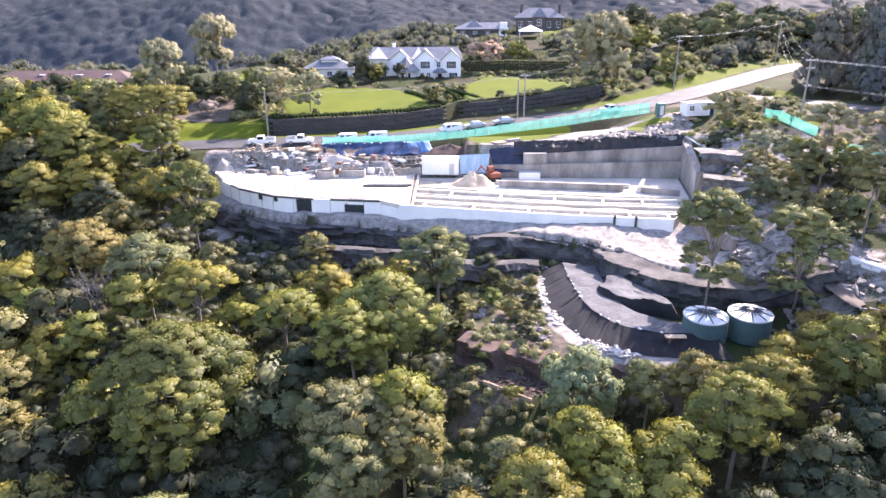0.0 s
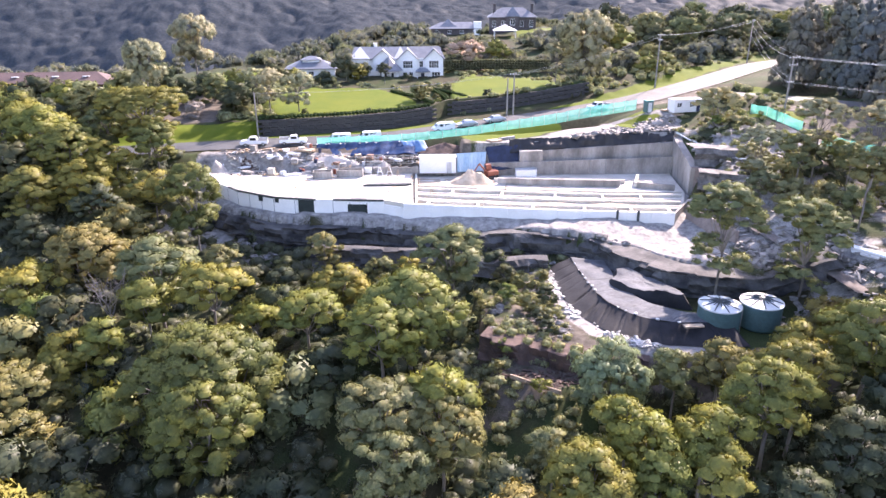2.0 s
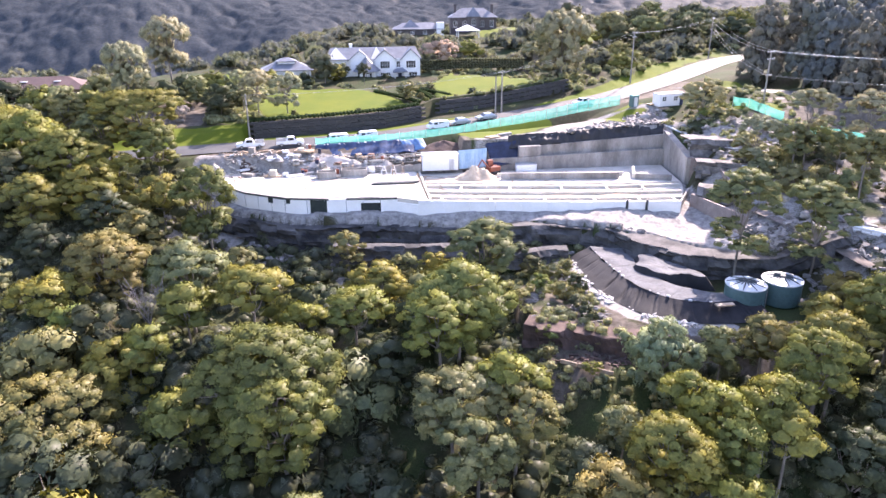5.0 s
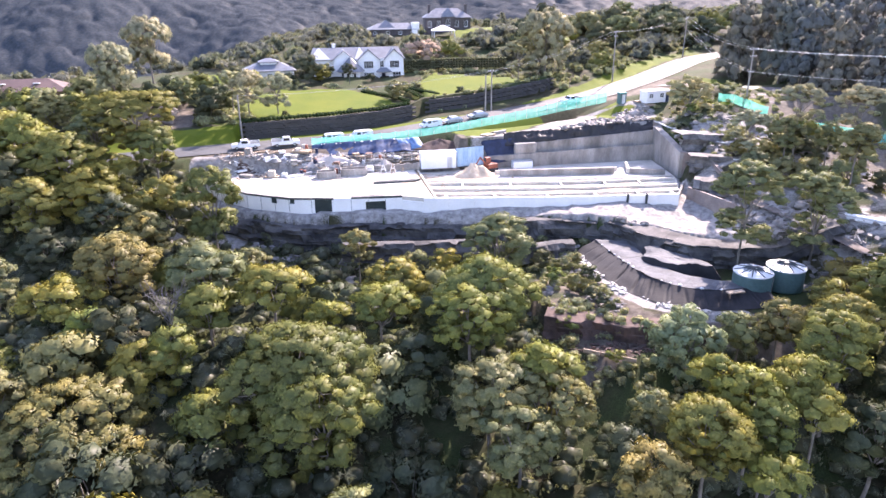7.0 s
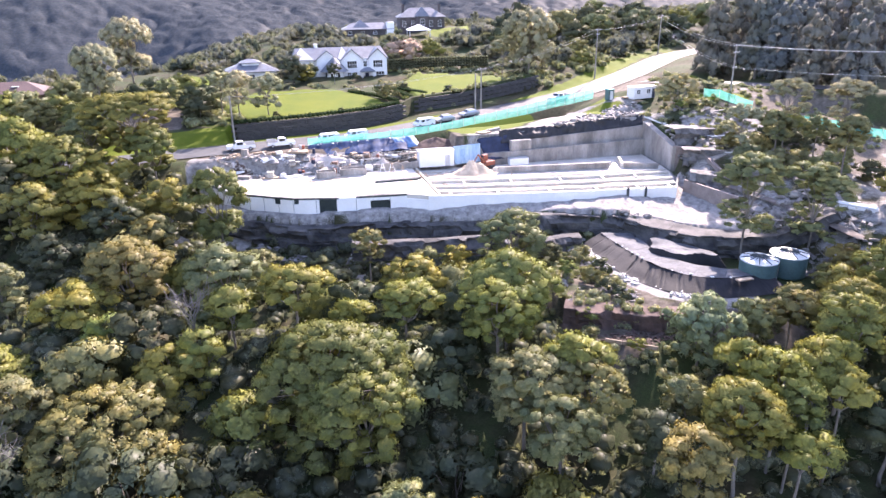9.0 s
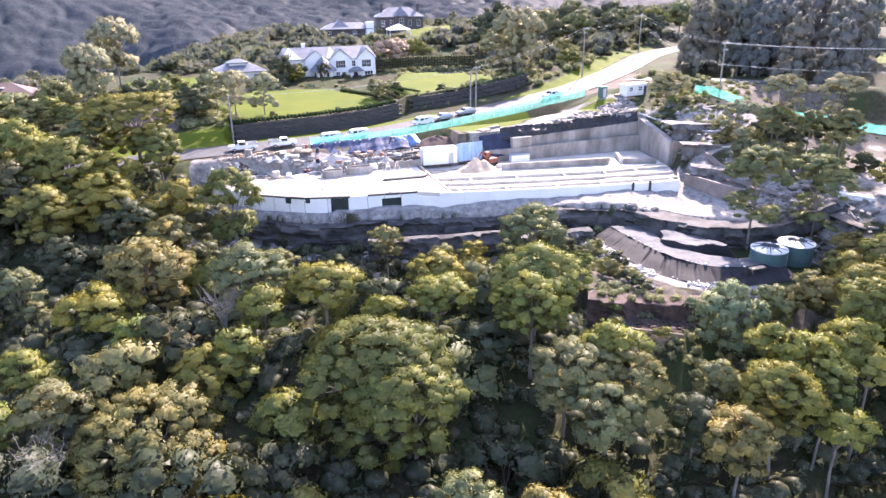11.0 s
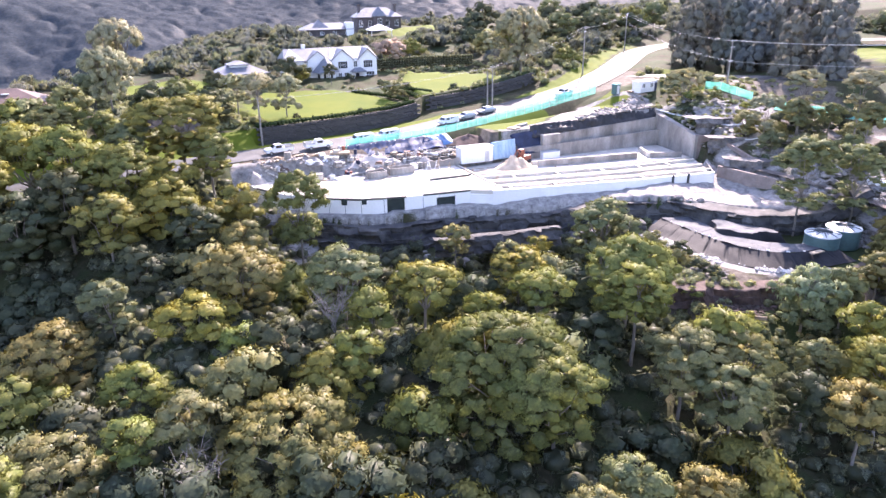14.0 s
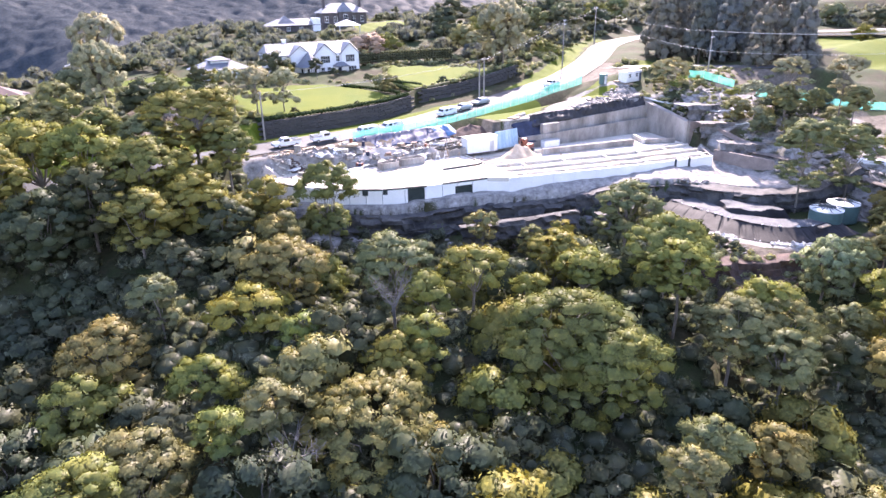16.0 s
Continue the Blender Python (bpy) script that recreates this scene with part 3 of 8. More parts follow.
d, _ = line_dist(gx, gy, [(13.0, 84.4, 0), (12.6, 77, 0), (13.2, 70.5, 0), (15.4, 65.0, 0), (20.2, 61.6, 0), (25, 60.8, 0)])
masks["rock"][d < 1.1] = 0.95
for key, arr in masks.items():
    for _ in range(2):
        arr[1:-1, 1:-1] = (arr[1:-1, 1:-1] * 2 + arr[:-2, 1:-1] + arr[2:, 1:-1] + arr[1:-1, :-2] + arr[1:-1, 2:]) / 6
    arr += 0.12 * waves(gx, gy, 1.1, 71) * (arr > 0.05) * (arr < 0.95)
    at = ground_me.attributes.new(key, "FLOAT", "POINT")
    at.data.foreach_set("value", arr.astype(np.float32).ravel())
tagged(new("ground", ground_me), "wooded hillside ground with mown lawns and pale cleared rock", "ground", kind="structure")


def strip(name, line, half, material, label, lift=0.05, kind="structure", cat="road"):
    p = smooth_line(resample(line, 2.0), 12)
    n = side(p)
    w = np.linspace(-half, half, 7)
    v = np.zeros((len(p), 7, 3))
    v[..., :2] = p[:, None, :2] + n[:, None] * w[None, :, None]
    v[..., 2] = p[:, None, 2] + lift + 0.08 * (1 - (w / half) ** 2)
    me = mesh_np(name, v.reshape(-1, 3), grid_faces(len(p), 7)[:, ::-1], material, True)
    return tagged(new(name, me), label, cat, kind=kind)


strip("road", ROAD, 4.3, ASPHALT, "sunlit grey asphalt road climbing past the building site")
strip("track", [(41.0, 88.5, 0.1), (41.6, 84, 0.0), (43.2, 74.1, -0.2), (46.6, 66.5, -2.3)], 1.1, SANDTRACK, "narrow sandy brown track along the cleared slope", 0.25, cat="track")
strip("road_far", [(146, 172, 13.1), (172, 152, 13.9), (196, 133, 14.4), (225, 110, 14.8)], 5.0, ASPHALT, "sunlit grey street beyond the tall pines", lift=0.2)
strip("road_side", SIDEROAD, 3.6, ASPHALT, "grey asphalt side road in the shade of tall pines", lift=0.03)


# ---- rock cliffs below the site ----
def cliff(name, line, top, bottom, label, seed, inward=2.6, material=STONE):
    """A bedded sandstone face along a plan line, seen from the line's right: beds stand out and fall back."""
    p = smooth_line(resample(line, 0.45), 4)
    n = -side(p)
    u = np.arange(len(p)) * 0.45
    rows, rs = [], np.random.RandomState(seed)
    levels = np.concatenate([[0.0], np.cumsum(rs.uniform(0.4, 1.15, 40))])
    depth = top - bottom
    levels = levels[levels < 1.2 * depth]
    prof = [(-inward, 0.0)]
    for k, lv in enumerate(levels):
        o = 0.75 + 0.5 * lv / depth + rs.uniform(-0.22, 0.22)
        prof += [(o, -lv - 0.02), (o + 0.08, -lv - 0.12)]
    for k, (o, dz) in enumerate(prof):
        off, lift = np.full(len(u), float(o)), np.zeros(len(u))
        if k:
            rb = np.random.RandomState(seed * 31 + (k + 1) // 2)
            cut = np.cumsum(rb.uniform(0.7, 3.4, 200))
            blk = np.searchsorted(cut, u)
            off = off + rb.uniform(-0.58, 0.58, 201)[blk] + 0.12 * waves(u, u * 0, 3.1, seed + k) + 0.6 * waves(u, u * 0, 0.2, seed + 90)
            lift = rb.uniform(-0.14, 0.14, 201)[blk]
        z = top + dz + lift + 0.22 * waves(u, u * 0, 0.35, seed + 50) + (0.03 if not k else 0)
        if line is CLIFF:
            z = z + 3.0 * step(36, 46, p[:, 0]) - 1.3 * step(10, -2, p[:, 0])
        rows.append(np.stack([p[:, 0] + n[:, 0] * off, p[:, 1] + n[:, 1] * off, z], 1))
    v = np.stack(rows, 1)
    me = mesh_np(name, v.reshape(-1, 3), grid_faces(len(p), len(rows)), material)
    return tagged(new(name, me), label, "rock")


# stained rock, made darker still to carry the shade of the cliff face
CLIFFROCK = mat("stained_shaded_sandstone", (0.018, 0.019, 0.021), (0.13, 0.124, 0.118), 0.9, scale=0.4, fine=3, bump=0.8, stretch=(1, 1, 1.5))
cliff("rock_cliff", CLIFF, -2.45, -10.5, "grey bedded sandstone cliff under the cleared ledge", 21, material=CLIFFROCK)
LEDGEROCK = mat("grey_sandstone", (0.03, 0.029, 0.03), (0.25, 0.236, 0.222), 0.9, scale=0.45, fine=3, bump=0.8, stretch=(1, 1, 1.5))
cliff("rock_ledge", [(40.5, 100), (46, 98), (56, 95)], 3.6, -0.5, "bedded sandstone outcrop beside the concrete retaining wall", 35, 2.0, LEDGEROCK)
cliff("rock_ledge", [(37, 92.5), (45, 87), (56, 80)], 1.6, -1.0, "stepped sandstone outcrop among scrub", 37, 2.0, LEDGEROCK)
cliff("rock_ledge", [(41.5, 106), (47, 106), (56, 105)], 6.2, 2.8, "grey broken sandstone slope above the pit", 39, 2.5, LEDGEROCK)
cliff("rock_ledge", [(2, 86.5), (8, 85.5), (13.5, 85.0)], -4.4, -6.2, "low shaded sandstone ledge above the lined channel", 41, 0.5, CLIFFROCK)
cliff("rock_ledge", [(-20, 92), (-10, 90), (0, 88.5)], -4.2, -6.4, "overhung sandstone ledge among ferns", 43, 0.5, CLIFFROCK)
cliff("soil_bank", [(2.5, 66.8), (4.5, 65.6), (10, 63.2), (15.5, 60.6), (19, 59.0)], -5.75, -8.2, "red-brown cut earth bank below the lined channel", 45, 1.2, REDSOIL)


# ---- the building site ----
def wall_run(bm, p0, p1, z0, z1, thick=0.28, holes=()):
    """An upright wall between two plan points with openings (from, to, bottom, top in metres along it)."""
    d = Vector((p1[0] - p0[0], p1[1] - p0[1], 0))
    m = Matrix.Translation((p0[0], p0[1], 0)) @ Matrix.Rotation(math.atan2(d.y, d.x), 4, "Z")
    s = 0.0
    for a, b, h0, h1 in list(holes) + [(d.length, d.length, z0, z1)]:
        if a - s > 0.01:
            box(bm, s, 0, z0, a, thick, z1, m)
        if b > a:
            if h0 - z0 > 0.01:
                box(bm, a, 0, z0, b, thick, h0, m)
            if z1 - h1 > 0.01:
                box(bm, a, 0, h1, b, thick, z1, m)
        s = b
    return m


front = thing("retaining_wall", "white-coated curved concrete retaining wall with dark openings at the slab's edge", "wall")
for i, (a, b) in enumerate(zip(WALL_L, WALL_L[1:])):
    holes = {3: [(4.6, 5.3, -0.95, -0.25)], 4: [(0.1, 0.9, -1.0, -0.2), (4.1, 6.9, -2.6, -0.25)], 5: [(5.0, 8.2, -2.6, -0.75)]}.get(i, [])
    bm = bmesh.new()
    wall_run(bm, a, b, -2.8, 0.0, 0.28, holes)
    part("panel", bm, WHITEWALL, front)
for a, b in zip(WALL_R, WALL_R[1:]):
    q = resample([(*a, 0), (*b, 0)], 3.4)
    for s, e in zip(q, q[1:]):
        bm = bmesh.new()
        k = (e - s) / np.linalg.norm(e - s) * 0.012
        wall_run(bm, (s + k)[:2], (e - k)[:2], -2.7, 0.0 + 0.03 * math.sin(s[0] * 3), 0.35)
        part("panel", bm, WHITEWALL, front)
bm = bmesh.new()
wall_run(bm, (-9.7, 100.2), (-6.6, 98.2), -2.8, -0.75, 0.28)
part("panel", bm, WHITEWALL, front, "lower stepped concrete panel")
bm = bmesh.new()
wall_run(bm, (33.5, 90.6), (38.5, 97.5), -2.6, -0.1, 0.3)
part("panel", bm, CONC_OLD, front, "stained concrete end panel")
rnd = random.Random(3)
for a, b in zip(WALL_L[1:], WALL_L[2:]):
    q = resample([(*a, 0), (*b, 0)], 2.6)
    for s, e in zip(q, q[1:]):
        if rnd.random() < 0.12:
            continue
        bm = bmesh.new()
        wall_run(bm, (s[0] + 0.02, s[1] - 0.05), (e[0] - 0.02, e[1] - 0.05), -rnd.uniform(0.12, 0.3), rnd.uniform(0.03, 0.09), 0.4)
        part("coping", bm, RIBDARK, front, "dark worn capping along the slab edge")
        bm = bmesh.new()
        wall_run(bm, (s[0] - 0.03, s[1] - 0.012), (s[0] + 0.03, s[1] - 0.016), -2.75, -0.32, 0.02)
        part("joint", bm, RIBDARK, front, "dark joint between wall panels")
# backs of the openings: one green cover, else panels painted dark as unlit insides
for (x, y, ang, w, h, z) in ((-22.11, 102.04, -15.2, 2.9, 2.5, -2.7), (-13.90, 100.92, -5.8, 3.3, 2.0, -2.7), (-26.93, 103.35, -15.2, 1.0, 1.0, -1.1), (-29.84, 104.54, -32, 0.9, 0.9, -1.05)):
    bm = bmesh.new()
    box(bm, -w / 2, 0, 0, w / 2, 0.02, h, pose(x, y, z, 0, 0, ang))
    part("shutter", bm, DARKHOLE, front, "dark green panel behind the opening, coloured as dark as the unlit inside")

slab = thing("concrete_slab", "dazzling pale concrete floor slab behind the curved wall", "slab")
bays = [(-44, -33), (-33, -24), (-24, -14.5), (-14.5, -5.0)]
wl = np.array(WALL_L + [(-6.6, 98.2), (0, 96.7)])
for x0, x1 in bays:
    xs = np.linspace(x0 + 0.03, x1 - 0.03, 9)
    order = np.argsort(wl[:, 0])
    lo = np.interp(xs, wl[order, 0], wl[order, 1]) + 0.33
    hi = np.interp(xs, [-44, -37, -30, -22, -5], [124.3, 123.2, 119.0, 117.0, 117.0])
    bm = bmesh.new()
    prism(bm, [(a, b) for a, b in zip(xs, lo)] + [(a, max(b, l + 0.4)) for a, b, l in zip(xs[::-1], hi[::-1], lo[::-1])], -0.9, -0.06)
    part("slab_bay", bm, CONC, slab)

pad = thing("footings", "grid of pale concrete strip footings and ground beams with sandy trenches", "footings")
bm = bmesh.new()
prism(bm, [(-5.0, 98.1), (13.1, 94.2), (33.2, 91.0), (37.8, 98.0), (40.0, 103), (42.3, 115.8), (9, 116.9), (-5.0, 117)], -1.3, -0.75)
part("floor_sheet", bm, CONC, pad)


def beam(x0, y0, x1, y1, w, h, material=CONC, z=-0.76, label="", parent=pad, name="ground_beam"):
    bm = bmesh.new()
    m = Matrix.Translation((x0, y0, 0)) @ Matrix.Rotation(math.atan2(y1 - y0, x1 - x0), 4, "Z")
    box(bm, 0, -w / 2, z, math.hypot(x1 - x0, y1 - y0), w / 2, z + h, m, 0.04)
    return part(name, bm, material, parent, label)


FX = lambda x: np.interp(x, [-6.6, 13.1, 33.5], [98.2, 93.8, 90.6])
rnd = random.Random(7)
for k, (off, w, h) in enumerate(((3.0, 0.55, 0.62), (4.6, 0.35, 0.35), (6.6, 0.6, 0.55), (8.4, 0.3, 0.3), (10.4, 0.6, 0.5), (12.5, 0.35, 0.3))):
    xs = [-4.5, 6, 16, 26, 34.0 + 0.45 * off]
    for a, b in zip(xs, xs[1:]):
        beam(a, FX(a) + off, b - 0.05, FX(min(b, 33.5)) + off + 0.25 * max(0, b - 33.5) * 0, w, h + rnd.uniform(-0.06, 0.06))
for x in (-3, 4.6, 12.9, 20.6, 27.5, 33.0):
    y = FX(x) + 0.4
    beam(x, y, x + 0.5, y + 2.4, 0.45, 0.6)
for x in (1, 9, 17.5, 25, 31):
    y = FX(x) + 6.6
    beam(x, y, x + 0.8, y + 3.6, 0.4, 0.45)
beam(9.8, 110.9, 30.4, 107.6, 0.55, 1.15, CONC_OLD, label="long weathered concrete upstand beam")
beam(9.4, 112.6, 32, 109.6, 0.4, 0.7)
beam(33.0, 107.2, 35.2, 112.6, 0.5, 0.9)
beam(33.2, 107.0, 38.9, 104.6, 0.5, 1.0, CONC_OLD)
beam(-4.6, 98.6, -4.3, 116.4, 0.35, 0.75)
# sandy spoil in the trenches
for x, y, w in ((0, 104, 6), (8, 101.5, 7), (17, 99.6, 7), (26, 97.8, 6), (3, 109.5, 6), (20, 104.5, 8), (29, 102, 6), (-1, 99.2, 5), (8.8, 97.0, 6), (16.8, 95.4, 6), (24, 94.0, 6), (12, 107.5, 7), (-1, 112.5, 5), (23, 111.0, 8)):
    u = np.linspace(0, 1, 14)
    a, b = np.meshgrid(u, u, indexing="ij")
    z = -0.74 + 0.3 * np.sin(a * math.pi) * np.sin(b * math.pi) * (0.7 + 0.3 * waves(a * w, b * 3, 3, int(x) + 5))
    part("spoil", mesh_np("spoil", np.stack([x + (a - 0.5) * w, y + (b - 0.5) * 1.9 - 0.16 * (a - 0.5) * w, z], -1).reshape(-1, 3), grid_faces(14, 14), SAND, True), None, pad, "low heap of trench sand")


def pit_wall(name, label, p0, p1, z0, zt0, zt1, thick, seed, material=CONC_OLD):
    """A weathered concrete wall cast in lifts of panels whose top runs from one height to another."""
    w = thing(name, label, "wall")
    q = resample([(*p0, zt0), (*p1, zt1)], 3.0)
    for s, e in zip(q, q[1:]):
        d = (e - s)[:2]
        L = np.linalg.norm(d)
        m = Matrix.Translation((s[0], s[1], 0)) @ Matrix.Rotation(math.atan2(d[1], d[0]), 4, "Z")
        bm = bmesh.new()
        vs = box(bm, 0.012, 0, z0, L - 0.012, thick, (s[2] + e[2]) / 2)
        for v in vs:
            if v.co.z > z0 + 0.1:
                v.co.z = s[2] if v.co.x < L / 2 else e[2]
        bmesh.ops.transform(bm, matrix=m, verts=vs)
        part("panel", bm, material, w)
    return w


pit_wall("pit_wall", "grey weathered concrete wall, lower tier of the pit's back", (9.0, 116.9), (42.6, 115.7), -1.2, 1.5, 2.4, 0.4, 1)
pit_wall("pit_wall", "grey streaked concrete wall, upper tier of the pit's back", (17.0, 118.2), (43.4, 117.2), 0.8, 3.3, 4.8, 0.5, 2)
pit_wall("pit_wall", "streaked concrete side wall falling towards the ledge", (42.9, 117.4), (40.6, 103.2), -1.2, 5.6, 3.4, 1.3, 3)
pit_wall("pit_wall", "short brown rendered return at the end of the side wall", (40.7, 103.3), (45.0, 101.8), -1.2, 3.6, 3.4, 0.5, 4, BROWNRENDER)
pit_wall("pit_wall", "low brown rendered wall above the quarried ledge", (35.9, 92.4), (38.4, 81.6), -3.0, 0.5, 0.2, 0.4, 5, BROWNRENDER)
pit_wall("pit_wall", "stepped brown retaining wall falling from the pit's corner", (45.0, 101.6), (41.6, 89.5), -1.2, 3.0, 1.5, 0.5, 6, BROWNRENDER)
bm = bmesh.new()
prism(bm, [(9, 117.3), (42.6, 116.1), (43.3, 117.2), (17, 118.3), (9, 119)], 0.2, 1.55)
tagged(part("pit_bench", bm, CONC_OLD), "narrow concrete bench between the two wall tiers", "bench ledge")
bm = boxes((14.6, 116.95, 1.5, 18.8, 118.1, 3.6), bevel=0.06)
tagged(part("concrete_block", bm, CONC_OLD), "pale concrete block on the pit's back wall", "block")


def sheet(name, corners, nu, nv, amp, seed, material, label, category="sheet", freq=1.6):
    """A rumpled sheet laid between four corners."""
    u, v = np.meshgrid(np.linspace(0, 1, nu), np.linspace(0, 1, nv), indexing="ij")
    c = [np.array(k, float) for k in corners]
    p = (c[0] * ((1 - u) * (1 - v))[..., None] + c[1] * (u * (1 - v))[..., None] + c[2] * (u * v)[..., None] + c[3] * ((1 - u) * v)[..., None])
    L, W = np.linalg.norm(c[1] - c[0]), np.linalg.norm(c[3] - c[0])
    d = amp * waves(u * L, v * W, freq, seed) + 0.5 * amp * waves(u * L, v * W * 0.3, freq * 2.4, seed + 1)
    nn = np.cross(c[1] - c[0], c[3] - c[0])
    nn = nn / np.linalg.norm(nn)
    p = p + d[..., None] * nn
    me = mesh_np(name, p.reshape(-1, 3), grid_faces(nu, nv), material, True)
    ob = tagged(new(name, me), label, category)
    so = ob.modifiers.new("thick", "SOLIDIFY")
    so.thickness = 0.03
    return ob


SHEETBLUE = mat("deep_blue_sheet", (0.008, 0.022, 0.06), (0.022, 0.06, 0.15), 0.6, scale=0.8, fine=4, bump=0.3, spec=0.2)
sheet("ground_sheet", [(9.5, 116.3, 0.2), (17.2, 117.3, 0.6), (17, 119.3, 4.5), (8.5, 119.6, 4.0)], 24, 12, 0.12, 3, NAVY, "dark navy plastic sheet hung over the cut bank")
sheet("ground_sheet", [(13, 118.3, 3.0), (43.2, 117.75, 4.7), (43.6, 119.0, 6.6), (13, 120.0, 5.2)], 90, 12, 0.3, 5, BLACKSHEET, "rumpled black plastic sheet along the top of the pit")
sheet("ground_sheet", [(-23, 122.3, 2.0), (-4, 122.1, 2.3), (-3.5, 125.6, 4.1), (-23, 125.8, 3.8)], 50, 12, 0.16, 8, SHEETBLUE, "dark blue plastic sheet over a bank of spoil")
sheet("ground_sheet", [(-6.0, 122.9, 2.6), (-1.6, 122.7, 2.6), (-2.6, 125.2, 4.2), (-7.0, 125.4, 4.1)], 20, 10, 0.14, 12, BLUETARP, "pale blue plastic sheet at the end of the spoil bank")

# ---- the lined channel ----
OUT = smooth_line(resample([(13.7, 84.4, 0), (13.2, 77, 0), (13.9, 70.5, 0), (16.2, 65.6, 0), (20.5, 62.2, 0), (26.0, 61.4, 0), (31, 61.0, 0)], 0.35), 20)
CREST = smooth_line(resample([(16.6, 84.4, 0), (16.7, 77, 0), (17.3, 70.6, 0), (19.2, 67.0, 0), (22.2, 64.6, 0), (26.0, 64.2, 0), (30, 64.0, 0)], 0.35), 20)
INNER = smooth_line(resample([(21.0, 83.2, 0), (20.9, 76.5, 0), (21.6, 71.5, 0), (23.4, 68.6, 0), (26.0, 66.9, 0), (28.0, 66.6, 0), (31, 66.4, 0)], 0.35), 20)
HOLLOW = smooth_line(resample([(22.3, 82.5, 0), (22.0, 77, 0), (22.8, 73.0, 0), (24.6, 70.6, 0), (27.0, 69.4, 0), (29, 69.0, 0), (31, 69.0, 0)], 0.35), 20)
NU = 330


def even(p):
    k = np.linspace(0, len(p) - 1, NU)
    return np.stack([np.interp(k, np.arange(len(p)), p[:, j]) for j in range(3)], 1)


rows = [even(a) for a in (OUT, CREST, INNER, HOLLOW)]


def band(name, a, b, za, zb, nv, material, label, amp, seed, pleat=0.0):
    t = np.linspace(0, 1, nv)
    u = np.arange(NU) * 0.12
    p = a[:, None] * (1 - t)[None, :, None] + b[:, None] * t[None, :, None]
    zz = za + (zb - za) * t
    rf = np.random.RandomState(seed)
    fold = sum(rf.uniform(0.15, 1.0) ** 2 * np.exp(-((u - c) / rf.uniform(0.12, 0.3)) ** 2) for c in np.cumsum(rf.uniform(0.6, 4.2, 22)))
    p[..., 2] = zz[None] + amp * waves(p[..., 0], p[..., 1], 1.3, seed) + pleat * (fold[:, None] * np.sin(t * math.pi)[None])
    me = mesh_np(name, p.reshape(-1, 3), grid_faces(NU, nv)[:, ::-1], material, True)
    return part(name, me, None, chan, label)


chan = thing("lined_channel", "horseshoe earth channel lined with black plastic membrane and weighted with bags", "pond liner")
band("outer_slope", rows[0], rows[1], -5.6, -4.15, 12, TARP, "pleated black membrane slope", 0.05, 3, -0.3)
band("track", rows[1], rows[2], -4.1, -4.25, 12, TARP_DUST, "dusty grey membrane floor", 0.09, 5, -0.1)
band("inner_slope", rows[2], rows[3], -4.25, -6.0, 10, TARP, "steep black membrane", 0.06, 7, 0.2)
a, r = np.meshgrid(np.linspace(0, 2 * math.pi, 48), np.linspace(0, 1, 12), indexing="ij")
lump = 1 + 0.14 * np.sin(3 * a + 0.6) + 0.09 * np.sin(5 * a + 2)
ex, ey = 6.0 * r * np.cos(a) * lump, 3.3 * r * np.sin(a) * (1 - 0.3 * np.cos(a)) * lump
rot = radians(-43)
ix, iy = 23.6 + ex * math.cos(rot) - ey * math.sin(rot), 74.6 + ex * math.sin(rot) + ey * math.cos(rot)
iz = -3.8 - 0.1 * r ** 2 - 2.1 * step(0.7, 1.0, r) + (0.16 * waves(ix, iy, 1.0, 2) + 0.12 * np.abs(waves(ix, iy, 2.6, 4))) * (r > 0) - 0.05 * (ix - 25)
grid = np.stack([ix, iy, iz], -1)
part("island", mesh_np("island", grid[:, :9].reshape(-1, 3), grid_faces(48, 9), TARP_DUST, True), None, chan, "mound under grey dusty membrane")
part("island_side", mesh_np("island_side", grid[:, 8:].reshape(-1, 3), grid_faces(48, 4), TARP, True), None, chan, "black membrane falling from the mound")


def bag_mesh():
    bm = bmesh.new()
    bmesh.ops.create_icosphere(bm, subdivisions=2, radius=0.3)
    for v in bm.verts:
        v.co = Vector((v.co.x * 1.25, v.co.y * 0.85, max(v.co.z * 0.6, -0.12) + 0.1)) * (1 + 0.12 * noise.noise(v.co * 5))
    me = bpy.data.meshes.new("sandbag")
    bm.to_mesh(me)
    bm.free()
    me.materials.append(BAG)
    me.polygons.foreach_set("use_smooth", [True] * len(me.polygons))
    return me


BAGM = bag_mesh()


def bags(p, z, every, seed, jitter=0.15):
    r = random.Random(seed)
    for k in range(0, len(p), every):
        if r.random() < 0.3:
            continue
        ob = tagged(new("sandbag", BAGM), "white filled sandbag holding down the black membrane", "sandbag", "sandbags on the membrane")
        s = r.uniform(0.25, 0.72)
        ob.matrix_world = pose(p[k][0] + r.uniform(-jitter, jitter), p[k][1] + r.uniform(-jitter, jitter), z, 0, 0, r.uniform(0, 180)) @ Matrix.Diagonal((s, s, s, 1))


bags(rows[1][12:276], -4.1, 14, 3)
bags(rows[0][18:234] + np.array([-0.35, -0.2, 0]), -5.5, 7, 5, 0.5)


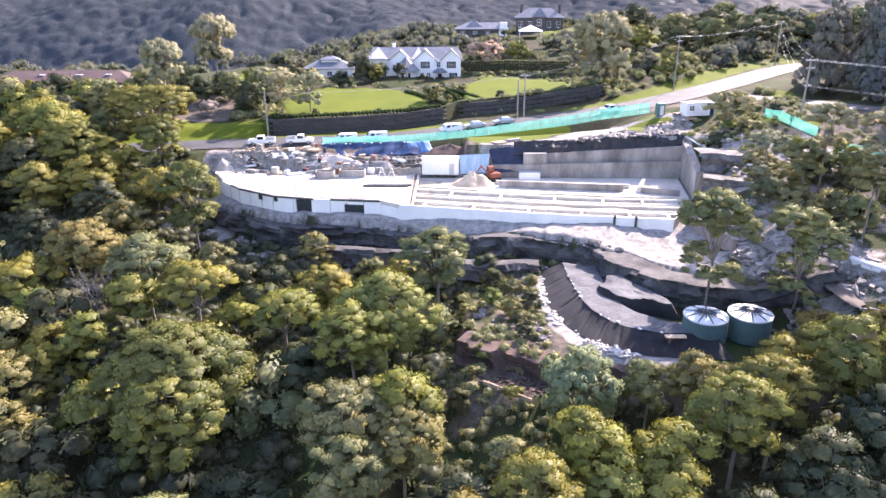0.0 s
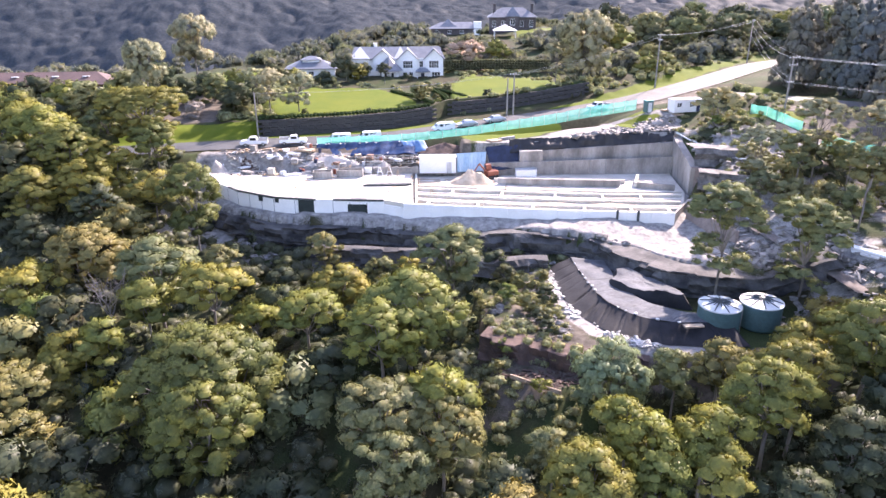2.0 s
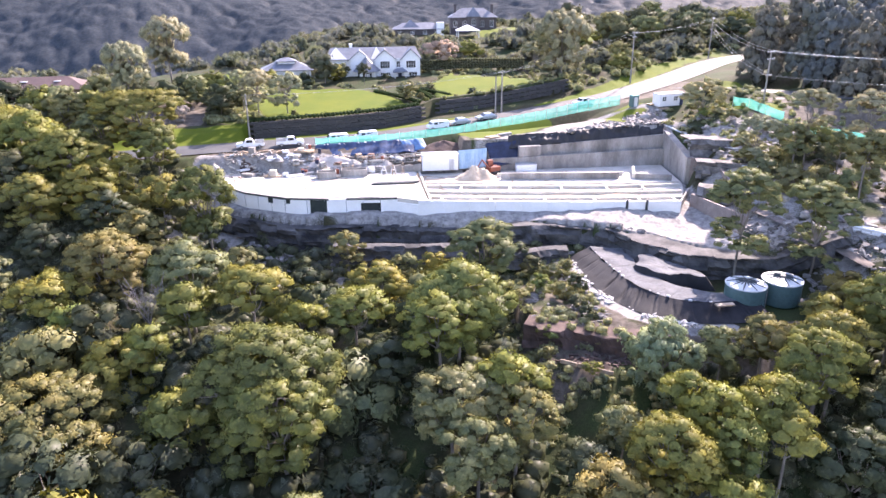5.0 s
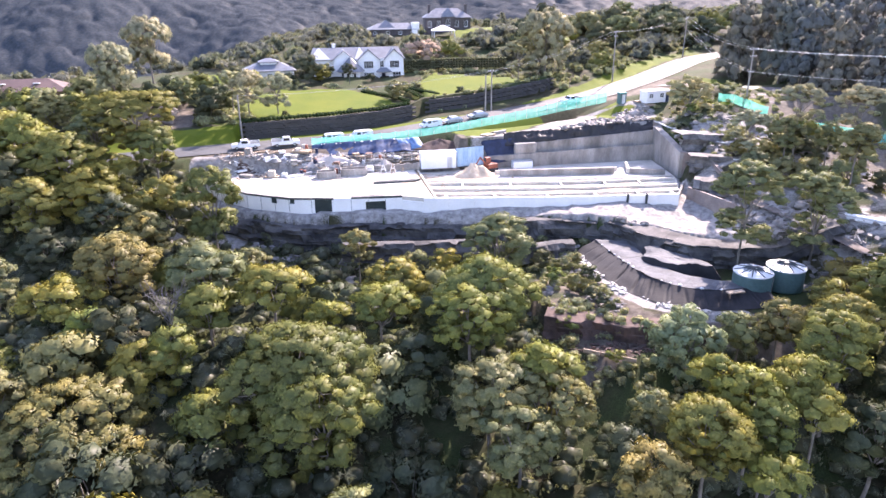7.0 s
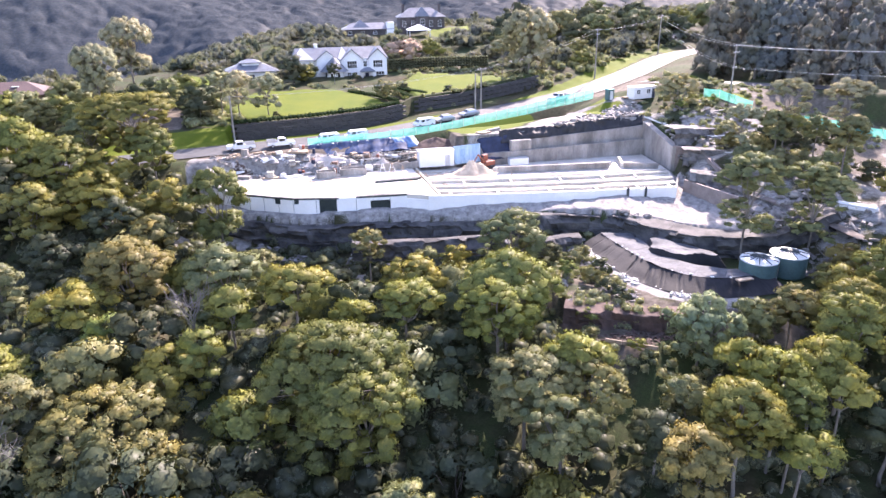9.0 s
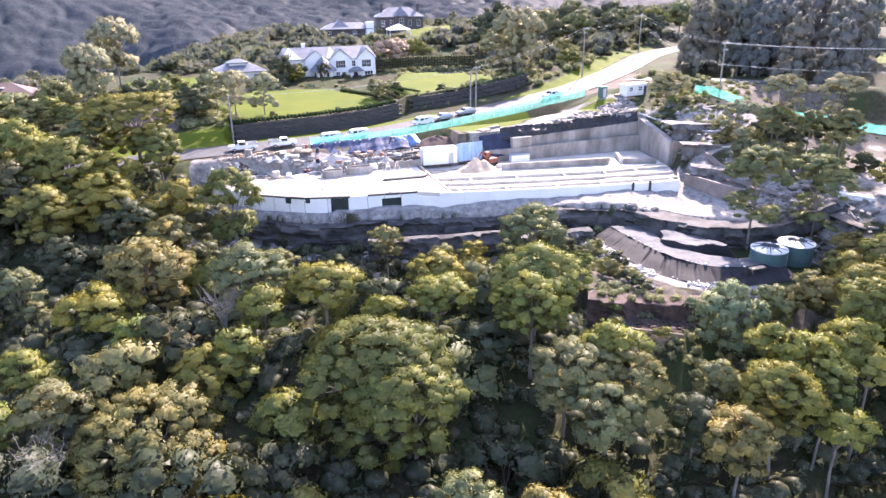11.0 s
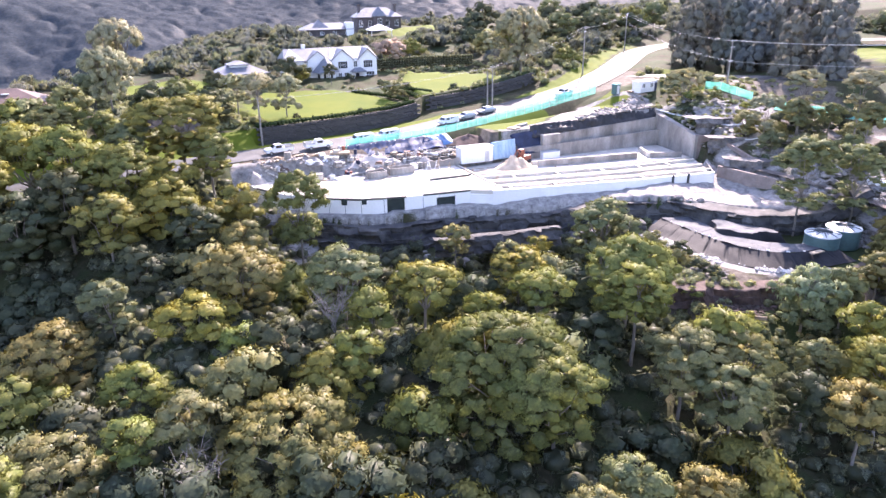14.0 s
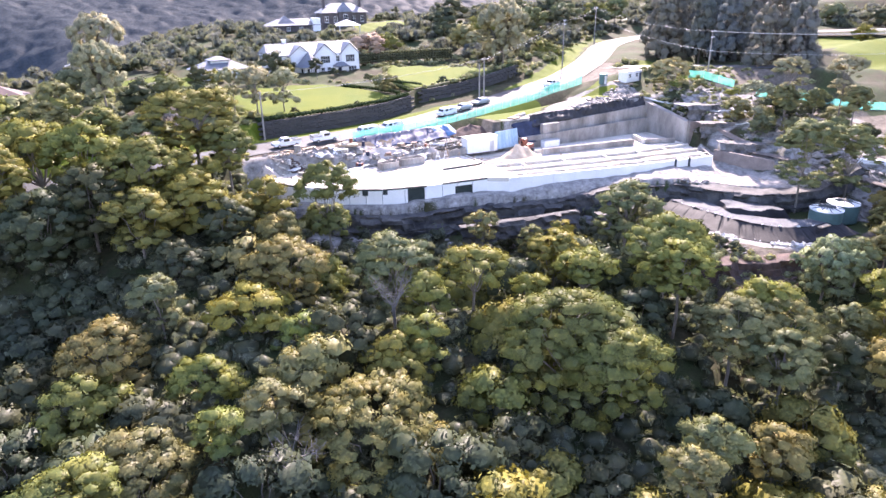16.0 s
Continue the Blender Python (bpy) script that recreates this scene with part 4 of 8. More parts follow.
# ---- water tanks ----
def tank(x, y, r, h, base, seed):
    t = thing("water_tank", "round sea-green water tank with pale ribbed roof on cleared ground", "water tank", pose(x, y, base, 0, 0, seed), "water tanks")
    bm = bmesh.new()
    n = 40
    rings = []
    for z in np.linspace(0, h, 13):
        k = 0.012 if int(round(z / h * 12)) % 2 else 0.0
        rings.append([bm.verts.new(((r + k) * math.cos(2 * math.pi * i / n), (r + k) * math.sin(2 * math.pi * i / n), z)) for i in range(n)])
    for a, b in zip(rings, rings[1:]):
        for i in range(n):
            bm.faces.new((a[i], a[(i + 1) % n], b[(i + 1) % n], b[i]))
    bm.faces.new(rings[0][::-1])
    part("body", bm, TANK, t, smooth=True)
    bm = bmesh.new()
    prof = [(r + 0.06, h - 0.12), (r + 0.06, h + 0.02), (r * 0.6, h + 0.22), (r * 0.16, h + 0.4)]
    rings = [[bm.verts.new((q * math.cos(2 * math.pi * i / n), q * math.sin(2 * math.pi * i / n), z)) for i in range(n)] for q, z in prof]
    for a, b in zip(rings, rings[1:]):
        for i in range(n):
            bm.faces.new((a[i], a[(i + 1) % n], b[(i + 1) % n], b[i]))
    bm.faces.new(rings[-1])
    part("roof", bm, TANKTOP, t)
    for i in range(18):
        a = 2 * math.pi * i / 18
        bm = bmesh.new()
        e = 0.97 if i % 2 else 0.55
        tube(bm, (r * 0.17 * math.cos(a), r * 0.17 * math.sin(a), h + 0.44), (r * e * math.cos(a), r * e * math.sin(a), h + 0.46 - 0.42 * e + 0.02), 0.10, 0.06, 4)
        part("rib", bm, RIBDARK, t)
    bm = bmesh.new()
    bmesh.ops.create_cone(bm, cap_ends=True, segments=16, radius1=0.32, radius2=0.28, depth=0.16, matrix=Matrix.Translation((0, 0, h + 0.46)))
    part("lid", bm, RIBDARK, t, "dark inspection lid")
    bm = bmesh.new()
    tube(bm, (r * 0.75, -r * 0.72, 0), (r * 0.75, -r * 0.72, h), 0.05)
    part("pipe", bm, STEEL, t)
    return t


tank(29.2, 65.6, 2.3, 2.95, -5.6, 10)
tank(34.3, 66.1, 2.3, 2.95, -5.6, 33)
bm = boxes((24.2, 62.9, -4.1, 26.4, 63.6, -3.95))
tagged(part("board", bm, TIMBER), "loose pale plywood board on the membrane by the tank", "board")


# ---- trees ----
def ico(sub):
    bm = bmesh.new()
    bmesh.ops.create_icosphere(bm, subdivisions=sub, radius=1)
    v = np.array([x.co for x in bm.verts])
    f = np.array([[x.index for x in q.verts] for q in bm.faces])
    bm.free()
    return v, f


ICO1 = ico(1)
ICO1 = (ICO1[0], np.array([np.roll(f, 1) if f[1] == f[0] + 1 and f[2] == f[0] + 2 else f for f in ICO1[1]]))


def unit(a):
    return a / (np.linalg.norm(a, axis=-1, keepdims=True) + 1e-9)


def clump(rs, r, leaves, size, flat=0.7, droop=0.0):
    """One rounded spray of foliage: a rough core with leaves all over it."""
    v, f = ICO1
    core = v * (1 + rs.uniform(-0.2, 0.2, len(v)))[:, None] * np.array([r, r, r * flat]) * 0.74
    d = rs.normal(size=(leaves, 3))
    d[:, 2] = np.abs(d[:, 2]) * 0.9 - 0.35
    d = unit(d)
    c = d * np.array([r, r, r * flat]) * rs.uniform(0.72, 1.06, leaves)[:, None]
    c[:, 2] -= droop * rs.uniform(0, 1, leaves) * r
    t1 = unit(np.cross(d, rs.normal(size=(leaves, 3))))
    t2 = np.cross(d, t1) + d * rs.uniform(-0.45, 0.35, leaves)[:, None]
    s = size * rs.uniform(0.6, 1.3, leaves)[:, None]
    tri = np.stack([c - t1 * s * 0.5, c + t1 * s * 0.5, c + t2 * s], 1).reshape(-1, 3)
    lf = np.arange(leaves * 3).reshape(-1, 3) + len(core)
    return np.concatenate([core, tri]), np.concatenate([f, lf])


def skin(v, f, name, color):
    """A crown whose leaves have gaps and whose inner masses are closed: a leaf's three points follow one another."""
    leaf = (f[:, 1] == f[:, 0] + 1) & (f[:, 2] == f[:, 0] + 2)
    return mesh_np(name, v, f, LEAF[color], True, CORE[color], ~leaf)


def join(parts_):
    vs, fs, n = [], [], 0
    for v, f in parts_:
        vs.append(v), fs.append(f + n)
        n += len(v)
    return np.concatenate(vs), np.concatenate(fs)


def limb(rs, p, q, r0, r1, segs=4, n=6, wob=0.12):
    """A crooked tapered limb."""
    p, q = np.array(p, float), np.array(q, float)
    L = np.linalg.norm(q - p)
    pts = [p + (q - p) * k / segs + (rs.normal(size=3) * wob * L / segs if 0 < k < segs else 0) for k in range(segs + 1)]
    ax = (q - p) / (L + 1e-9)
    s = np.cross(ax, [0.3, 0.9, 0.1])
    s /= np.linalg.norm(s)
    t = np.cross(ax, s)
    a = np.arange(n) * 2 * math.pi / n
    v = np.concatenate([c + (s * np.cos(a)[:, None] + t * np.sin(a)[:, None]) * (r0 + (r1 - r0) * k / segs) for k, c in enumerate(pts)])
    f = []
    for k in range(segs):
        for i in range(n):
            j = (i + 1) % n
            b = k * n
            f += [(b + i, b + j, b + n + j), (b + i, b + n + j, b + n + i)]
    return v, np.array(f)


def puff(rs, leaves, size, flat, droop):
    """One tuft of leaves of radius 1 about an uneven leafy mass: points, faces and the tuft's own outward normals."""
    v, f = ICO1
    shape = np.array([1, 1, flat])
    bulge = [unit(rs.normal(size=3)) for _ in range(5)]
    k = 0.62 + sum(0.16 * np.clip(v @ q, 0, 1) ** 3 for q in bulge) + rs.uniform(-0.05, 0.05, len(v))
    core = v * np.clip(k, 0.55, 0.88)[:, None] * shape
    d = rs.normal(size=(leaves, 3))
    d[:, 2] = np.where(d[:, 2] < -0.3, -0.6 * d[:, 2], d[:, 2])
    d = unit(d)
    c = d * shape * rs.uniform(0.7, 1.08, leaves)[:, None]
    c[:, 2] -= droop * rs.uniform(0, 1, leaves) * (1 - np.abs(d[:, 2]))
    t1 = unit(np.cross(d, rs.normal(size=(leaves, 3))))
    t2 = np.cross(d, t1) + d * rs.uniform(-0.5, 0.5, leaves)[:, None]
    t2[:, 2] -= droop * 0.6
    s = size * rs.uniform(0.6, 1.35, leaves)[:, None]
    tri = np.stack([c - t1 * s * 0.42, c + t1 * s * 0.42, c + t2 * s], 1).reshape(-1, 3)
    n = unit(d + 0.1 * rs.normal(size=(leaves, 3)))
    return np.concatenate([core, tri]), np.concatenate([f, np.arange(leaves * 3).reshape(-1, 3) + len(core)]), np.concatenate([v, np.repeat(n, 3, 0)]), len(f)


def tree_meshes(seed, R=4.5, depth=7.0, lobes=9, tuft=0.88, leaves=100, leaf=0.2, flat=0.68, droop=0.0, sparse=0.0, trunk_r=0.2, bole=14.0, shape="dome", spread=1.0):
    """A bole with limbs, and a crown of leaf tufts over the outside of several uneven masses; the crown's top is at z = 0."""
    rs = np.random.RandomState(seed)
    masses = []
    for k in range(lobes):
        a = k * 2.4 + rs.uniform(0, 0.9)
        if shape == "column":
            u = (k + 0.5) / lobes
            q, lr = R * rs.uniform(0.1, 0.5) * (0.4 + u), R * rs.uniform(0.42, 0.62) * (0.45 + 0.65 * u)
            masses.append((q * math.cos(a), q * math.sin(a), -lr * 0.8 - (depth - lr) * u, lr))
            continue
        lr = R * rs.uniform(0.33, 0.5)
        q = 0.0 if k == 0 else spread * (R - lr) * math.sqrt((k + rs.uniform(-0.3, 0.3)) / (lobes - 1 + 0.2))
        low = (q / R) ** 2.2
        z = -lr * 0.78 - (depth * (0.55 * low + rs.uniform(0, 0.2) * (k > 0)) if shape == "dome" else depth * (0.16 * low + rs.uniform(0, 0.28) * (k > 0)))
        masses.append((q * math.cos(a), q * math.sin(a), z, lr))
    if shape == "dome" and depth > 1.3 * R:
        # a skirt of lower masses
        for k in range(max(3, lobes // 2)):
            a, lr = k * 2 * math.pi / max(3, lobes // 2) + rs.uniform(0, 0.7), R * rs.uniform(0.3, 0.42)
            q = (R - lr) * rs.uniform(0.45, 0.8)
            masses.append((q * math.cos(a), q * math.sin(a), -depth * rs.uniform(0.72, 0.92), lr))
    if shape == "umbrella":
        # loose masses on the lower limbs
        for k in range(6):
            a, lr = k * 1.7 + rs.uniform(0, 0.8), R * rs.uniform(0.2, 0.3)
            q = R * rs.uniform(0.3, 0.62)
            masses.append((q * math.cos(a), q * math.sin(a), -depth * rs.uniform(0.55, 1.0) - 0.35 * R, lr))
    C, L = np.array([m[:3] for m in masses]), np.array([m[3] for m in masses])
    fork = np.array([rs.uniform(-0.3, 0.3), rs.uniform(-0.3, 0.3), -depth * (0.95 if shape != "column" else 0.6)])
    limbs = [limb(rs, (0, 0, fork[2] - bole), fork, trunk_r * 1.4, trunk_r * 0.8, 6, 8, 0.03)]
    kinds = [puff(rs, leaves, leaf / tuft, flat, droop) for _ in range(6)]
    vs, fs, ns, which, n0 = [], [], [], [], 0
    for i, (c, lr) in enumerate(zip(C, L)):
        limbs.append(limb(rs, fork, c, trunk_r * 0.55, trunk_r * 0.16, 3, 5))
        count = int(4 * lr * lr * 0.82 / (tuft * tuft))
        j = np.arange(count) + 0.5
        dz, da = 1 - 1.4 * j / count, j * 2.39996 + rs.uniform(0, 6)
        d = np.stack([np.sqrt(1 - dz ** 2) * np.cos(da), np.sqrt(1 - dz ** 2) * np.sin(da), dz], 1) + 0.24 * rs.normal(size=(count, 3))
        d = unit(d)
        p = c + d * np.array([lr, lr, lr * 0.85]) * rs.uniform(0.78, 1.12, count)[:, None]
        for q, dd in zip(p, d):
            far = np.linalg.norm((q - C) / np.array([1, 1, 0.85]), axis=1) / L
            far[i] = 9
            if far.min() < 0.8 or rs.uniform() < sparse:
                continue
            v, f, n, nc = kinds[rs.randint(6)]
            a, k = rs.uniform(0, 6.28), tuft * rs.uniform(0.5, 1.35)
            m = np.array([[math.cos(a), -math.sin(a), 0], [math.sin(a), math.cos(a), 0], [0, 0, 1]])
            vs.append(v @ m.T * k + q), fs.append(f + n0)
            ns.append(unit(n @ m.T * 0.6 + dd * 0.65))
            which.append(np.arange(len(f)) < nc)
            n0 += len(v)
            if rs.uniform() < 0.06:
                limbs.append(limb(rs, c, q, trunk_r * 0.2, trunk_r * 0.07, 2, 4))
    return join(limbs), (np.concatenate(vs), np.concatenate(fs), np.concatenate(ns), np.concatenate(which))


PROTO = {}


def proto(key, color, label, category="tree", bark=BARK, sizes=(3.0, 4.6), seed=1, **kw):
    """A kind of tree at several crown radii, with tufts of one true size."""
    for i, R in enumerate(sizes):
        k = dict(kw)
        k["depth"] = kw.get("depth", 1.5) * R
        k["lobes"] = max(4, int(kw.get("lobes", 9) * (R / 4.5) ** 0.8))
        k["trunk_r"] = kw.get("trunk_r", 0.045) * R
        (tv, tf), (cv, cf, cn, cw) = tree_meshes(seed=seed * 10 + i, R=R, **k)
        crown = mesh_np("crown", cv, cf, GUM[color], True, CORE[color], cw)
        crown.polygons.foreach_set("use_smooth", np.full(len(cf), True))
        crown.normals_split_custom_set_from_vertices(cn.tolist())
        PROTO.setdefault(key, []).append((mesh_np("trunk", tv, tf, bark, True), crown, label, category, R))


BIG = (3.0, 4.6, 8.0)
proto("olive1", "olive", "dense olive-green gum tree with rounded leaf clumps", sizes=BIG, seed=1)
proto("olive2", "olive", "broad olive-green gum tree in closed bushland", seed=2, lobes=8, tuft=0.92)
proto("yellow1", "yellow", "yellow-green sunlit gum tree with domed crown", seed=3, depth=1.3)
proto("yellow2", "yellow", "yellow-green bush tree with knobbly crown", seed=4, lobes=11, tuft=0.71)
proto("bright1", "bright", "bright lime-green tree with full round crown", sizes=(3.0, 5.4), seed=5)
proto("grey1", "grey", "grey-green gum tree with airy pale foliage", seed=6, lobes=10, tuft=0.76, sparse=0.1)
proto("grey2", "grey", "silvery grey-green gum tree with loose clumps and pale limbs", seed=7, lobes=11, tuft=0.69, sparse=0.22, depth=1.8)
proto("brown1", "brown", "golden-brown flowering bush tree with dense crown", sizes=BIG, seed=8, lobes=11, tuft=0.77)
proto("dark1", "dark", "dark green gully tree, its shade put into the leaf colour", seed=9, tuft=0.92)
proto("low1", "dark", "low dark green tree closing the gully floor, shade put into its colour", sizes=(3.8,), seed=31, tuft=1.14, leaves=84, leaf=0.28)
proto("low2", "olive", "low dull green tree under the taller gums", sizes=(3.8,), seed=32, tuft=1.14, leaves=84, leaf=0.28)
proto("low3", "grey", "low grey-green tree under the taller gums", sizes=(3.8,), seed=33, tuft=1.14, leaves=84, leaf=0.28)
proto("open1", "grey", "tall open grey-green gum tree with bare lower trunk and flat clumps", sizes=(4.6,), seed=10, lobes=10, tuft=0.71, flat=0.55, sparse=0.02, depth=1.9, shape="umbrella", trunk_r=0.035)
proto("open4", "pale", "tall pale olive gum tree with open flat clumps and bare limbs", sizes=(4.2,), seed=26, lobes=10, tuft=0.75, flat=0.55, sparse=0.16, depth=1.7, shape="umbrella", trunk_r=0.035)
proto("weeping1", "pale", "tall weeping gum tree with pale hanging foliage above the road", sizes=(6.8,), seed=27, lobes=11, tuft=0.95, flat=0.95, droop=0.8, sparse=0.14, depth=1.9, leaf=0.26, trunk_r=0.04)
proto("umbrella1", "olive", "tall olive gum tree with a broad umbrella crown on dark limbs", sizes=(4.6, 7.2), seed=20, lobes=10, tuft=0.86, flat=0.6, sparse=0.08, depth=0.9, shape="umbrella", trunk_r=0.04)
proto("weeping2", "olive", "broad olive gum tree with hanging foliage beside the curved wall", sizes=(4.6,), seed=41, lobes=10, tuft=0.74, droop=0.7, sparse=0.12, depth=2.1, trunk_r=0.035)
proto("open3", "pale", "slender gum tree with thin brownish foliage and pale trunk", sizes=(3.8,), seed=22, lobes=9, tuft=0.69, leaf=0.2, droop=0.4, sparse=0.35, depth=1.2, shape="umbrella", trunk_r=0.035)
proto("feather1", "fresh", "pale green feathery tree with drooping sprays", sizes=(4.2,), seed=24, lobes=9, tuft=0.71, droop=0.7, sparse=0.12, leaf=0.24, depth=1.6)
proto("small1", "dark", "dark green leafy garden tree", sizes=(3.2,), seed=12, tuft=1.08, leaves=60, leaf=0.3)
proto("small2", "olive", "olive-green garden tree with rounded crown", sizes=(3.2,), seed=13, tuft=1.08, leaves=60, leaf=0.3)
proto("small3", "grey", "grey-green roadside gum tree with full crown", sizes=(3.6,), seed=14, tuft=1.08, leaves=60, leaf=0.3)
proto("shrub1", "bright", "fresh green rounded leafy shrub", "shrub", sizes=(1.7,), seed=15, lobes=9, tuft=0.52, leaf=0.14, bole=1.5, depth=1.3)
proto("shrub2", "grey", "grey-green scrubby shrub on rocky ground", "shrub", sizes=(1.7,), seed=16, lobes=9, tuft=0.52, leaf=0.14, bole=1.5, depth=1.3)
proto("shrub3", "dark", "dark green dense garden shrub", "shrub", sizes=(1.7,), seed=17, lobes=9, tuft=0.52, leaf=0.14, bole=1.5, depth=1.3)
proto("pine1", "pine", "tall dark casuarina with drooping foliage beside the road", sizes=(5.0,), seed=18, lobes=15, tuft=1.14, leaves=80, leaf=0.33, flat=1.2, droop=0.9, depth=3.2, shape="column", trunk_r=0.05)
proto("twiggy", "twig", "bare-branched deciduous tree with pinkish twigs", sizes=(3.6,), seed=19, tuft=0.80, leaves=70, leaf=0.14, sparse=0.2)


def plant(key, x, y, top, R, turn=0.0, group="", base=None):
    tm, cm, label, cat, r0 = min(PROTO[key], key=lambda p: abs(math.log(R / p[4])))
    g = ground_z(x, y) if base is None else base
    s = R / r0
    t = thing(cat if cat == "shrub" else "tree", label, cat, pose(x, y, g, 0, 0, turn), group)
    for nm, me in (("trunk", tm), ("crown", cm)):
        part(nm, me, None, t).matrix_local = Matrix.Translation((0, 0, top - g)) @ Matrix.Diagonal((s, s, s, 1))
    return t


# the trees that stand out, by plan: kind, x, y, top, crown radius
RIDGE_TREES = """umbrella1 -52 119 15.2 7.4; olive1 -48.4 113 10.8 4.6; olive1 -61 109 10.6 6.2; yellow2 -67.5 114.5 12.6 6.0; yellow1 -74 123 12.2 7.6; grey1 -59 120 12.2 4.6; olive2 -56 102 6.6 5.0; olive2 -63 99 6.2 4.6
dark1 -53 98.5 3.6 4.0; brown1 -46.8 92.5 2.3 3.7; weeping2 -38.6 98 6.8 4.7; olive2 -46 102.5 4.6 3.6; dark1 -68 106 8.4 5.4; olive1 -80 112 11.4 6.4; dark1 -74 104 6.4 5.6; olive2 -54.5 108 8.2 4.4; dark1 -60 93 0.8 4.2"""
GULLY_TREES = """brown1 -49 84.5 1.5 5.2; grey1 -37.6 77.8 1.9 5.3; yellow1 -29.5 72.6 0.5 4.6; olive1 -36.8 71.5 -0.8 3.4; yellow1 -54.5 79 -1.5 5.0; bright1 -50.4 74.3 -3.8 3.0; yellow1 -23.5 69.5 -3.0 2.7; olive1 -26.5 57.6 -0.7 8.2; olive1 -24.8 51.6 -2.4 5.0; olive2 -42.9 65.4 -3.9 3.9
bright1 -39.7 66.3 -3.2 3.2; brown1 -48.6 59.8 -5.4 8.2; yellow1 -17.4 66.6 -0.5 4.0; olive2 -14.5 76 -1.4 4.2; grey2 -18.2 88.7 -1.2 2.7; grey2 -63.6 84.6 0.4 3.3; brown1 -69.4 80 -2.2 4.8; yellow2 -61.3 71.9 -4.5 4.1; olive2 -72.6 75 -4.8 4.8; bright1 -62.1 62 -4.2 2.7"""
FRONT_TREES = """grey1 -56.9 63 -4.0 3.5; brown1 -68.8 63.6 -5.7 5.0; grey2 -68.2 78 -9.6 3.2; yellow1 -73.5 60 -4.6 4.6; grey1 -22.8 42 -7.2 3.2; grey1 -27.9 40 -7.0 2.6; brown1 -17.5 39 -8.2 3.4; yellow1 -56 48.5 -9.4 3.4; bright1 -5.9 64.4 2.6 5.7; bright1 -8.9 59.6 1.3 4.2
grey1 -0.6 77.2 3.0 4.8; yellow1 -3.1 52.2 -1.9 3.5; grey1 -8.7 51.4 -2.6 4.6; grey2 -3 49.3 -3.4 3.8; grey1 -7.6 46.2 -4.6 4.0; feather1 13.6 55 -1.0 4.3; yellow2 12.4 46.6 -1.9 3.2; yellow2 13.6 43 -1.9 3.2; yellow2 8 41 -2.7 3.9; bright1 13.4 40.6 -3.6 2.6"""
NEAR_TREES = """brown1 2.1 39.3 -5.2 3.7; yellow2 18.6 43.6 -1.2 3.5; yellow1 17.7 40.4 -2.8 3.1; yellow1 11.5 37 -5.8 3.2; olive1 25.2 47 0.9 4.2; olive2 38.4 53.6 2.8 4.6; brown1 40.3 62.8 -1.0 2.8; brown1 24 53.4 -0.7 3.1; olive1 30.6 51.4 0.0 3.8; grey1 20 54.8 -2.4 2.8
olive2 33.6 56.4 -0.8 3.0; dark1 31 43.4 -2.2 4.6; dark1 24 39.4 -4.6 4.2; dark1 38 46 0.2 4.6; brown1 46.5 58 2.0 3.8; grey1 6.4 47.2 -5.4 2.8; dark1 2 45 -7.2 3.2; dark1 -14 60 -3.8 3.2; olive2 44 51 2.6 4.2; brown1 36.2 61.2 -2.6 2.2"""
SLOPE_TREES = """open1 31.8 72.4 9.5 4.7; open1 41.2 70.0 7.9 4.4; open4 53.8 91.4 16.2 3.4; open4 55.8 82 17.0 3.6; open4 45.7 92.4 12.2 3.1; open4 51.2 118.5 14.2 4.2; grey1 49.6 88.8 11.4 2.8; grey1 56.2 87.2 10.6 2.4; grey1 52.2 77.2 12.3 2.8; grey2 -10.5 87 -4.6 2.4; dark1 -24 88 -6.2 2.6
grey1 -33 90 -3.4 2.8; dark1 -29.5 88 -6.0 2.8; olive2 -6 85 -4.0 2.4; dark1 6.5 85.6 -3.6 2.0; dark1 66 92 8.4 2.6; olive2 60 98 9.4 2.6; olive2 56 70 7.5 3.6"""
rnd = random.Random(11)
placed = []
for item in "; ".join((RIDGE_TREES, GULLY_TREES, FRONT_TREES, NEAR_TREES, SLOPE_TREES)).replace("\n", "; ").split(";"):
    key, *num = item.split()
    x, y, top, R = map(float, num)
    plant(key, x, y, top, R, rnd.uniform(0, 360), "bushland trees")
    placed.append((x, y, R))

# the scrubby understorey of the rocky slope beside the pit
for i, (x, y) in enumerate(((46, 90.5), (50.5, 93.5), (55, 95), (47.5, 84.5), (52.5, 86.5), (57.5, 91), (59.5, 84.5), (53, 80), (58.5, 78), (62, 97), (48, 98))):
    plant(("low3", "low3", "low1")[i % 3], x, y, ground_z(x, y) + rnd.uniform(3.0, 4.6), rnd.uniform(2.3, 3.1), rnd.uniform(0, 360), "bushland trees")
    placed.append((x, y, 2.8))

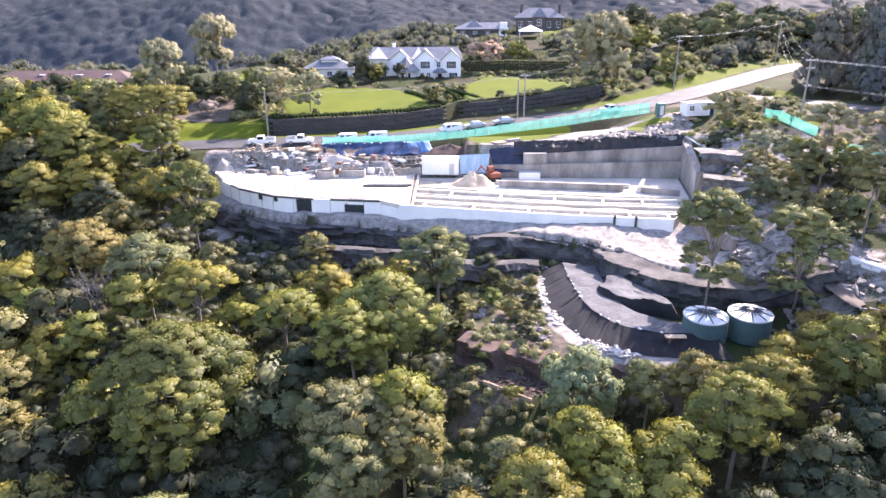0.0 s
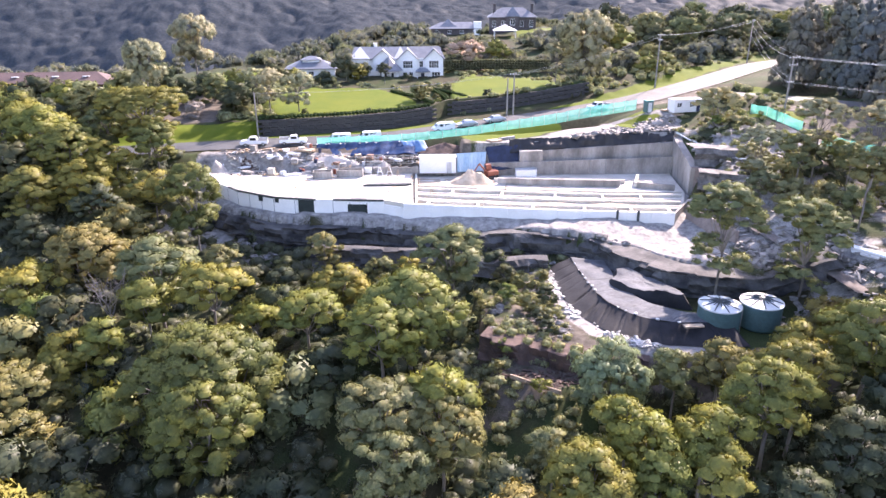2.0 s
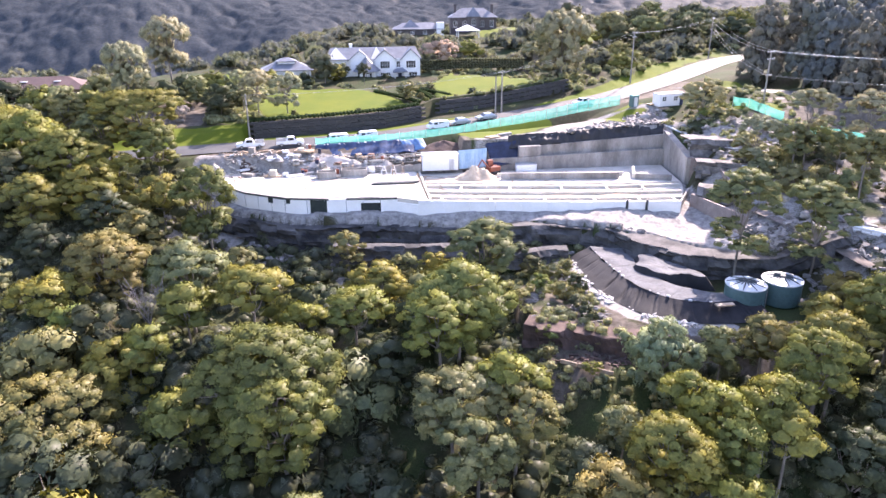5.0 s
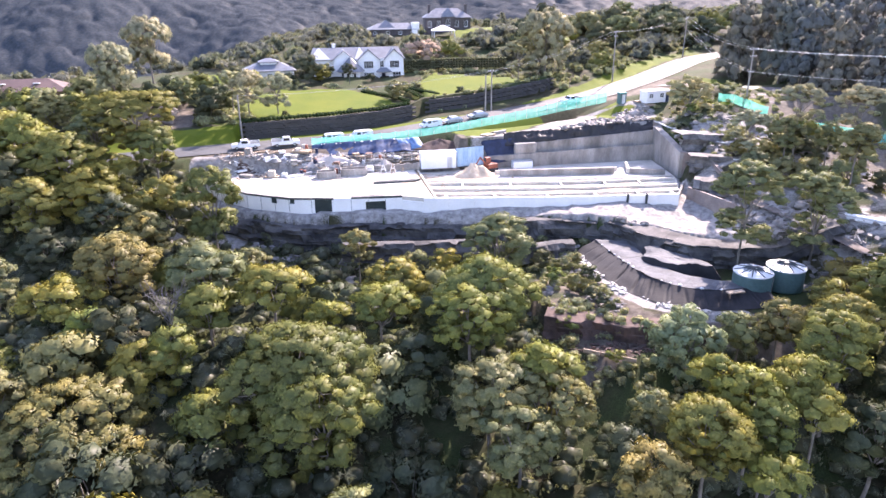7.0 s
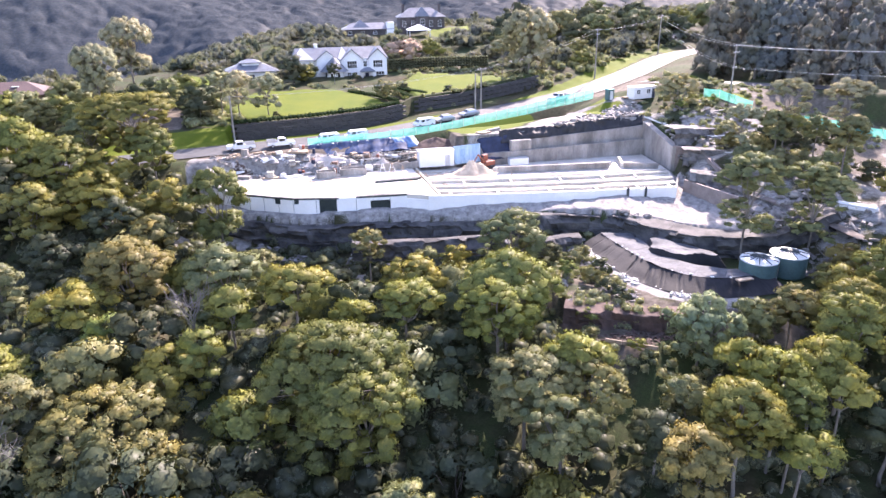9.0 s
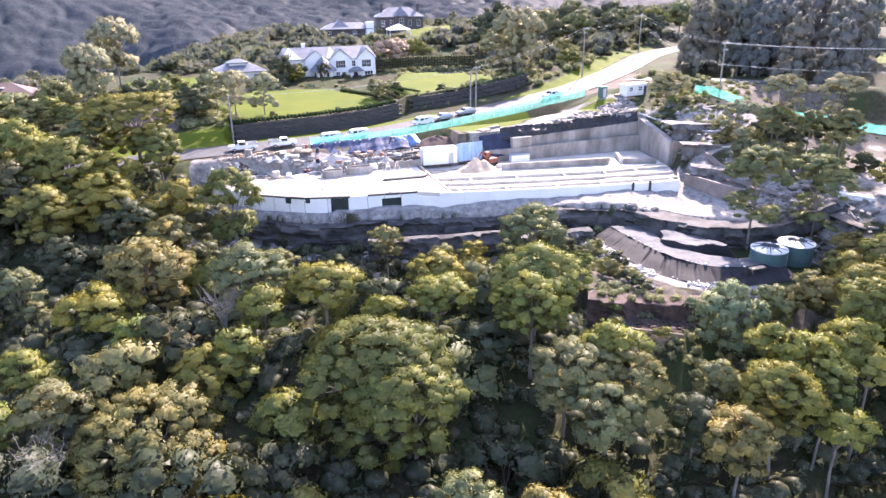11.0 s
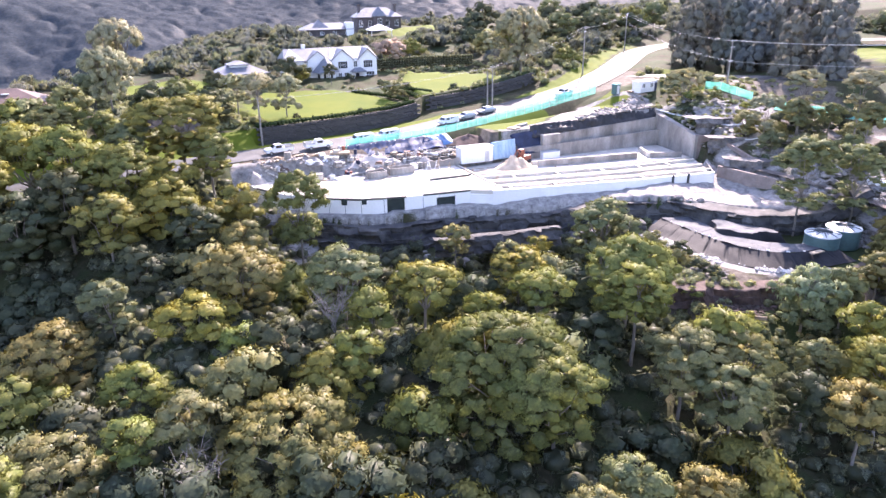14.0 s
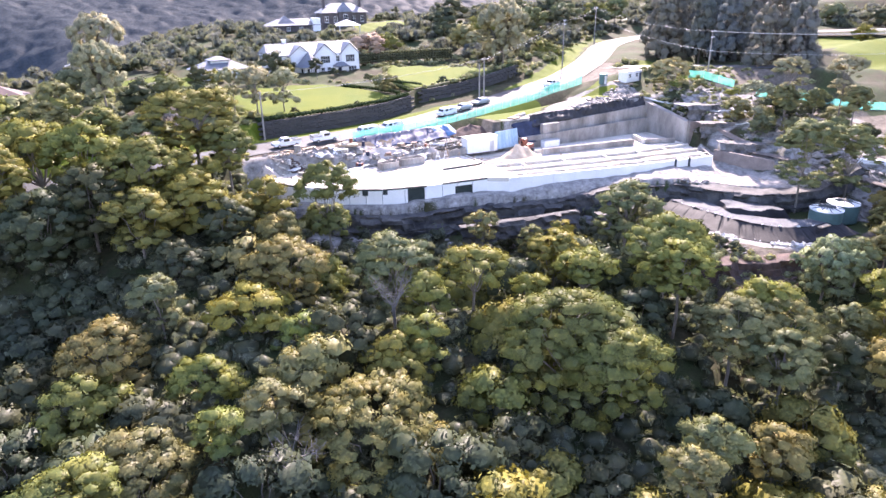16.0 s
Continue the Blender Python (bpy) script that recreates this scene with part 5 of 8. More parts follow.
# the closed bush between them, lower, with the gully's shade painted in by darker kinds
CLEAR = [LEDGE, PIT, LAWN_1, LAWN_2, [(1, 47), (11, 47), (16, 58), (24, 58), (39, 58), (40, 72), (34, 76), (24, 90), (8, 90), (0, 72)],
         [(-46, 110), (-46, 140), (90, 165), (60, 116), (46, 100), (40, 95)], [(40, 62), (46, 60), (60, 66), (90, 76), (90, 125), (40, 122)]]
count = 0
for _ in range(9000):
    x, y = rnd.uniform(-112, 80), rnd.uniform(18, 122)
    if y < 44 and abs(x + 14) > 66 or x > 44 and y < 40 or x < -88 and y < 60:
        continue
    px, py = np.array([x]), np.array([y])
    if any(inside(px, py, poly)[0] for poly in CLEAR) or y > 80 and -40 < x < 14:
        continue
    R = rnd.uniform(4.0, 5.6)
    if any(math.hypot(x - a, y - b) < 0.56 * (R + q) for a, b, q in placed):
        continue
    g = ground_z(x, y)
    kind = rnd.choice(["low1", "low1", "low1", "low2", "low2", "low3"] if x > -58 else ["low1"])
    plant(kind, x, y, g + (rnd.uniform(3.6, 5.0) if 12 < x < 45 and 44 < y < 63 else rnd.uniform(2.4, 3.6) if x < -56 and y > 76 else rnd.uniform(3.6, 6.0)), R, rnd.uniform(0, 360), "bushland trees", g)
    placed.append((x, y, R))
    count += 1
    if count >= 116:
        break

# low scrub under the trees
rs = np.random.RandomState(77)
sx, sy = rs.uniform(-110, 76, 9000), rs.uniform(24, 124, 9000)
bad = np.zeros(len(sx), bool)
for poly in CLEAR:
    bad |= inside(sx, sy, poly)
bad |= line_dist(sx, sy, ROAD)[0] < 7
sx, sy = sx[~bad][:3000], sy[~bad][:3000]
sz = height(sx, sy)
variants = [clump(rs, 1.0, 20, 0.4, 0.75) for _ in range(6)]
low = []
for a, b, c in zip(sx, sy, sz):
    v, f = variants[rs.randint(6)]
    k = rs.uniform(0.8, 2.1)
    low.append((v * k + np.array([a, b, c + 0.35 * k]), f))
v, f = join(low)
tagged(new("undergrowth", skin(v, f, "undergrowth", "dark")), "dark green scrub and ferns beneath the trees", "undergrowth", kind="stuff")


# ---- houses, lawns, roadside beyond ----
def hip(bm, x0, y0, x1, y1, z, h, over=0.5, ridge=None):
    """A hipped roof over a rectangle."""
    x0, y0, x1, y1 = x0 - over, y0 - over, x1 + over, y1 + over
    w, d = x1 - x0, y1 - y0
    k = min(w, d) / 2 if ridge is None else ridge
    if w >= d:
        a, b = (x0 + k, (y0 + y1) / 2), (x1 - k, (y0 + y1) / 2)
    else:
        a, b = ((x0 + x1) / 2, y0 + k), ((x0 + x1) / 2, y1 - k)
    c = [bm.verts.new(p) for p in ((x0, y0, z), (x1, y0, z), (x1, y1, z), (x0, y1, z))]
    e = [bm.verts.new((x, y, z - 0.18)) for x, y in ((x0, y0), (x1, y0), (x1, y1), (x0, y1))]
    r = [bm.verts.new((*a, z + h)), bm.verts.new((*b, z + h))]
    if w >= d:
        fs = [(c[0], c[1], r[1], r[0]), (c[1], c[2], r[1]), (c[2], c[3], r[0], r[1]), (c[3], c[0], r[0])]
    else:
        fs = [(c[0], c[1], r[0]), (c[1], c[2], r[1], r[0]), (c[2], c[3], r[1]), (c[3], c[0], r[0], r[1])]
    for f in fs:
        bm.faces.new(f)
    for i in range(4):
        bm.faces.new((e[i], e[(i + 1) % 4], c[(i + 1) % 4], c[i]))
    bm.faces.new(e[::-1])


def gable(bm, x0, y0, x1, y1, z, h, over=0.4, t=0.18):
    """A gabled roof whose ridge runs along y: two thick slopes."""
    xm = (x0 + x1) / 2
    k = h / (xm - x0)
    for s, xe in ((-1, x0 - over), (1, x1 + over)):
        ze = z - over * k
        lo = [(xe, y0 - over, ze), (xm, y0 - over, z + h), (xm, y1, z + h), (xe, y1, ze)]
        v = [bm.verts.new(p) for p in lo] + [bm.verts.new((a, b, c - t)) for a, b, c in lo]
        for f in ((0, 1, 2, 3), (7, 6, 5, 4), (0, 4, 5, 1), (1, 5, 6, 2), (2, 6, 7, 3), (3, 7, 4, 0)):
            bm.faces.new([v[i] for i in f])
    bmesh.ops.recalc_face_normals(bm, faces=bm.faces[:])


def gable_end(bm, x0, x1, y, z, h, t=0.2):
    xm = (x0 + x1) / 2
    a = [bm.verts.new(p) for p in ((x0, y, z), (x1, y, z), (xm, y, z + h))]
    b = [bm.verts.new(p) for p in ((x0, y + t, z), (x1, y + t, z), (xm, y + t, z + h))]
    bm.faces.new(a), bm.faces.new(b[::-1])
    for i in range(3):
        j = (i + 1) % 3
        bm.faces.new((a[j], a[i], b[i], b[j]))


def window(parent, x, y, z, w, h, cols=2, face=0):
    """A framed window proud of a wall that faces -y (face 0) or -x (face 1)."""
    m = pose(x, y, z, 0, 0, -90 * face)
    f = 0.09
    bm = bmesh.new()
    rings = [[bm.verts.new(m @ Vector(p)) for p in ((-w / 2 + i, q, i), (w / 2 - i, q, i), (w / 2 - i, q, h - i), (-w / 2 + i, q, h - i))] for i, q in ((0, 0.02), (0, -0.07), (f, -0.07), (f, 0.02))]
    for a, b in zip(rings, rings[1:] + rings[:1]):
        for k in range(4):
            bm.faces.new((a[k], a[(k + 1) % 4], b[(k + 1) % 4], b[k]))
    bmesh.ops.recalc_face_normals(bm, faces=bm.faces[:])
    win = part("window", bm, WHITE, parent)

    def piece(name, material, *spec):
        bm = bmesh.new()
        box(bm, *spec, m)
        return part(name, bm, material, win)
    for k in range(1, cols):
        c = -w / 2 + w * k / cols
        piece("glazing_bar", WHITE, c - 0.04, -0.06, f, c + 0.04, -0.032, h - f)
    piece("glazing_bar", WHITE, -w / 2 + f, -0.055, h * 0.5 - 0.03, w / 2 - f, -0.034, h * 0.5 + 0.03)
    piece("pane", GLASS, -w / 2 + f, -0.03, f, w / 2 - f, -0.005, h - f)
    piece("sill", WHITE, -w / 2 - 0.08, -0.16, -0.09, w / 2 + 0.08, 0, -0.002)
    return win


GZ = 7.4
house = thing("house", "white two-storey weatherboard house with slate-blue gabled roofs above the lawn", "house", pose(4.6, 188.5, GZ, 0, 0, 0) @ Matrix.Diagonal((1, 1, 1.12, 1)))
# local: x to the left is negative, front faces -y at y = 0; eaves 5.7 m up
part("wall", boxes((-15.2, 0.05, -0.6, 0, 9.5, 5.7)), WHITE, house, "white weatherboard main walls")
for k in range(27):
    part("board", boxes((-15.22, -0.0, 0.05 + k * 0.21, 0.02, 0.045, 0.24 + k * 0.21)), WHITE, house)
part("wall", boxes((-25.2, 2.5, -0.6, -15.25, 9.0, 5.3)), WHITE, house, "white side wing walls")
for x0, x1 in ((-12.6, -6.9), (-5.2, 0.1)):
    bm = bmesh.new()
    gable_end(bm, x0 + 0.1, x1 - 0.1, -0.32, 5.7, 2.05, 0.3)
    part("gable_wall", bm, WHITE, house)
    part("front_wall", boxes((x0 + 0.1, -0.35, -0.6, x1 - 0.1, -0.03, 5.7)), WHITE, house)
    bm = bmesh.new()
    gable(bm, x0, -0.35, x1, 5.2, 5.75, 2.3)
    part("roof", bm, SLATE, house, "grey gabled roof slope")
bm = bmesh.new()
hip(bm, -25.2, 0.6, 0, 9.5, 5.72, 2.5, 0.5, 1.2)
part("roof", bm, SLATE, house, "long slate-grey main roof")
# two pale overlays paint the sun's glare on the slate slopes
for x0, x1 in ((-25.3, -20.6), (-13.0, -10.4)):
    bm = bmesh.new()
    hip(bm, x0, 0.55, x1, 9.55, 5.78, 2.5, 0.5, 5.0)
    part("roof", bm, PALEROOF, house, "pale roof strip with the slope's sun glare put into its colour")
part("front_wall", boxes((-25.2, 0.7, -0.6, -15.25, 2.48, 5.7)), WHITE, house, "white wing front")
bm = bmesh.new()
gable(bm, -19.6, -0.4, -13.6, 5.2, 5.75, 2.1)
part("roof", bm, SLATE, house, "dark slate cross roof behind the turret")
bm = bmesh.new()
gable_end(bm, -19.4, -13.8, -0.38, 5.7, 2.0, 0.3)
part("gable_wall", bm, WHITE, house)
part("front_wall", boxes((-19.4, -0.4, -0.6, -15.25, 0.66, 5.7)), WHITE, house)
part("chimney", boxes((-19.2, 6, 6.3, -18.3, 7, 8.9), (-19.3, 5.9, 8.9, -18.2, 7.1, 9.05)), WHITE, house, "white rendered chimney")
bm = bmesh.new()
bmesh.ops.create_cone(bm, cap_ends=True, segments=8, radius1=2.6, radius2=2.6, depth=3.8, matrix=Matrix.Translation((-14.9, -1.7, 1.3)))
part("bay", bm, WHITE, house, "white eight-sided bay")
bm = bmesh.new()
bmesh.ops.create_cone(bm, cap_ends=True, segments=8, radius1=3.9, radius2=0.08, depth=3.4, matrix=Matrix.Translation((-14.9, -1.7, 4.75)))
part("turret_roof", bm, SLATE, house, "steep slate-blue pointed roof over the bay")
for a in (-112, -90, -68, -157):
    x, y = -14.9 + 2.46 * math.cos(radians(a)), -1.7 + 2.46 * math.sin(radians(a))
    bm = bmesh.new()
    box(bm, -0.32, -0.06, 0.4, 0.32, 0.04, 2.7, pose(x, y, 0, 0, 0, a + 90))
    part("bay_window", bm, GLASS, house)
for x in (-9.75, -2.55):
    window(house, x, -0.36, 3.4, 2.7, 1.8, 4)
window(house, -6.05, 0.0, 3.6, 1.1, 1.5)
for x in (-10.6, -8.9):
    window(house, x, -0.36, 0.9, 1.1, 1.6)
window(house, -2.0, -0.36, 0.8, 2.4, 1.7, 3)
for x in (-23.4, -21.2):
    window(house, x, 0.68, 1.0, 1.2, 1.6)
    window(house, x, 0.68, 3.4, 1.2, 1.4)
porch = part("porch", boxes((-7.4, -2.3, -0.2, -4.0, -0.4, 0.12)), CONC, house, "pale porch floor")
for x in (-7.2, -4.2):
    part("post", boxes((x - 0.1, -2.2, 0.12, x + 0.1, -2.0, 2.7)), WHITE, porch)
bm = bmesh.new()
hip(bm, -7.4, -2.3, -4.0, -0.35, 2.75, 0.9, 0.3)
part("porch_roof", bm, SLATE, house, "slate-blue porch roof")
part("door", boxes((-6.2, -0.42, 0.12, -5.2, -0.36, 2.25)), NAVY, house, "dark blue front door")
part("terrace", boxes((-20, -7.5, -0.9, -7.6, -0.4, -0.08)), CONC, house, "pale paved terrace")


DARKBRICK = mat("dark_brick", (0.05, 0.043, 0.045), (0.11, 0.095, 0.095), 0.85, scale=0.6, fine=8)


def cottage(name, label, x, y, z, w, d, h, roofh, wallm, roofm, turn=0, wins=4):
    c = thing(name, label, "house", pose(x, y, z, 0, 0, turn))
    part("wall", boxes((-w / 2, 0, -3.0, w / 2, d, h)), wallm, c)
    bm = bmesh.new()
    hip(bm, -w / 2, 0, w / 2, d, h + 0.02, roofh, 0.7)
    part("roof", bm, roofm, c)
    for k in range(wins):
        window(c, -w / 2 + w * (k + 0.5) / wins, -0.01, h * 0.33, 1.5, h * 0.42)
    return c


c = cottage("house", "white low house with slate-grey hipped roof beside the lawn", -32, 190, 8.2, 13, 8, 3.0, 2.2, WHITE, SLATE, 4, 3)
bm = bmesh.new()
hip(bm, -2.5, 2.2, 2.5, 6, 5.2, 0.9, 0.3)
part("roof", bm, SLATE, c, "grey raised roof")
part("wall", boxes((-2.3, 2.4, 3.2, 2.3, 5.8, 5.0)), WHITE, c, "white clerestory wall")
c = cottage("house", "long low brown brick house with brown tiled roof and skylights", -92, 162, 8.2, 34, 9, 2.8, 2.4, BRICK, REDROOF, 2, 6)
for x in (-6, 3, 10):
    part("skylight", boxes((x, 2.0, 4.3, x + 1.4, 2.9, 4.45)), TANKTOP, c, "pale skylight")
c = cottage("house", "large dark brick two-storey house with slate roof on the ridge", 38.5, 284, 15.8, 19, 10, 5.6, 3.6, DARKBRICK, SLATE, -6, 5)
part("bay", boxes((-2.8, -2.2, -2.5, 2.6, -0.03, 6.0)), DARKBRICK, c, "tall projecting brick bay")
bm = bmesh.new()
hip(bm, -2.8, -2.2, 2.6, 3.0, 6.02, 3.6, 0.3)
part("roof", bm, SLATE, c, "steep slate roof over the bay")
window(c, -0.1, -2.21, 2.6, 1.8, 2.4)
for x in (-8.0, 7.4):
    part("chimney", boxes((x, 4, 6.0, x + 1.1, 5.1, 10.4), (x - 0.1, 3.9, 10.4, x + 1.2, 5.2, 10.6)), DARKBRICK, c)
c2 = cottage("house", "low dark brick wing with broken slate roofs on the ridge", 14.5, 276, 14.6, 20, 8, 2.9, 2.3, DARKBRICK, SLATE, -4, 4)
part("wall", boxes((7.2, -0.6, -2, 10.2, 3.0, 5.4)), WHITE, c2, "white rendered end block")
bm = bmesh.new()
hip(bm, -6.0, 1.0, 0.0, 7.0, 3.6, 2.9, 0.4)
part("roof", bm, SLATE, c2, "raised slate roof")
pav = thing("pavilion", "open garden pavilion with a pale pyramid roof below the brick house", "pavilion", pose(33.0, 268, 14.2, 0, 0, -5))
bm = bmesh.new()
hip(bm, -4.2, -4.2, 4.2, 4.2, 3.0, 2.0, 0.3)
part("roof", bm, WHITE, pav)
for x in (-4, 4):
    for y in (-4, 4):
        part("post", boxes((x - 0.12, y - 0.12, -2, x + 0.12, y + 0.12, 2.85)), WHITE, pav)
for k, (x, y) in enumerate(((-74, 424), (-96, 415), (-58, 432), (-112, 440), (-84, 452))):
    cottage("house", "small distant white house among trees", x, y, ground_z(x, y) + 1.5, 14, 8, 3.2, 1.8, WHITE, PALEROOF, k * 20 - 30, 3)
cottage("house", "pale distant house with hipped roof beyond the pines", 168, 190, ground_z(168, 190) + 0.5, 16, 9, 3.4, 2.4, WHITE, PALEROOF, 30, 4)


# ---- hedges and stone walls ----
def hedge(line, w, h, seed, label="clipped dark green hedge along the lawn", color="hedge"):
    """A clipped hedge: a leafy skin over a solid core along a plan line with heights."""
    rs = np.random.RandomState(seed)
    p = resample(line, 0.8)
    n = side(p)
    variants = [clump(rs, 0.6, 60, 0.2, 0.9) for _ in range(4)]
    out = []
    for (x, y, z), (a, b) in zip(p, n):
        for s in (-0.5, 0.5):
            for k in np.arange(0.4, h, 0.7):
                v, f = variants[rs.randint(4)]
                out.append((v * rs.uniform(0.85, 1.1) + np.array([x + a * s * w * 0.6, y + b * s * w * 0.6, z + k]), f))
    v, f = join(out)
    return tagged(new("hedge", skin(v, f, "hedge", color)), label, "hedge")


def stone_wall(line, h, thick, label, seed, course=0.5):
    """A retaining wall of rough courses of separate stones."""
    w = thing("stone_wall", label, "wall")
    r = random.Random(seed)
    p = resample(line, 1.5)
    shapes = []
    for k in range(4):
        bm = bmesh.new()
        box(bm, 0.01, 0, 0.01, 1.49, thick, course - 0.01, None, 0.04)
        for v in bm.verts:
            v.co += Vector((r.uniform(-0.03, 0.03), r.uniform(-0.06, 0.06), r.uniform(-0.03, 0.03)))
        me = bpy.data.meshes.new("stone")
        bm.to_mesh(me)
        bm.free()
        me.materials.append(STONEWALL)
        shapes.append(me)
    for c in range(int(h / course)):
        for s, e in zip(p, p[1:]):
            ob = new("stone", r.choice(shapes))
            ob.parent = w
            d = e - s
            k = 0.7 if c % 2 else 0.0
            ob.matrix_local = Matrix.Translation((s[0] + d[0] * k, s[1] + d[1] * k, s[2] + c * course)) @ Matrix.Rotation(math.atan2(d[1], d[0]), 4, "Z")
    return w


stone_wall([(-37, 139.2, 2.4), (-20, 140.3, 2.8), (-8, 143.0, 3.2), (0, 146.9, 3.7)], 3.75, 0.6, "dark stone retaining wall along the lower lawn", 3)
stone_wall([(3.5, 150.2, 4.6), (14, 150.6, 5.4), (26, 153.8, 6.6), (37, 158.5, 7.6)], 3.1, 0.6, "dark stone retaining wall of the upper lawn", 5)
hedge([(-36.5, 140.6, 5.9), (-20, 141.8, 6.3), (-8, 144.5, 6.6), (-1, 147.8, 7.0)], 1.3, 0.9, 5, "low dark hedge along the top of the lawn wall")
hedge([(4.5, 152.4, 6.2), (14, 152.6, 7.0), (26, 156.0, 7.9), (36, 160.5, 8.6)], 1.5, 1.5, 6, "dark clipped hedge edging the upper lawn")
hedge([(6, 193, 10.0), (18, 193.5, 10.2), (34, 188, 10.4)], 2.4, 2.6, 7, "tall clipped hedge behind the upper lawn", "dark")
hedge([(-9, 166, 7.6), (-4, 160, 7.2), (0, 154, 6.6)], 1.1, 1.0, 8)
hedge([(0.5, 168, 8.0), (3.2, 160, 7.2), (4.5, 154, 6.4)], 1.1, 1.0, 9, "low hedge stepping down the terraced garden")
hedge([(2, 166, 8.0), (8, 158, 7.4)], 0.8, 0.8, 10, "low clipped box edging")
hedge([(-62, 176, 6.6), (-40, 174, 7.4)], 1.6, 1.4, 12, "clipped green hedge by the far lawn", "olive")
for x, y, z, r in ((-27.8, 145.2, 6.0, 0.95), (-13.9, 145.2, 6.0, 0.95), (13.3, 155.6, 7.4, 1.6)):
    plant("shrub3", x, y, z + r * 1.25, r, 40, "clipped balls on the lawn", z)

# garden and roadside trees: kind, x, y, top, crown radius
BEYOND = """open3 -35 146 15.8 4.2; open3 -29 147.5 15.0 4.2; open3 -39 150 15.5 3.4; weeping1 -62 150.5 21.4 4.8; dark1 -43 147 10.5 3.4; small1 -44 153 12.0 3.4; weeping1 -60 180 25.6 6.0; dark1 -45 152 10.5 3.2; small1 -42 160 11.5 3.0
small3 -2.2 156.5 11.0 2.6; small1 -11.5 178 13.5 1.8; small2 -18.5 182 13 2.6; small1 -21.5 181 15.2 3.8; small1 -17 184 13 2.2; small1 -27 177 11.5 2.8; small1 -40 180 13 3.2; small2 -36 183 12 2.8; weeping1 38.5 167 26 7.2; small1 -101 153 12.6 4.2; small2 -94 154 12.4 4.2; small1 -83 154 12.2 4.0; small3 -76 152 12.8 4.2; small1 -89 149 12.0 4.4; small2 -108 150 13 4.6; small3 -70 158 14 4.4; open4 32.5 170 19 3.6; twiggy 12 197 18 6.2
twiggy -52 147 9.0 2.6; small1 -62 147 10 3.0; small2 -70 150 12 3.4; small2 -79 149 13 4.2; small1 -87 153 13.5 4.0; grey1 -72 141 12.5 4.2; small3 -97 150 13.5 4.4; small1 -106 153 13.5 4.0; olive2 -85 141 12 4.2; small2 -92 145 12 4.0; dark1 -78 138 11 4.2; olive2 -64 140 11 4.0; small1 -56 156 12.5 3.6; grey2 -50 158 13.5 3.6; small1 -54 166 12.6 3.4; small2 -48 172 13 3.4; small3 -66 170 15 4.0; small2 57 172 15 3.4; small3 62 186 17 4.0
small2 22 206 17 4.0; small3 44 196 19 4.6; small1 70 204 21 5.0; small3 82 212 23 5.6; small1 92 208 22 5.0; small2 60 212 21 4.8; small3 100 216 24 5.6; small1 112 212 22 5.2; small3 74 226 24 5.6; small1 88 230 25 5.8; small1 106 230 26 6.0; small2 120 222 24 5.4; small1 56 230 23 5.2; small3 134 226 26 6.0
small1 48 214 19 4.6; small1 66 243 26 6.0; small3 98 246 27 6.0; small1 150 219 24 5.4; small1 176 186 22 5.2; small3 196 172 22 5.6; small1 164 196 22 5.0; small1 206 158 21 5.0; small3 150 116 16 3.4; small2 158 138 17 3.6; small1 140 160 26 5.4"""
for item in BEYOND.replace("\n", "; ").split(";"):
    key, *num = item.split()
    x, y, top, R = map(float, num)
    plant(key, x, y, top, R, rnd.uniform(0, 360), "garden and roadside trees")
for x, y, top, R in ((85, 121, 25, 4.8), (88, 112, 24, 4.6), (94, 119, 26, 5.2), (88, 134, 27, 5.0), (84, 152, 27, 5.2), (92, 146, 28, 5.4), (90, 160, 29, 5.4), (99, 150, 29, 5.4), (97, 138, 27, 5.4), (106, 142, 28, 5.6), (102, 165, 30, 5.6), (112, 155, 30, 5.6), (118, 140, 29, 5.6), (110, 128, 27, 5.4), (130, 142, 29, 5.8), (126, 154, 30, 5.8), (116, 172, 31, 5.6), (134, 166, 31, 5.8)):
    plant("pine1", x, y, top, R, rnd.uniform(0, 360), "casuarinas by the side road")


def woods(name, xs, ys, label, seed, color, rr, hh, clumps=6, leaves=14, size=0.8):
    """Many small trees beyond the houses, joined: each a handful of leafy clumps on a short trunk."""
    rs = np.random.RandomState(seed)
    var = [clump(rs, 1.0, leaves, size, 0.8) for _ in range(8)]
    out = []
    zs = height(xs, ys)
    for x, y, z in zip(xs, ys, zs):
        R, H = rs.uniform(*rr), rs.uniform(*hh)
        out.append(limb(rs, (x, y, z - 0.5), (x, y, z + H * 0.7), 0.2, 0.1, 2, 4))
        for _ in range(clumps):
            a, q = rs.uniform(0, 6.28), R * math.sqrt(rs.uniform(0, 1)) * 0.8
            k = R * rs.uniform(0.34, 0.56)
            v, f = var[rs.randint(8)]
            out.append((v * k + np.array([x + q * math.cos(a), y + q * math.sin(a), z + H - k * 0.8 - (q / R) ** 2 * H * 0.55 - rs.uniform(0, 0.2) * H]), f))
    v, f = join(out)
    return tagged(new(name, skin(v, f, name, color)), label, "woods", kind="stuff")


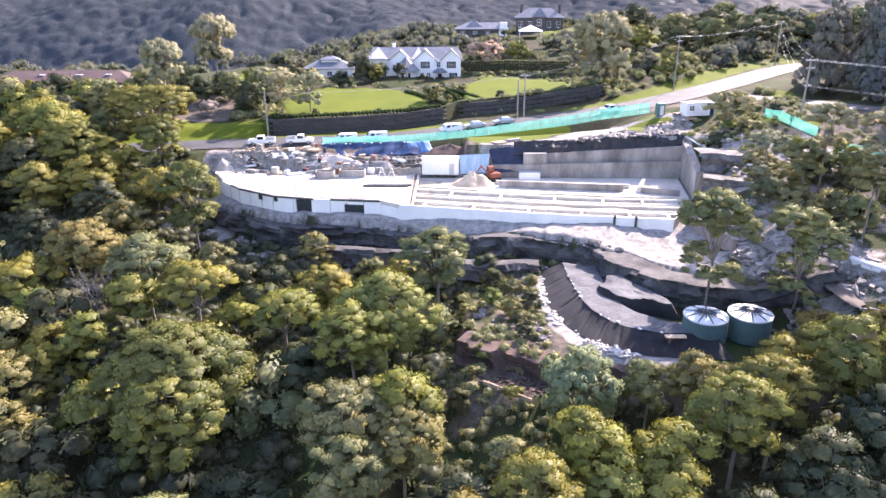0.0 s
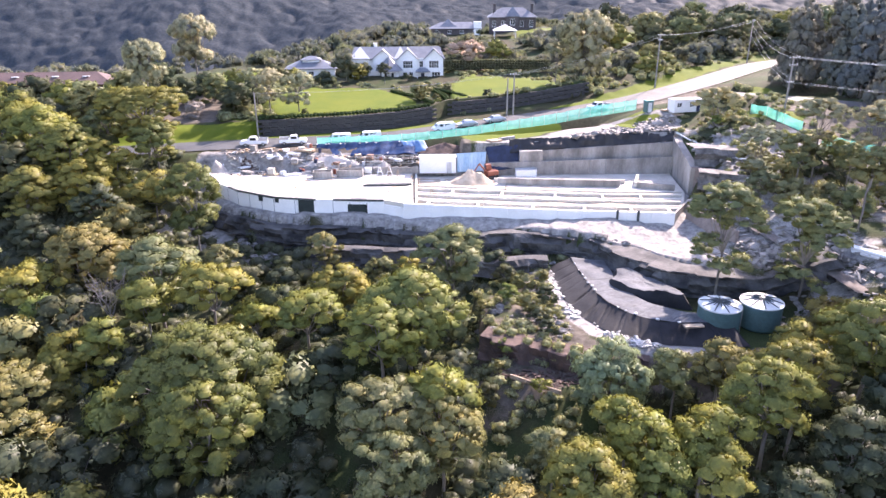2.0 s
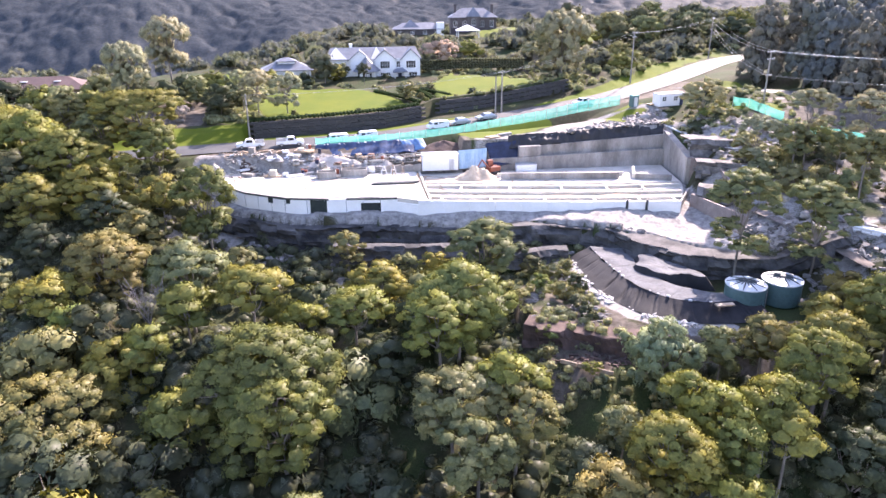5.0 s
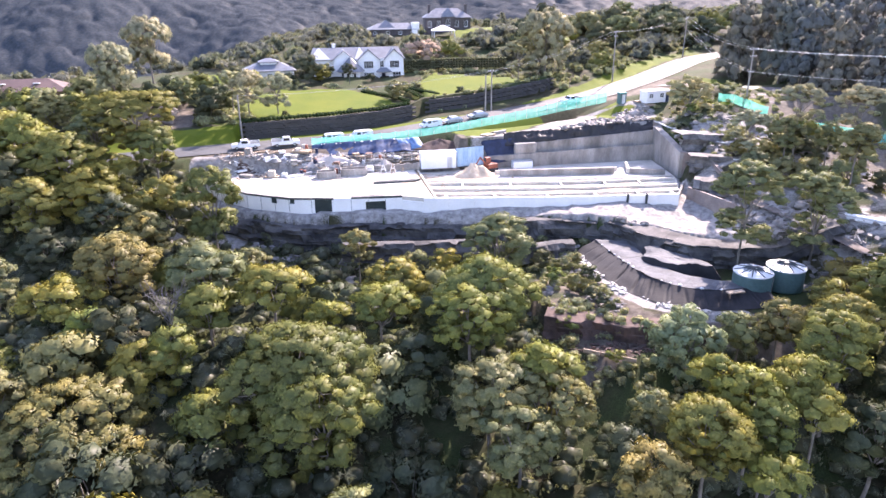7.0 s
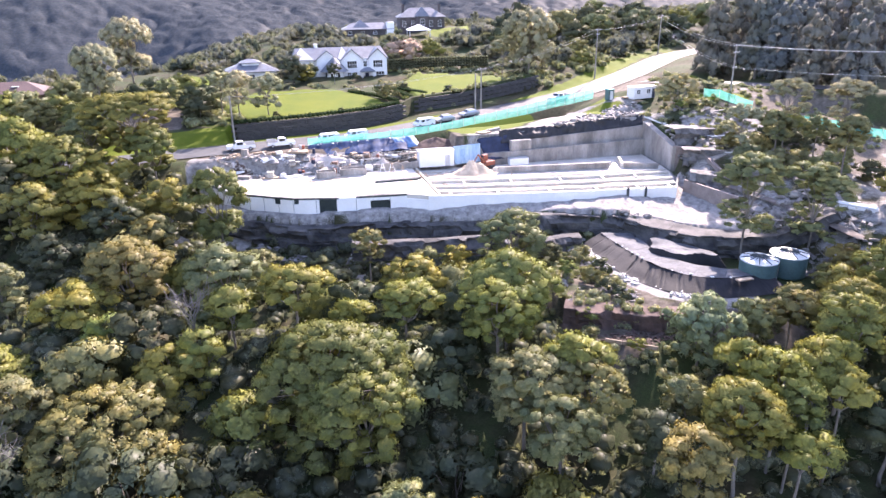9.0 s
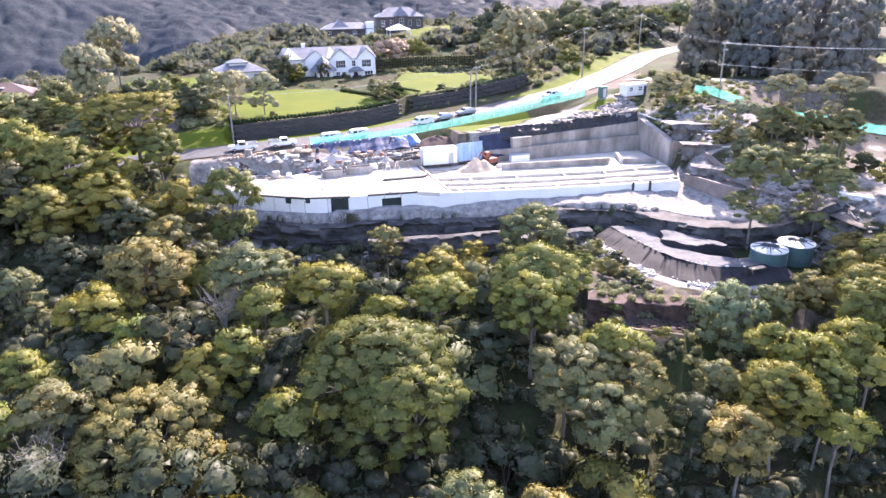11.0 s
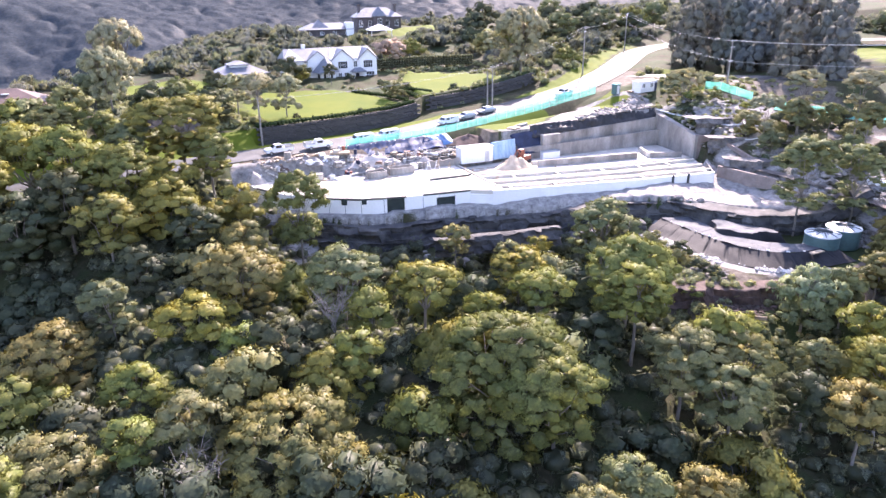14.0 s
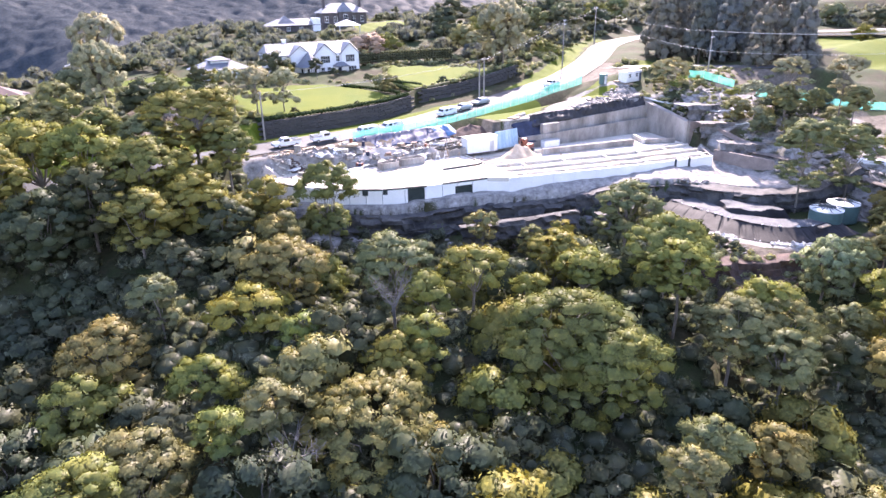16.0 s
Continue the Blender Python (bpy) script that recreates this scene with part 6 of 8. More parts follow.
rs = np.random.RandomState(9)
NW = 2000
wx, wy = rs.uniform(-240, 240, NW), rs.uniform(162, 440, NW)
wx, wy = np.concatenate([wx, rs.uniform(-190, -66, 130)]), np.concatenate([wy, rs.uniform(116, 160, 130)])
bad = line_dist(wx, wy, ROAD)[0] < 8.5
bad |= (wx > -36) & (wx < 38) & (wy < 199)
bad |= (wx > -64) & (wx < -34) & (wy < 202)
bad |= (wx > -116) & (wx < -66) & (wy < 174)
bad |= (wx > 76) & (wx < 150) & (wy < 182)
bad |= (np.abs(wx - 30) < 26) & (wy > 255) & (wy < 296)
for poly in VERGES:
    bad |= inside(wx, wy, poly)
for x, y in ((-74, 424), (-96, 415), (-58, 432), (-112, 440), (168, 190), (-60, 205)):
    bad |= (np.abs(wx - x) < 11) & (wy > y - 26) & (wy < y + 10)
bad |= (wx < -70) & (wy > 225)
wx, wy = wx[~bad], wy[~bad]
pick = rs.uniform(0, 1, len(wx))
woods("garden_woods", wx[pick < 0.4], wy[pick < 0.4], "dull green trees and shrubs among the houses beyond the road", 1, "garden", (1.8, 5.0), (2.0, 6.0), 8)
woods("garden_woods", wx[(pick >= 0.4) & (pick < 0.75)], wy[(pick >= 0.4) & (pick < 0.75)], "grey-green gum trees among the houses beyond the road", 2, "garden", (2.0, 5.2), (2.6, 7.5), 8)
woods("garden_woods", wx[pick >= 0.75], wy[pick >= 0.75], "dark green trees among the houses beyond the road", 3, "dark", (1.6, 4.4), (2.0, 6.0), 8)

# far woods on the hills: one canopy of domed crowns that follows the ground
NA, ND = 430, 330
ang = np.radians(np.linspace(-46, 44, NA))
k = np.linspace(0, 1, ND)
start = np.interp(np.degrees(ang), [-46, -22, 12, 44], [226, 232, 432, 440])
fy = start[:, None] * (2300 / start[:, None]) ** k[None]
fx = np.tan(ang)[:, None] * (fy + 60)
rs = np.random.RandomState(5)
jx, jy, jh = rs.uniform(0, 1, (64, 64)), rs.uniform(0, 1, (64, 64)), rs.uniform(0.5, 1.0, (64, 64))


def domes(x, y, cell):
    """Height of crowns of about one to a cell, from 0 to 1."""
    cx, cy = np.floor(x / cell).astype(int), np.floor(y / cell).astype(int)
    best = np.zeros(x.shape)
    for a in (-1, 0, 1):
        for b in (-1, 0, 1):
            p, q = (cx + a) % 64, (cy + b) % 64
            d = np.hypot((cx + a + jx[p, q]) * cell - x, (cy + b + jy[p, q]) * cell - y) / cell
            best = np.maximum(best, jh[p, q] * np.sqrt(np.clip(1 - (d / 0.85) ** 2, 0, 1)))
    return best


fz = height(fx, fy) + 1.0 - 6 * step(0.04, 0.0, k)[None]
for near, far, cell in ((0, 420, 6.5), (420, 640, 9.0), (640, 1000, 15.0), (1000, 9000, 26.0)):
    fz = fz + np.where((fy >= near) & (fy < far), cell * (0.42 * domes(fx, fy, cell) + 0.16 * domes(fx + 31, fy + 7, cell * 0.45)), 0)
tagged(new("far_woods", mesh_np("far_woods", np.stack([fx, fy, fz], -1).reshape(-1, 3), grid_faces(NA, ND)[:, ::-1], LEAF["far"], True)), "eucalypt woods on the far valley side, haze blue put into their colour", "woods", kind="stuff")


# ---- power poles ----
def pole(x, y, base, top, arms, lean=0.0, turn=0.0):
    t = thing("power_pole", "grey timber power pole with crossarms", "power pole", pose(x, y, base, 0, lean, turn), "power poles")
    h = top - base
    bm = bmesh.new()
    tube(bm, (0, 0, -1), (0, 0, h), 0.19, 0.13, 10)
    part("post", bm, GREYWOOD, t)
    for k, (z, w) in enumerate(arms):
        part("crossarm", boxes((-w / 2, -0.25, h - z - 0.08, w / 2, -0.12, h - z + 0.08)), GREYWOOD, t)
        for s in (-0.46, -0.18, 0.18, 0.46):
            bm = bmesh.new()
            tube(bm, (s * w, -0.18, h - z + 0.08), (s * w, -0.18, h - z + 0.3), 0.06, 0.04)
            part("insulator", bm, WHITE, t)
    return t


def cable(p, q, sag):
    cu = bpy.data.curves.new("power_line", "CURVE")
    cu.dimensions = "3D"
    cu.bevel_depth = 0.015
    sp = cu.splines.new("POLY")
    sp.points.add(16)
    for i in range(17):
        k = i / 16
        c = Vector(p).lerp(Vector(q), k)
        sp.points[i].co = (c.x, c.y, c.z - sag * 4 * k * (1 - k), 1)
    cu.materials.append(WIRE)
    tagged(new("power_line", cu), "thin sagging overhead power line", "power line", "overhead wires")


pole(63.9, 119.1, ground_z(63.9, 119.1), 19.6, ((0.25, 2.6), (1.6, 2.0), (4.6, 1.6)), 0, 20)
pole(16.0, 143.4, 4.9, 13.4, (), 0, 0)
pole(17.4, 143.6, 5.0, 14.6, ((0.4, 2.0),), 0, 10)
pole(55.0, 161.5, 8.4, 21.2, ((0.3, 2.2), (1.4, 1.6)), 0, 30)
pole(-36.5, 137.4, 2.6, 12.0, (), 0, 0)
pole(92.0, 190.5, 11.0, 23.2, ((0.3, 2.2),), 0, 40)
for dz, o in ((-0.1, -1.1), (-0.1, -0.4), (-0.1, 0.5), (-0.1, 1.2), (-4.5, -0.7), (-4.5, 0.7)):
    a = (63.9 + o, 118.9 + 0.3 * o, 19.6 + dz)
    cable(a, (104 + o, 84 + o, 20.0 + dz), 1.0)
    if abs(o) > 0.6:
        cable(a, (92 + o * 0.8, 190.5, 23.0 + dz * 0.6), 1.4)
for o in (-0.9, 0.9):
    cable((17.4 + o, 143.6, 14.3), (55 + o, 161.5, 20.9), 0.9)
    cable((17.4 + o, 143.6, 14.3), (-36.5 + o, 137.4, 11.8), 1.0)
    cable((55 + o, 161.5, 20.9), (92 + o, 190.5, 22.9), 0.8)


# ---- shade-cloth fence ----
def fence(line, h, label, every=2.6):
    f = thing("fence", label, "fence")
    p = resample(line, every)
    for q in p:
        bm = bmesh.new()
        tube(bm, (q[0], q[1], q[2] - 0.3), (q[0], q[1], q[2] + h + 0.1), 0.035, n=5)
        part("post", bm, STEEL, f)
    for s, e in zip(p, p[1:]):
        u, v = np.meshgrid(np.linspace(0, 1, 9), np.linspace(0, 1, 6), indexing="ij")
        n = np.array([-(e - s)[1], (e - s)[0], 0]) / np.linalg.norm((e - s)[:2])
        c = s * (1 - u)[..., None] + e * u[..., None]
        c[..., 2] += 0.05 + v * (h - 0.1) - 0.12 * np.sin(u * math.pi) * v
        c += n * (0.1 * np.sin(u * math.pi) * np.sin(v * math.pi) * math.sin(s[0] * 1.7))[..., None]
        k = Vector(s) - Vector(n) * 0.08
        bm = bmesh.new()
        tube(bm, (k.x, k.y, k.z + 0.02), (e[0] - n[0] * 0.08, e[1] - n[1] * 0.08, e[2] + 0.02), 0.11, n=6)
        part("bottom_rail", bm, RIBDARK, f)
        part("cloth_panel", mesh_np("cloth_panel", c.reshape(-1, 3), grid_faces(9, 6), CLOTH, True), None, f)
    return f


fence([(-23, 125.9, 2.5), (-8, 126.6, 2.7), (4, 128.8, 3.2), (24, 133.7, 5.0), (33, 136.8, 6.0), (43, 139, 6.9)], 2.5, "aqua-green shade-cloth site fence on steel posts along the road")
def on_ground(*pts):
    return [(x, y, ground_z(x, y)) for x, y in pts]


fence(on_ground((57.4, 119.0), (58.6, 116.6), (61, 112.2), (62.6, 110.4)), 1.9, "aqua-green shade-cloth fence beside the side road")
fence(on_ground((63.0, 105.0), (65.5, 103.0), (72.3, 98.1), (80, 93.6), (90, 88)), 1.9, "aqua-green shade-cloth fence behind the trees")


# ---- vehicles ----
def vehicle(kind, x, y, z, turn, paint=CARWHITE, label=""):
    """A parked car: body, glasshouse, windows and four wheels; nose to +x."""
    c = thing({"van": "van", "ute": "pickup_truck", "car": "car"}[kind], label, {"van": "van", "ute": "pickup", "car": "car"}[kind], pose(x, y, z, 0, 0, turn), "vehicles along the road")
    L, W = {"van": (4.9, 1.9), "ute": (5.2, 1.85), "car": (4.5, 1.8)}[kind]

    def shell(prof, half, inset):
        bm = bmesh.new()
        ls = [[bm.verts.new((px, s * (half - inset * (pz > 1.0)), pz)) for px, pz in prof] for s in (-1, 1)]
        n = len(prof)
        bm.faces.new(ls[0]), bm.faces.new(ls[1][::-1])
        for i in range(n):
            j = (i + 1) % n
            bm.faces.new((ls[0][j], ls[0][i], ls[1][i], ls[1][j]))
        bmesh.ops.recalc_face_normals(bm, faces=bm.faces[:])
        bmesh.ops.bevel(bm, geom=bm.edges[:], offset=0.06, segments=2, affect="EDGES")
        return bm
    prof = {"van": [(-2.4, 0.35), (2.4, 0.35), (2.45, 0.8), (2.1, 1.05), (1.35, 1.85), (1.0, 1.98), (-2.35, 1.98), (-2.45, 1.7)],
            "ute": [(-2.6, 0.45), (2.55, 0.4), (2.6, 0.85), (2.4, 1.05), (1.3, 1.12), (0.75, 1.72), (-0.45, 1.74), (-0.7, 1.1), (-2.6, 1.05)],
            "car": [(-2.2, 0.35), (2.2, 0.32), (2.25, 0.7), (1.1, 0.95), (0.45, 1.42), (-1.1, 1.45), (-1.9, 1.0), (-2.25, 0.9)]}[kind]
    part("body", shell(prof, W / 2, 0.12), paint, c, smooth=False)
    gl = {"van": (0.3, 1.25, 1.2, 1.72), "ute": (-0.4, 0.85, 1.12, 1.6), "car": (-1.3, 0.6, 0.98, 1.34)}[kind]
    for s in (-1, 1):
        part("side_window", boxes((gl[0], s * (W / 2 - 0.125) - 0.02, gl[2], gl[1] - 0.15, s * (W / 2 - 0.125) + 0.02, gl[3])), GLASS, c)
    if kind == "van":
        for s in (-1, 1):
            part("side_window", boxes((-1.7, s * (W / 2 - 0.125) - 0.02, 1.25, -0.1, s * (W / 2 - 0.125) + 0.02, 1.7)), GLASS, c)
    bm = bmesh.new()
    fx = {"van": (1.74, 1.46), "ute": (1.04, 1.42), "car": (0.80, 1.2)}[kind]
    box(bm, -0.32, -W / 2 + 0.22, -0.02, 0.32, W / 2 - 0.22, 0.02, pose(fx[0], 0, fx[1], 0, 47 if kind != "car" else 36, 0))
    part("windscreen", bm, GLASS, c)
    for sx in (-0.32, 0.31):
        for s in (-1, 1):
            bm = bmesh.new()
            bmesh.ops.create_cone(bm, cap_ends=True, segments=16, radius1=0.33, radius2=0.33, depth=0.22, matrix=pose(sx * L, s * (W / 2 - 0.1), 0.33, 90))
            w = part("wheel", bm, RUBBER, c)
            bm = bmesh.new()
            bmesh.ops.create_cone(bm, cap_ends=True, segments=12, radius1=0.19, radius2=0.19, depth=0.24, matrix=pose(sx * L, s * (W / 2 - 0.1), 0.33, 90))
            part("rim", bm, STEEL, w)
    for s in (-0.65, 0.65):
        part("headlight", boxes((L / 2 - 0.12, s - 0.16, 0.66, L / 2 + 0.0, s + 0.16, 0.82)), TANKTOP, c)
        part("tail_light", boxes((-L / 2 + 0.0, s - 0.1, 0.7, -L / 2 + 0.08, s + 0.1, 0.95)), RED, c)
    if kind == "ute":
        part("tray", boxes((-2.55, -W / 2 + 0.02, 1.06, -0.8, -W / 2 + 0.1, 1.4), (-2.55, W / 2 - 0.1, 1.06, -0.8, W / 2 - 0.02, 1.4), (-2.58, -W / 2 + 0.02, 1.06, -2.5, W / 2 - 0.02, 1.4)), STEEL, c)
    return c


for kind, x, y, turn, paint, label in (("ute", -35.2, 127.6, 186, CARWHITE, "white utility truck parked beside the site"), ("ute", -27.8, 127.9, 5, CARWHITE, "white utility truck with steel tray by the road"),
                                       ("van", -19.0, 128.6, 187, CARWHITE, "white van parked behind the shade-cloth fence"), ("van", -13.2, 129.8, 188, CARWHITE, "white panel van parked on the road"),
                                       ("van", 1.6, 133.6, 194, CARWHITE, "white van driving side by the fence"), ("car", 12.6, 137.4, 195, CARSILVER, "silver car parked along the road"),
                                       ("ute", 35.4, 141.2, 202, CARWHITE, "white utility truck on the rising road"), ("car", 6.5, 135.2, 194, CARSILVER, "grey car behind the green fence")):
    d, zr = line_dist(np.array([x]), np.array([y]), ROAD)
    c = vehicle(kind, x, y, float(zr[0]) + 0.06, turn, paint, label)
    if kind == "van":
        c.matrix_world = c.matrix_world @ Matrix.Diagonal((0.92, 1, 0.84, 1))

# ---- site clutter ----
cab = thing("site_cabin", "white rectangular site cabin on the slab", "cabin", pose(-0.4, 116.2, -0.05, 0, 0, -3))
part("body", boxes((-3.3, 0, 0.05, 3.3, 2.5, 2.9), bevel=0.05), WHITE, cab)
for k in range(12):
    part("rib", boxes((-3.2 + k * 0.55, -0.035, 0.2, -3.1 + k * 0.55, -0.002, 2.8)), WHITE, cab)
part("roof", boxes((-3.4, -0.1, 2.9, 3.4, 2.6, 3.0)), PALEROOF, cab)
part("door", boxes((1.6, -0.06, 0.1, 2.5, -0.036, 2.1)), PALEROOF, cab)
sheet("tarpaulin", [(3.1, 116.2, 0.1), (8.2, 116.4, 0.2), (8.5, 117.6, 3.5), (3.1, 117.4, 3.3)], 24, 12, 0.12, 31, PALEBLUE, "light blue tarpaulin hung beside the white cabin", "tarpaulin")
cab = thing("site_box", "small white storage box at the foot of the pit wall", "box", pose(15.6, 115.2, -0.75, 0, 0, -2))
part("body", boxes((-1.9, 0, 0, 1.9, 1.3, 1.3), bevel=0.04), WHITE, cab)
part("lid", boxes((-1.95, -0.05, 1.3, 1.95, 1.35, 1.38)), PALEROOF, cab)
shed = thing("site_office", "white portable site office beside the road junction", "cabin", pose(49.3, 127.8, 8.15, 0, 0, 12))
part("body", boxes((-2.9, 0, 0.2, 2.9, 2.4, 2.6), bevel=0.05), WHITE, shed)
part("roof", boxes((-3.0, -0.1, 2.6, 3.0, 2.5, 2.72)), PALEROOF, shed)
for x in (-1.9, 0.9):
    window(shed, x, -0.01, 1.2, 1.1, 1.0)
part("door", boxes((2.0, -0.04, 0.25, 2.8, -0.01, 2.2)), NAVY, shed)
for x in (-2.4, 2.4):
    part("block", boxes((x - 0.3, 0.3, -1.2, x + 0.3, 2.1, 0.2)), CONC_OLD, shed)
tt = thing("portable_toilet", "teal portable toilet at the end of the green fence", "toilet", pose(42.6, 131.0, ground_z(42.6, 131.0), 0, 0, 12))
part("body", boxes((-0.75, -0.65, 0, 0.75, 0.65, 2.2), bevel=0.05), TANK, tt)
part("roof", boxes((-0.8, -0.7, 2.2, 0.8, 0.7, 2.4), bevel=0.05), CLOTH_SOLID, tt)
part("door", boxes((-0.4, -0.68, 0.1, 0.4, -0.655, 1.95)), TANKTOP, tt)


def heap(name, x, y, z, rx, ry, h, material, label, seed, cat="heap"):
    a, r = np.meshgrid(np.linspace(0, 2 * math.pi, 40), np.linspace(0, 1, 14), indexing="ij")
    hx, hy = x + rx * r * np.cos(a), y + ry * r * np.sin(a)
    hz = z + h * (1 - r) ** 1.1 * (1 + 0.2 * waves(hx, hy, 1.4, seed)) + 0.1 * h * waves(hx, hy, 4.0, seed + 1) * (1 - r) - 0.15 * r
    return tagged(new(name, mesh_np(name, np.stack([hx, hy, hz], -1).reshape(-1, 3), grid_faces(40, 14), material, True)), label, cat)


heap("sand_mound", 5.4, 112.4, -0.75, 4.3, 2.6, 2.5, SAND, "conical mound of yellow sand on the slab", 3)
heap("stone_mound", 43.2, 124.6, 6.3, 3.2, 2.2, 1.9, STONE, "grey heap of broken rock above the pit", 5)
heap("soil_mound", -35.6, 122.4, 0.2, 4.4, 1.7, 1.9, REDSOIL, "dark heap of spoil beside parked trucks", 7)
heap("stone_mound", -41.0, 121.0, 0.0, 2.3, 1.8, 2.2, DUST, "pale heap of broken stone at the slab's end", 9)
heap("soil_mound", 1.5, 123.6, 2.6, 6.0, 2.2, 1.4, REDSOIL, "reddish heap of excavated spoil", 11)
heap("soil_mound", -20.0, 120.6, 1.0, 7.5, 2.0, 1.6, DUST, "grey heap of excavated spoil", 13)

for k, (x, y, n, L) in enumerate(((-17.5, 121.5, 5, 6.0), (-11.0, 121.3, 6, 6.6), (-4.2, 121.2, 5, 5.6), (-13.8, 120.5, 4, 5.0), (-7.2, 120.3, 5, 6.0))):
    g = max(ground_z(x, y), -0.06)
    bundle = thing("steel_bundle", "bundle of dark rusty steel bars lying in the yard", "steel", pose(x, y, g, 0, 0, 3 + 4 * (k % 3)), "steel bundles")
    for i in range(n):
        bm = bmesh.new()
        tube(bm, (-L / 2 + 0.1 * (i % 3), 0.3 * i - 0.15 * n, 0.14), (L / 2 - 0.15 * (i % 2), 0.3 * i - 0.15 * n + 0.05, 0.14), 0.14, n=6)
        part("bar", bm, (RIBDARK, REDSOIL)[(i + k) % 2], bundle)
    for o in (-0.3, 0.3):
        part("bearer", boxes((o * L - 0.08, -0.17 * n - 0.1, -0.12, o * L + 0.08, 0.17 * n, 0.03)), TIMBER, bundle)

ex = thing("excavator", "small rust-red excavator beside the sand heap", "excavator", pose(9.0, 114.8, -0.75, 0, 0, 200))
for s in (-0.8, 0.8):
    part("track", boxes((-1.3, s - 0.22, 0, 1.3, s + 0.22, 0.6), bevel=0.15), RUBBER, ex)
part("body", boxes((-1.3, -0.85, 0.65, 0.9, 0.85, 1.5), bevel=0.1), RED, ex)
cabp = part("cab", boxes((-0.2, -0.85, 1.5, 0.9, 0.05, 2.6), bevel=0.08), RED, ex)
part("window", boxes((-0.1, -0.87, 1.75, 0.8, -0.86, 2.5), (0.9, -0.75, 1.75, 0.92, -0.05, 2.5)), GLASS, cabp)
bm = bmesh.new()
tube(bm, (0.9, 0.3, 1.3), (2.4, 0.3, 3.0), 0.17, 0.14)
part("boom", bm, RED, ex)
bm = bmesh.new()
tube(bm, (2.4, 0.3, 3.0), (3.5, 0.3, 1.5), 0.13, 0.1)
part("arm", bm, RED, ex)
part("bucket", boxes((3.2, -0.1, 0.9, 3.8, 0.7, 1.5), bevel=0.1), RIBDARK, ex)

rnd = random.Random(23)


def stack(x, y, z, turn, n, L, w, h, material, name, label, cat):
    """A bundle of boards, pipes or sheets lying in courses."""
    t = thing(name, label, cat, pose(x, y, z, 0, 0, turn), "materials on the slab")
    for k in range(n):
        r, c = divmod(k, 4)
        o = rnd.uniform(-0.15, 0.15)
        part("piece", boxes((-L / 2 + o, (c - 2) * w, r * h, L / 2 + o, (c - 2) * w + w * 0.9, r * h + h * 0.9)), material, t)
    return t


MATS = [(TIMBER, "timber_stack", "stack of sawn timber on the building slab", "timber"), (PALLET, "formwork_stack", "stack of grey formwork panels on the building slab", "formwork"),
        (WHITE, "panel_stack", "stack of pale wrapped panels on the building slab", "panels"), (STEEL, "steel_stack", "bundle of steel bars on the building slab", "steel")]
for x, y, z in ((-36, 121.2, 0), (-33, 120.2, 0), (-30.5, 121.4, 0.6), (-28.5, 119.4, 0), (-25.8, 120.8, 0.4), (-24.5, 118.2, 0.0), (-35, 118.5, -0.06), (-29, 123.6, 1.8), (-25, 123.4, 1.9), (-21, 118.0, 0.0),
                (-16.8, 117.9, 0), (-14.2, 117.6, 0), (-11.8, 118.3, 0), (-9.0, 117.9, 0), (-32, 124.6, 2.1), (-38, 119.8, -0.06), (-12, 120.4, 1.2), (-8, 120.6, 1.3), (-30.5, 117.6, -0.06), (-26.5, 116.8, -0.06),
                (-6.4, 118.4, 0.2), (-18.5, 122, 1.6), (-14, 121.8, 1.7), (46, 129.5, 7.3), (47.5, 127.6, 7.3), (10.5, 121.5, 4.4), (13, 123, 4.6)):
    m, nm, lb, ct = rnd.choice(MATS)
    g = max(ground_z(x, y), -0.06 if y < 119 else -1)
    stack(x, y, g, rnd.uniform(-40, 40), rnd.choice([6, 8, 10, 12]), rnd.uniform(1.8, 3.8), rnd.uniform(0.25, 0.5), rnd.uniform(0.12, 0.22), m, nm, lb, ct)
tray = thing("concrete_trough", "long pale concrete trough at the slab's back edge", "trough", pose(-16.2, 115.6, -0.05, 0, 0, -1))
part("side", boxes((-2.2, -0.9, 0, 2.4, -0.75, 1.25)), CONC_OLD, tray)
part("side", boxes((-2.2, 0.75, 0, 2.4, 0.9, 1.25)), CONC_OLD, tray)
part("end", boxes((-2.2, -0.75, 0, -2.05, 0.75, 1.25)), CONC_OLD, tray)
part("end", boxes((2.25, -0.75, 0, 2.4, 0.75, 1.25)), CONC_OLD, tray)
tray["group"] = "troughs at the slab's back"
copy_thing(tray, pose(-21.0, 115.0, -0.05, 0, 0, 2) @ Matrix.Diagonal((0.72, 1, 0.95, 1)))
skip = thing("skip_bin", "maroon steel skip bin standing beside the parked trucks", "skip", pose(-34.6, 126.2, 1.5, 0, 0, 4))
bm = bmesh.new()
box(bm, -1.3, -0.8, 0, 1.3, 0.8, 1.4, None, 0.04)
for v in bm.verts:
    v.co.x *= 0.8 + 0.2 * v.co.z / 1.4
part("body", bm, RED, skip, "maroon steel body with sloping ends")
part("rim", boxes((-1.36, -0.86, 1.4, 1.36, -0.74, 1.5), (-1.36, 0.74, 1.4, 1.36, 0.86, 1.5), (-1.36, -0.74, 1.4, -1.24, 0.74, 1.5), (1.24, -0.74, 1.4, 1.36, 0.74, 1.5)), STEEL, skip)
for x in (-0.9, 0, 0.9):
    part("rib", boxes((x - 0.05, -0.87, 0.1, x + 0.05, -0.805, 1.38)), RED, skip)
crate = thing("white_crate", "large white wrapped crate on the building yard", "crate", pose(-27.0, 122.4, 0.9, 0, 0, -6))
part("body", boxes((-1.25, -0.7, 0.12, 1.25, 0.7, 1.9), bevel=0.06), WHITE, crate)
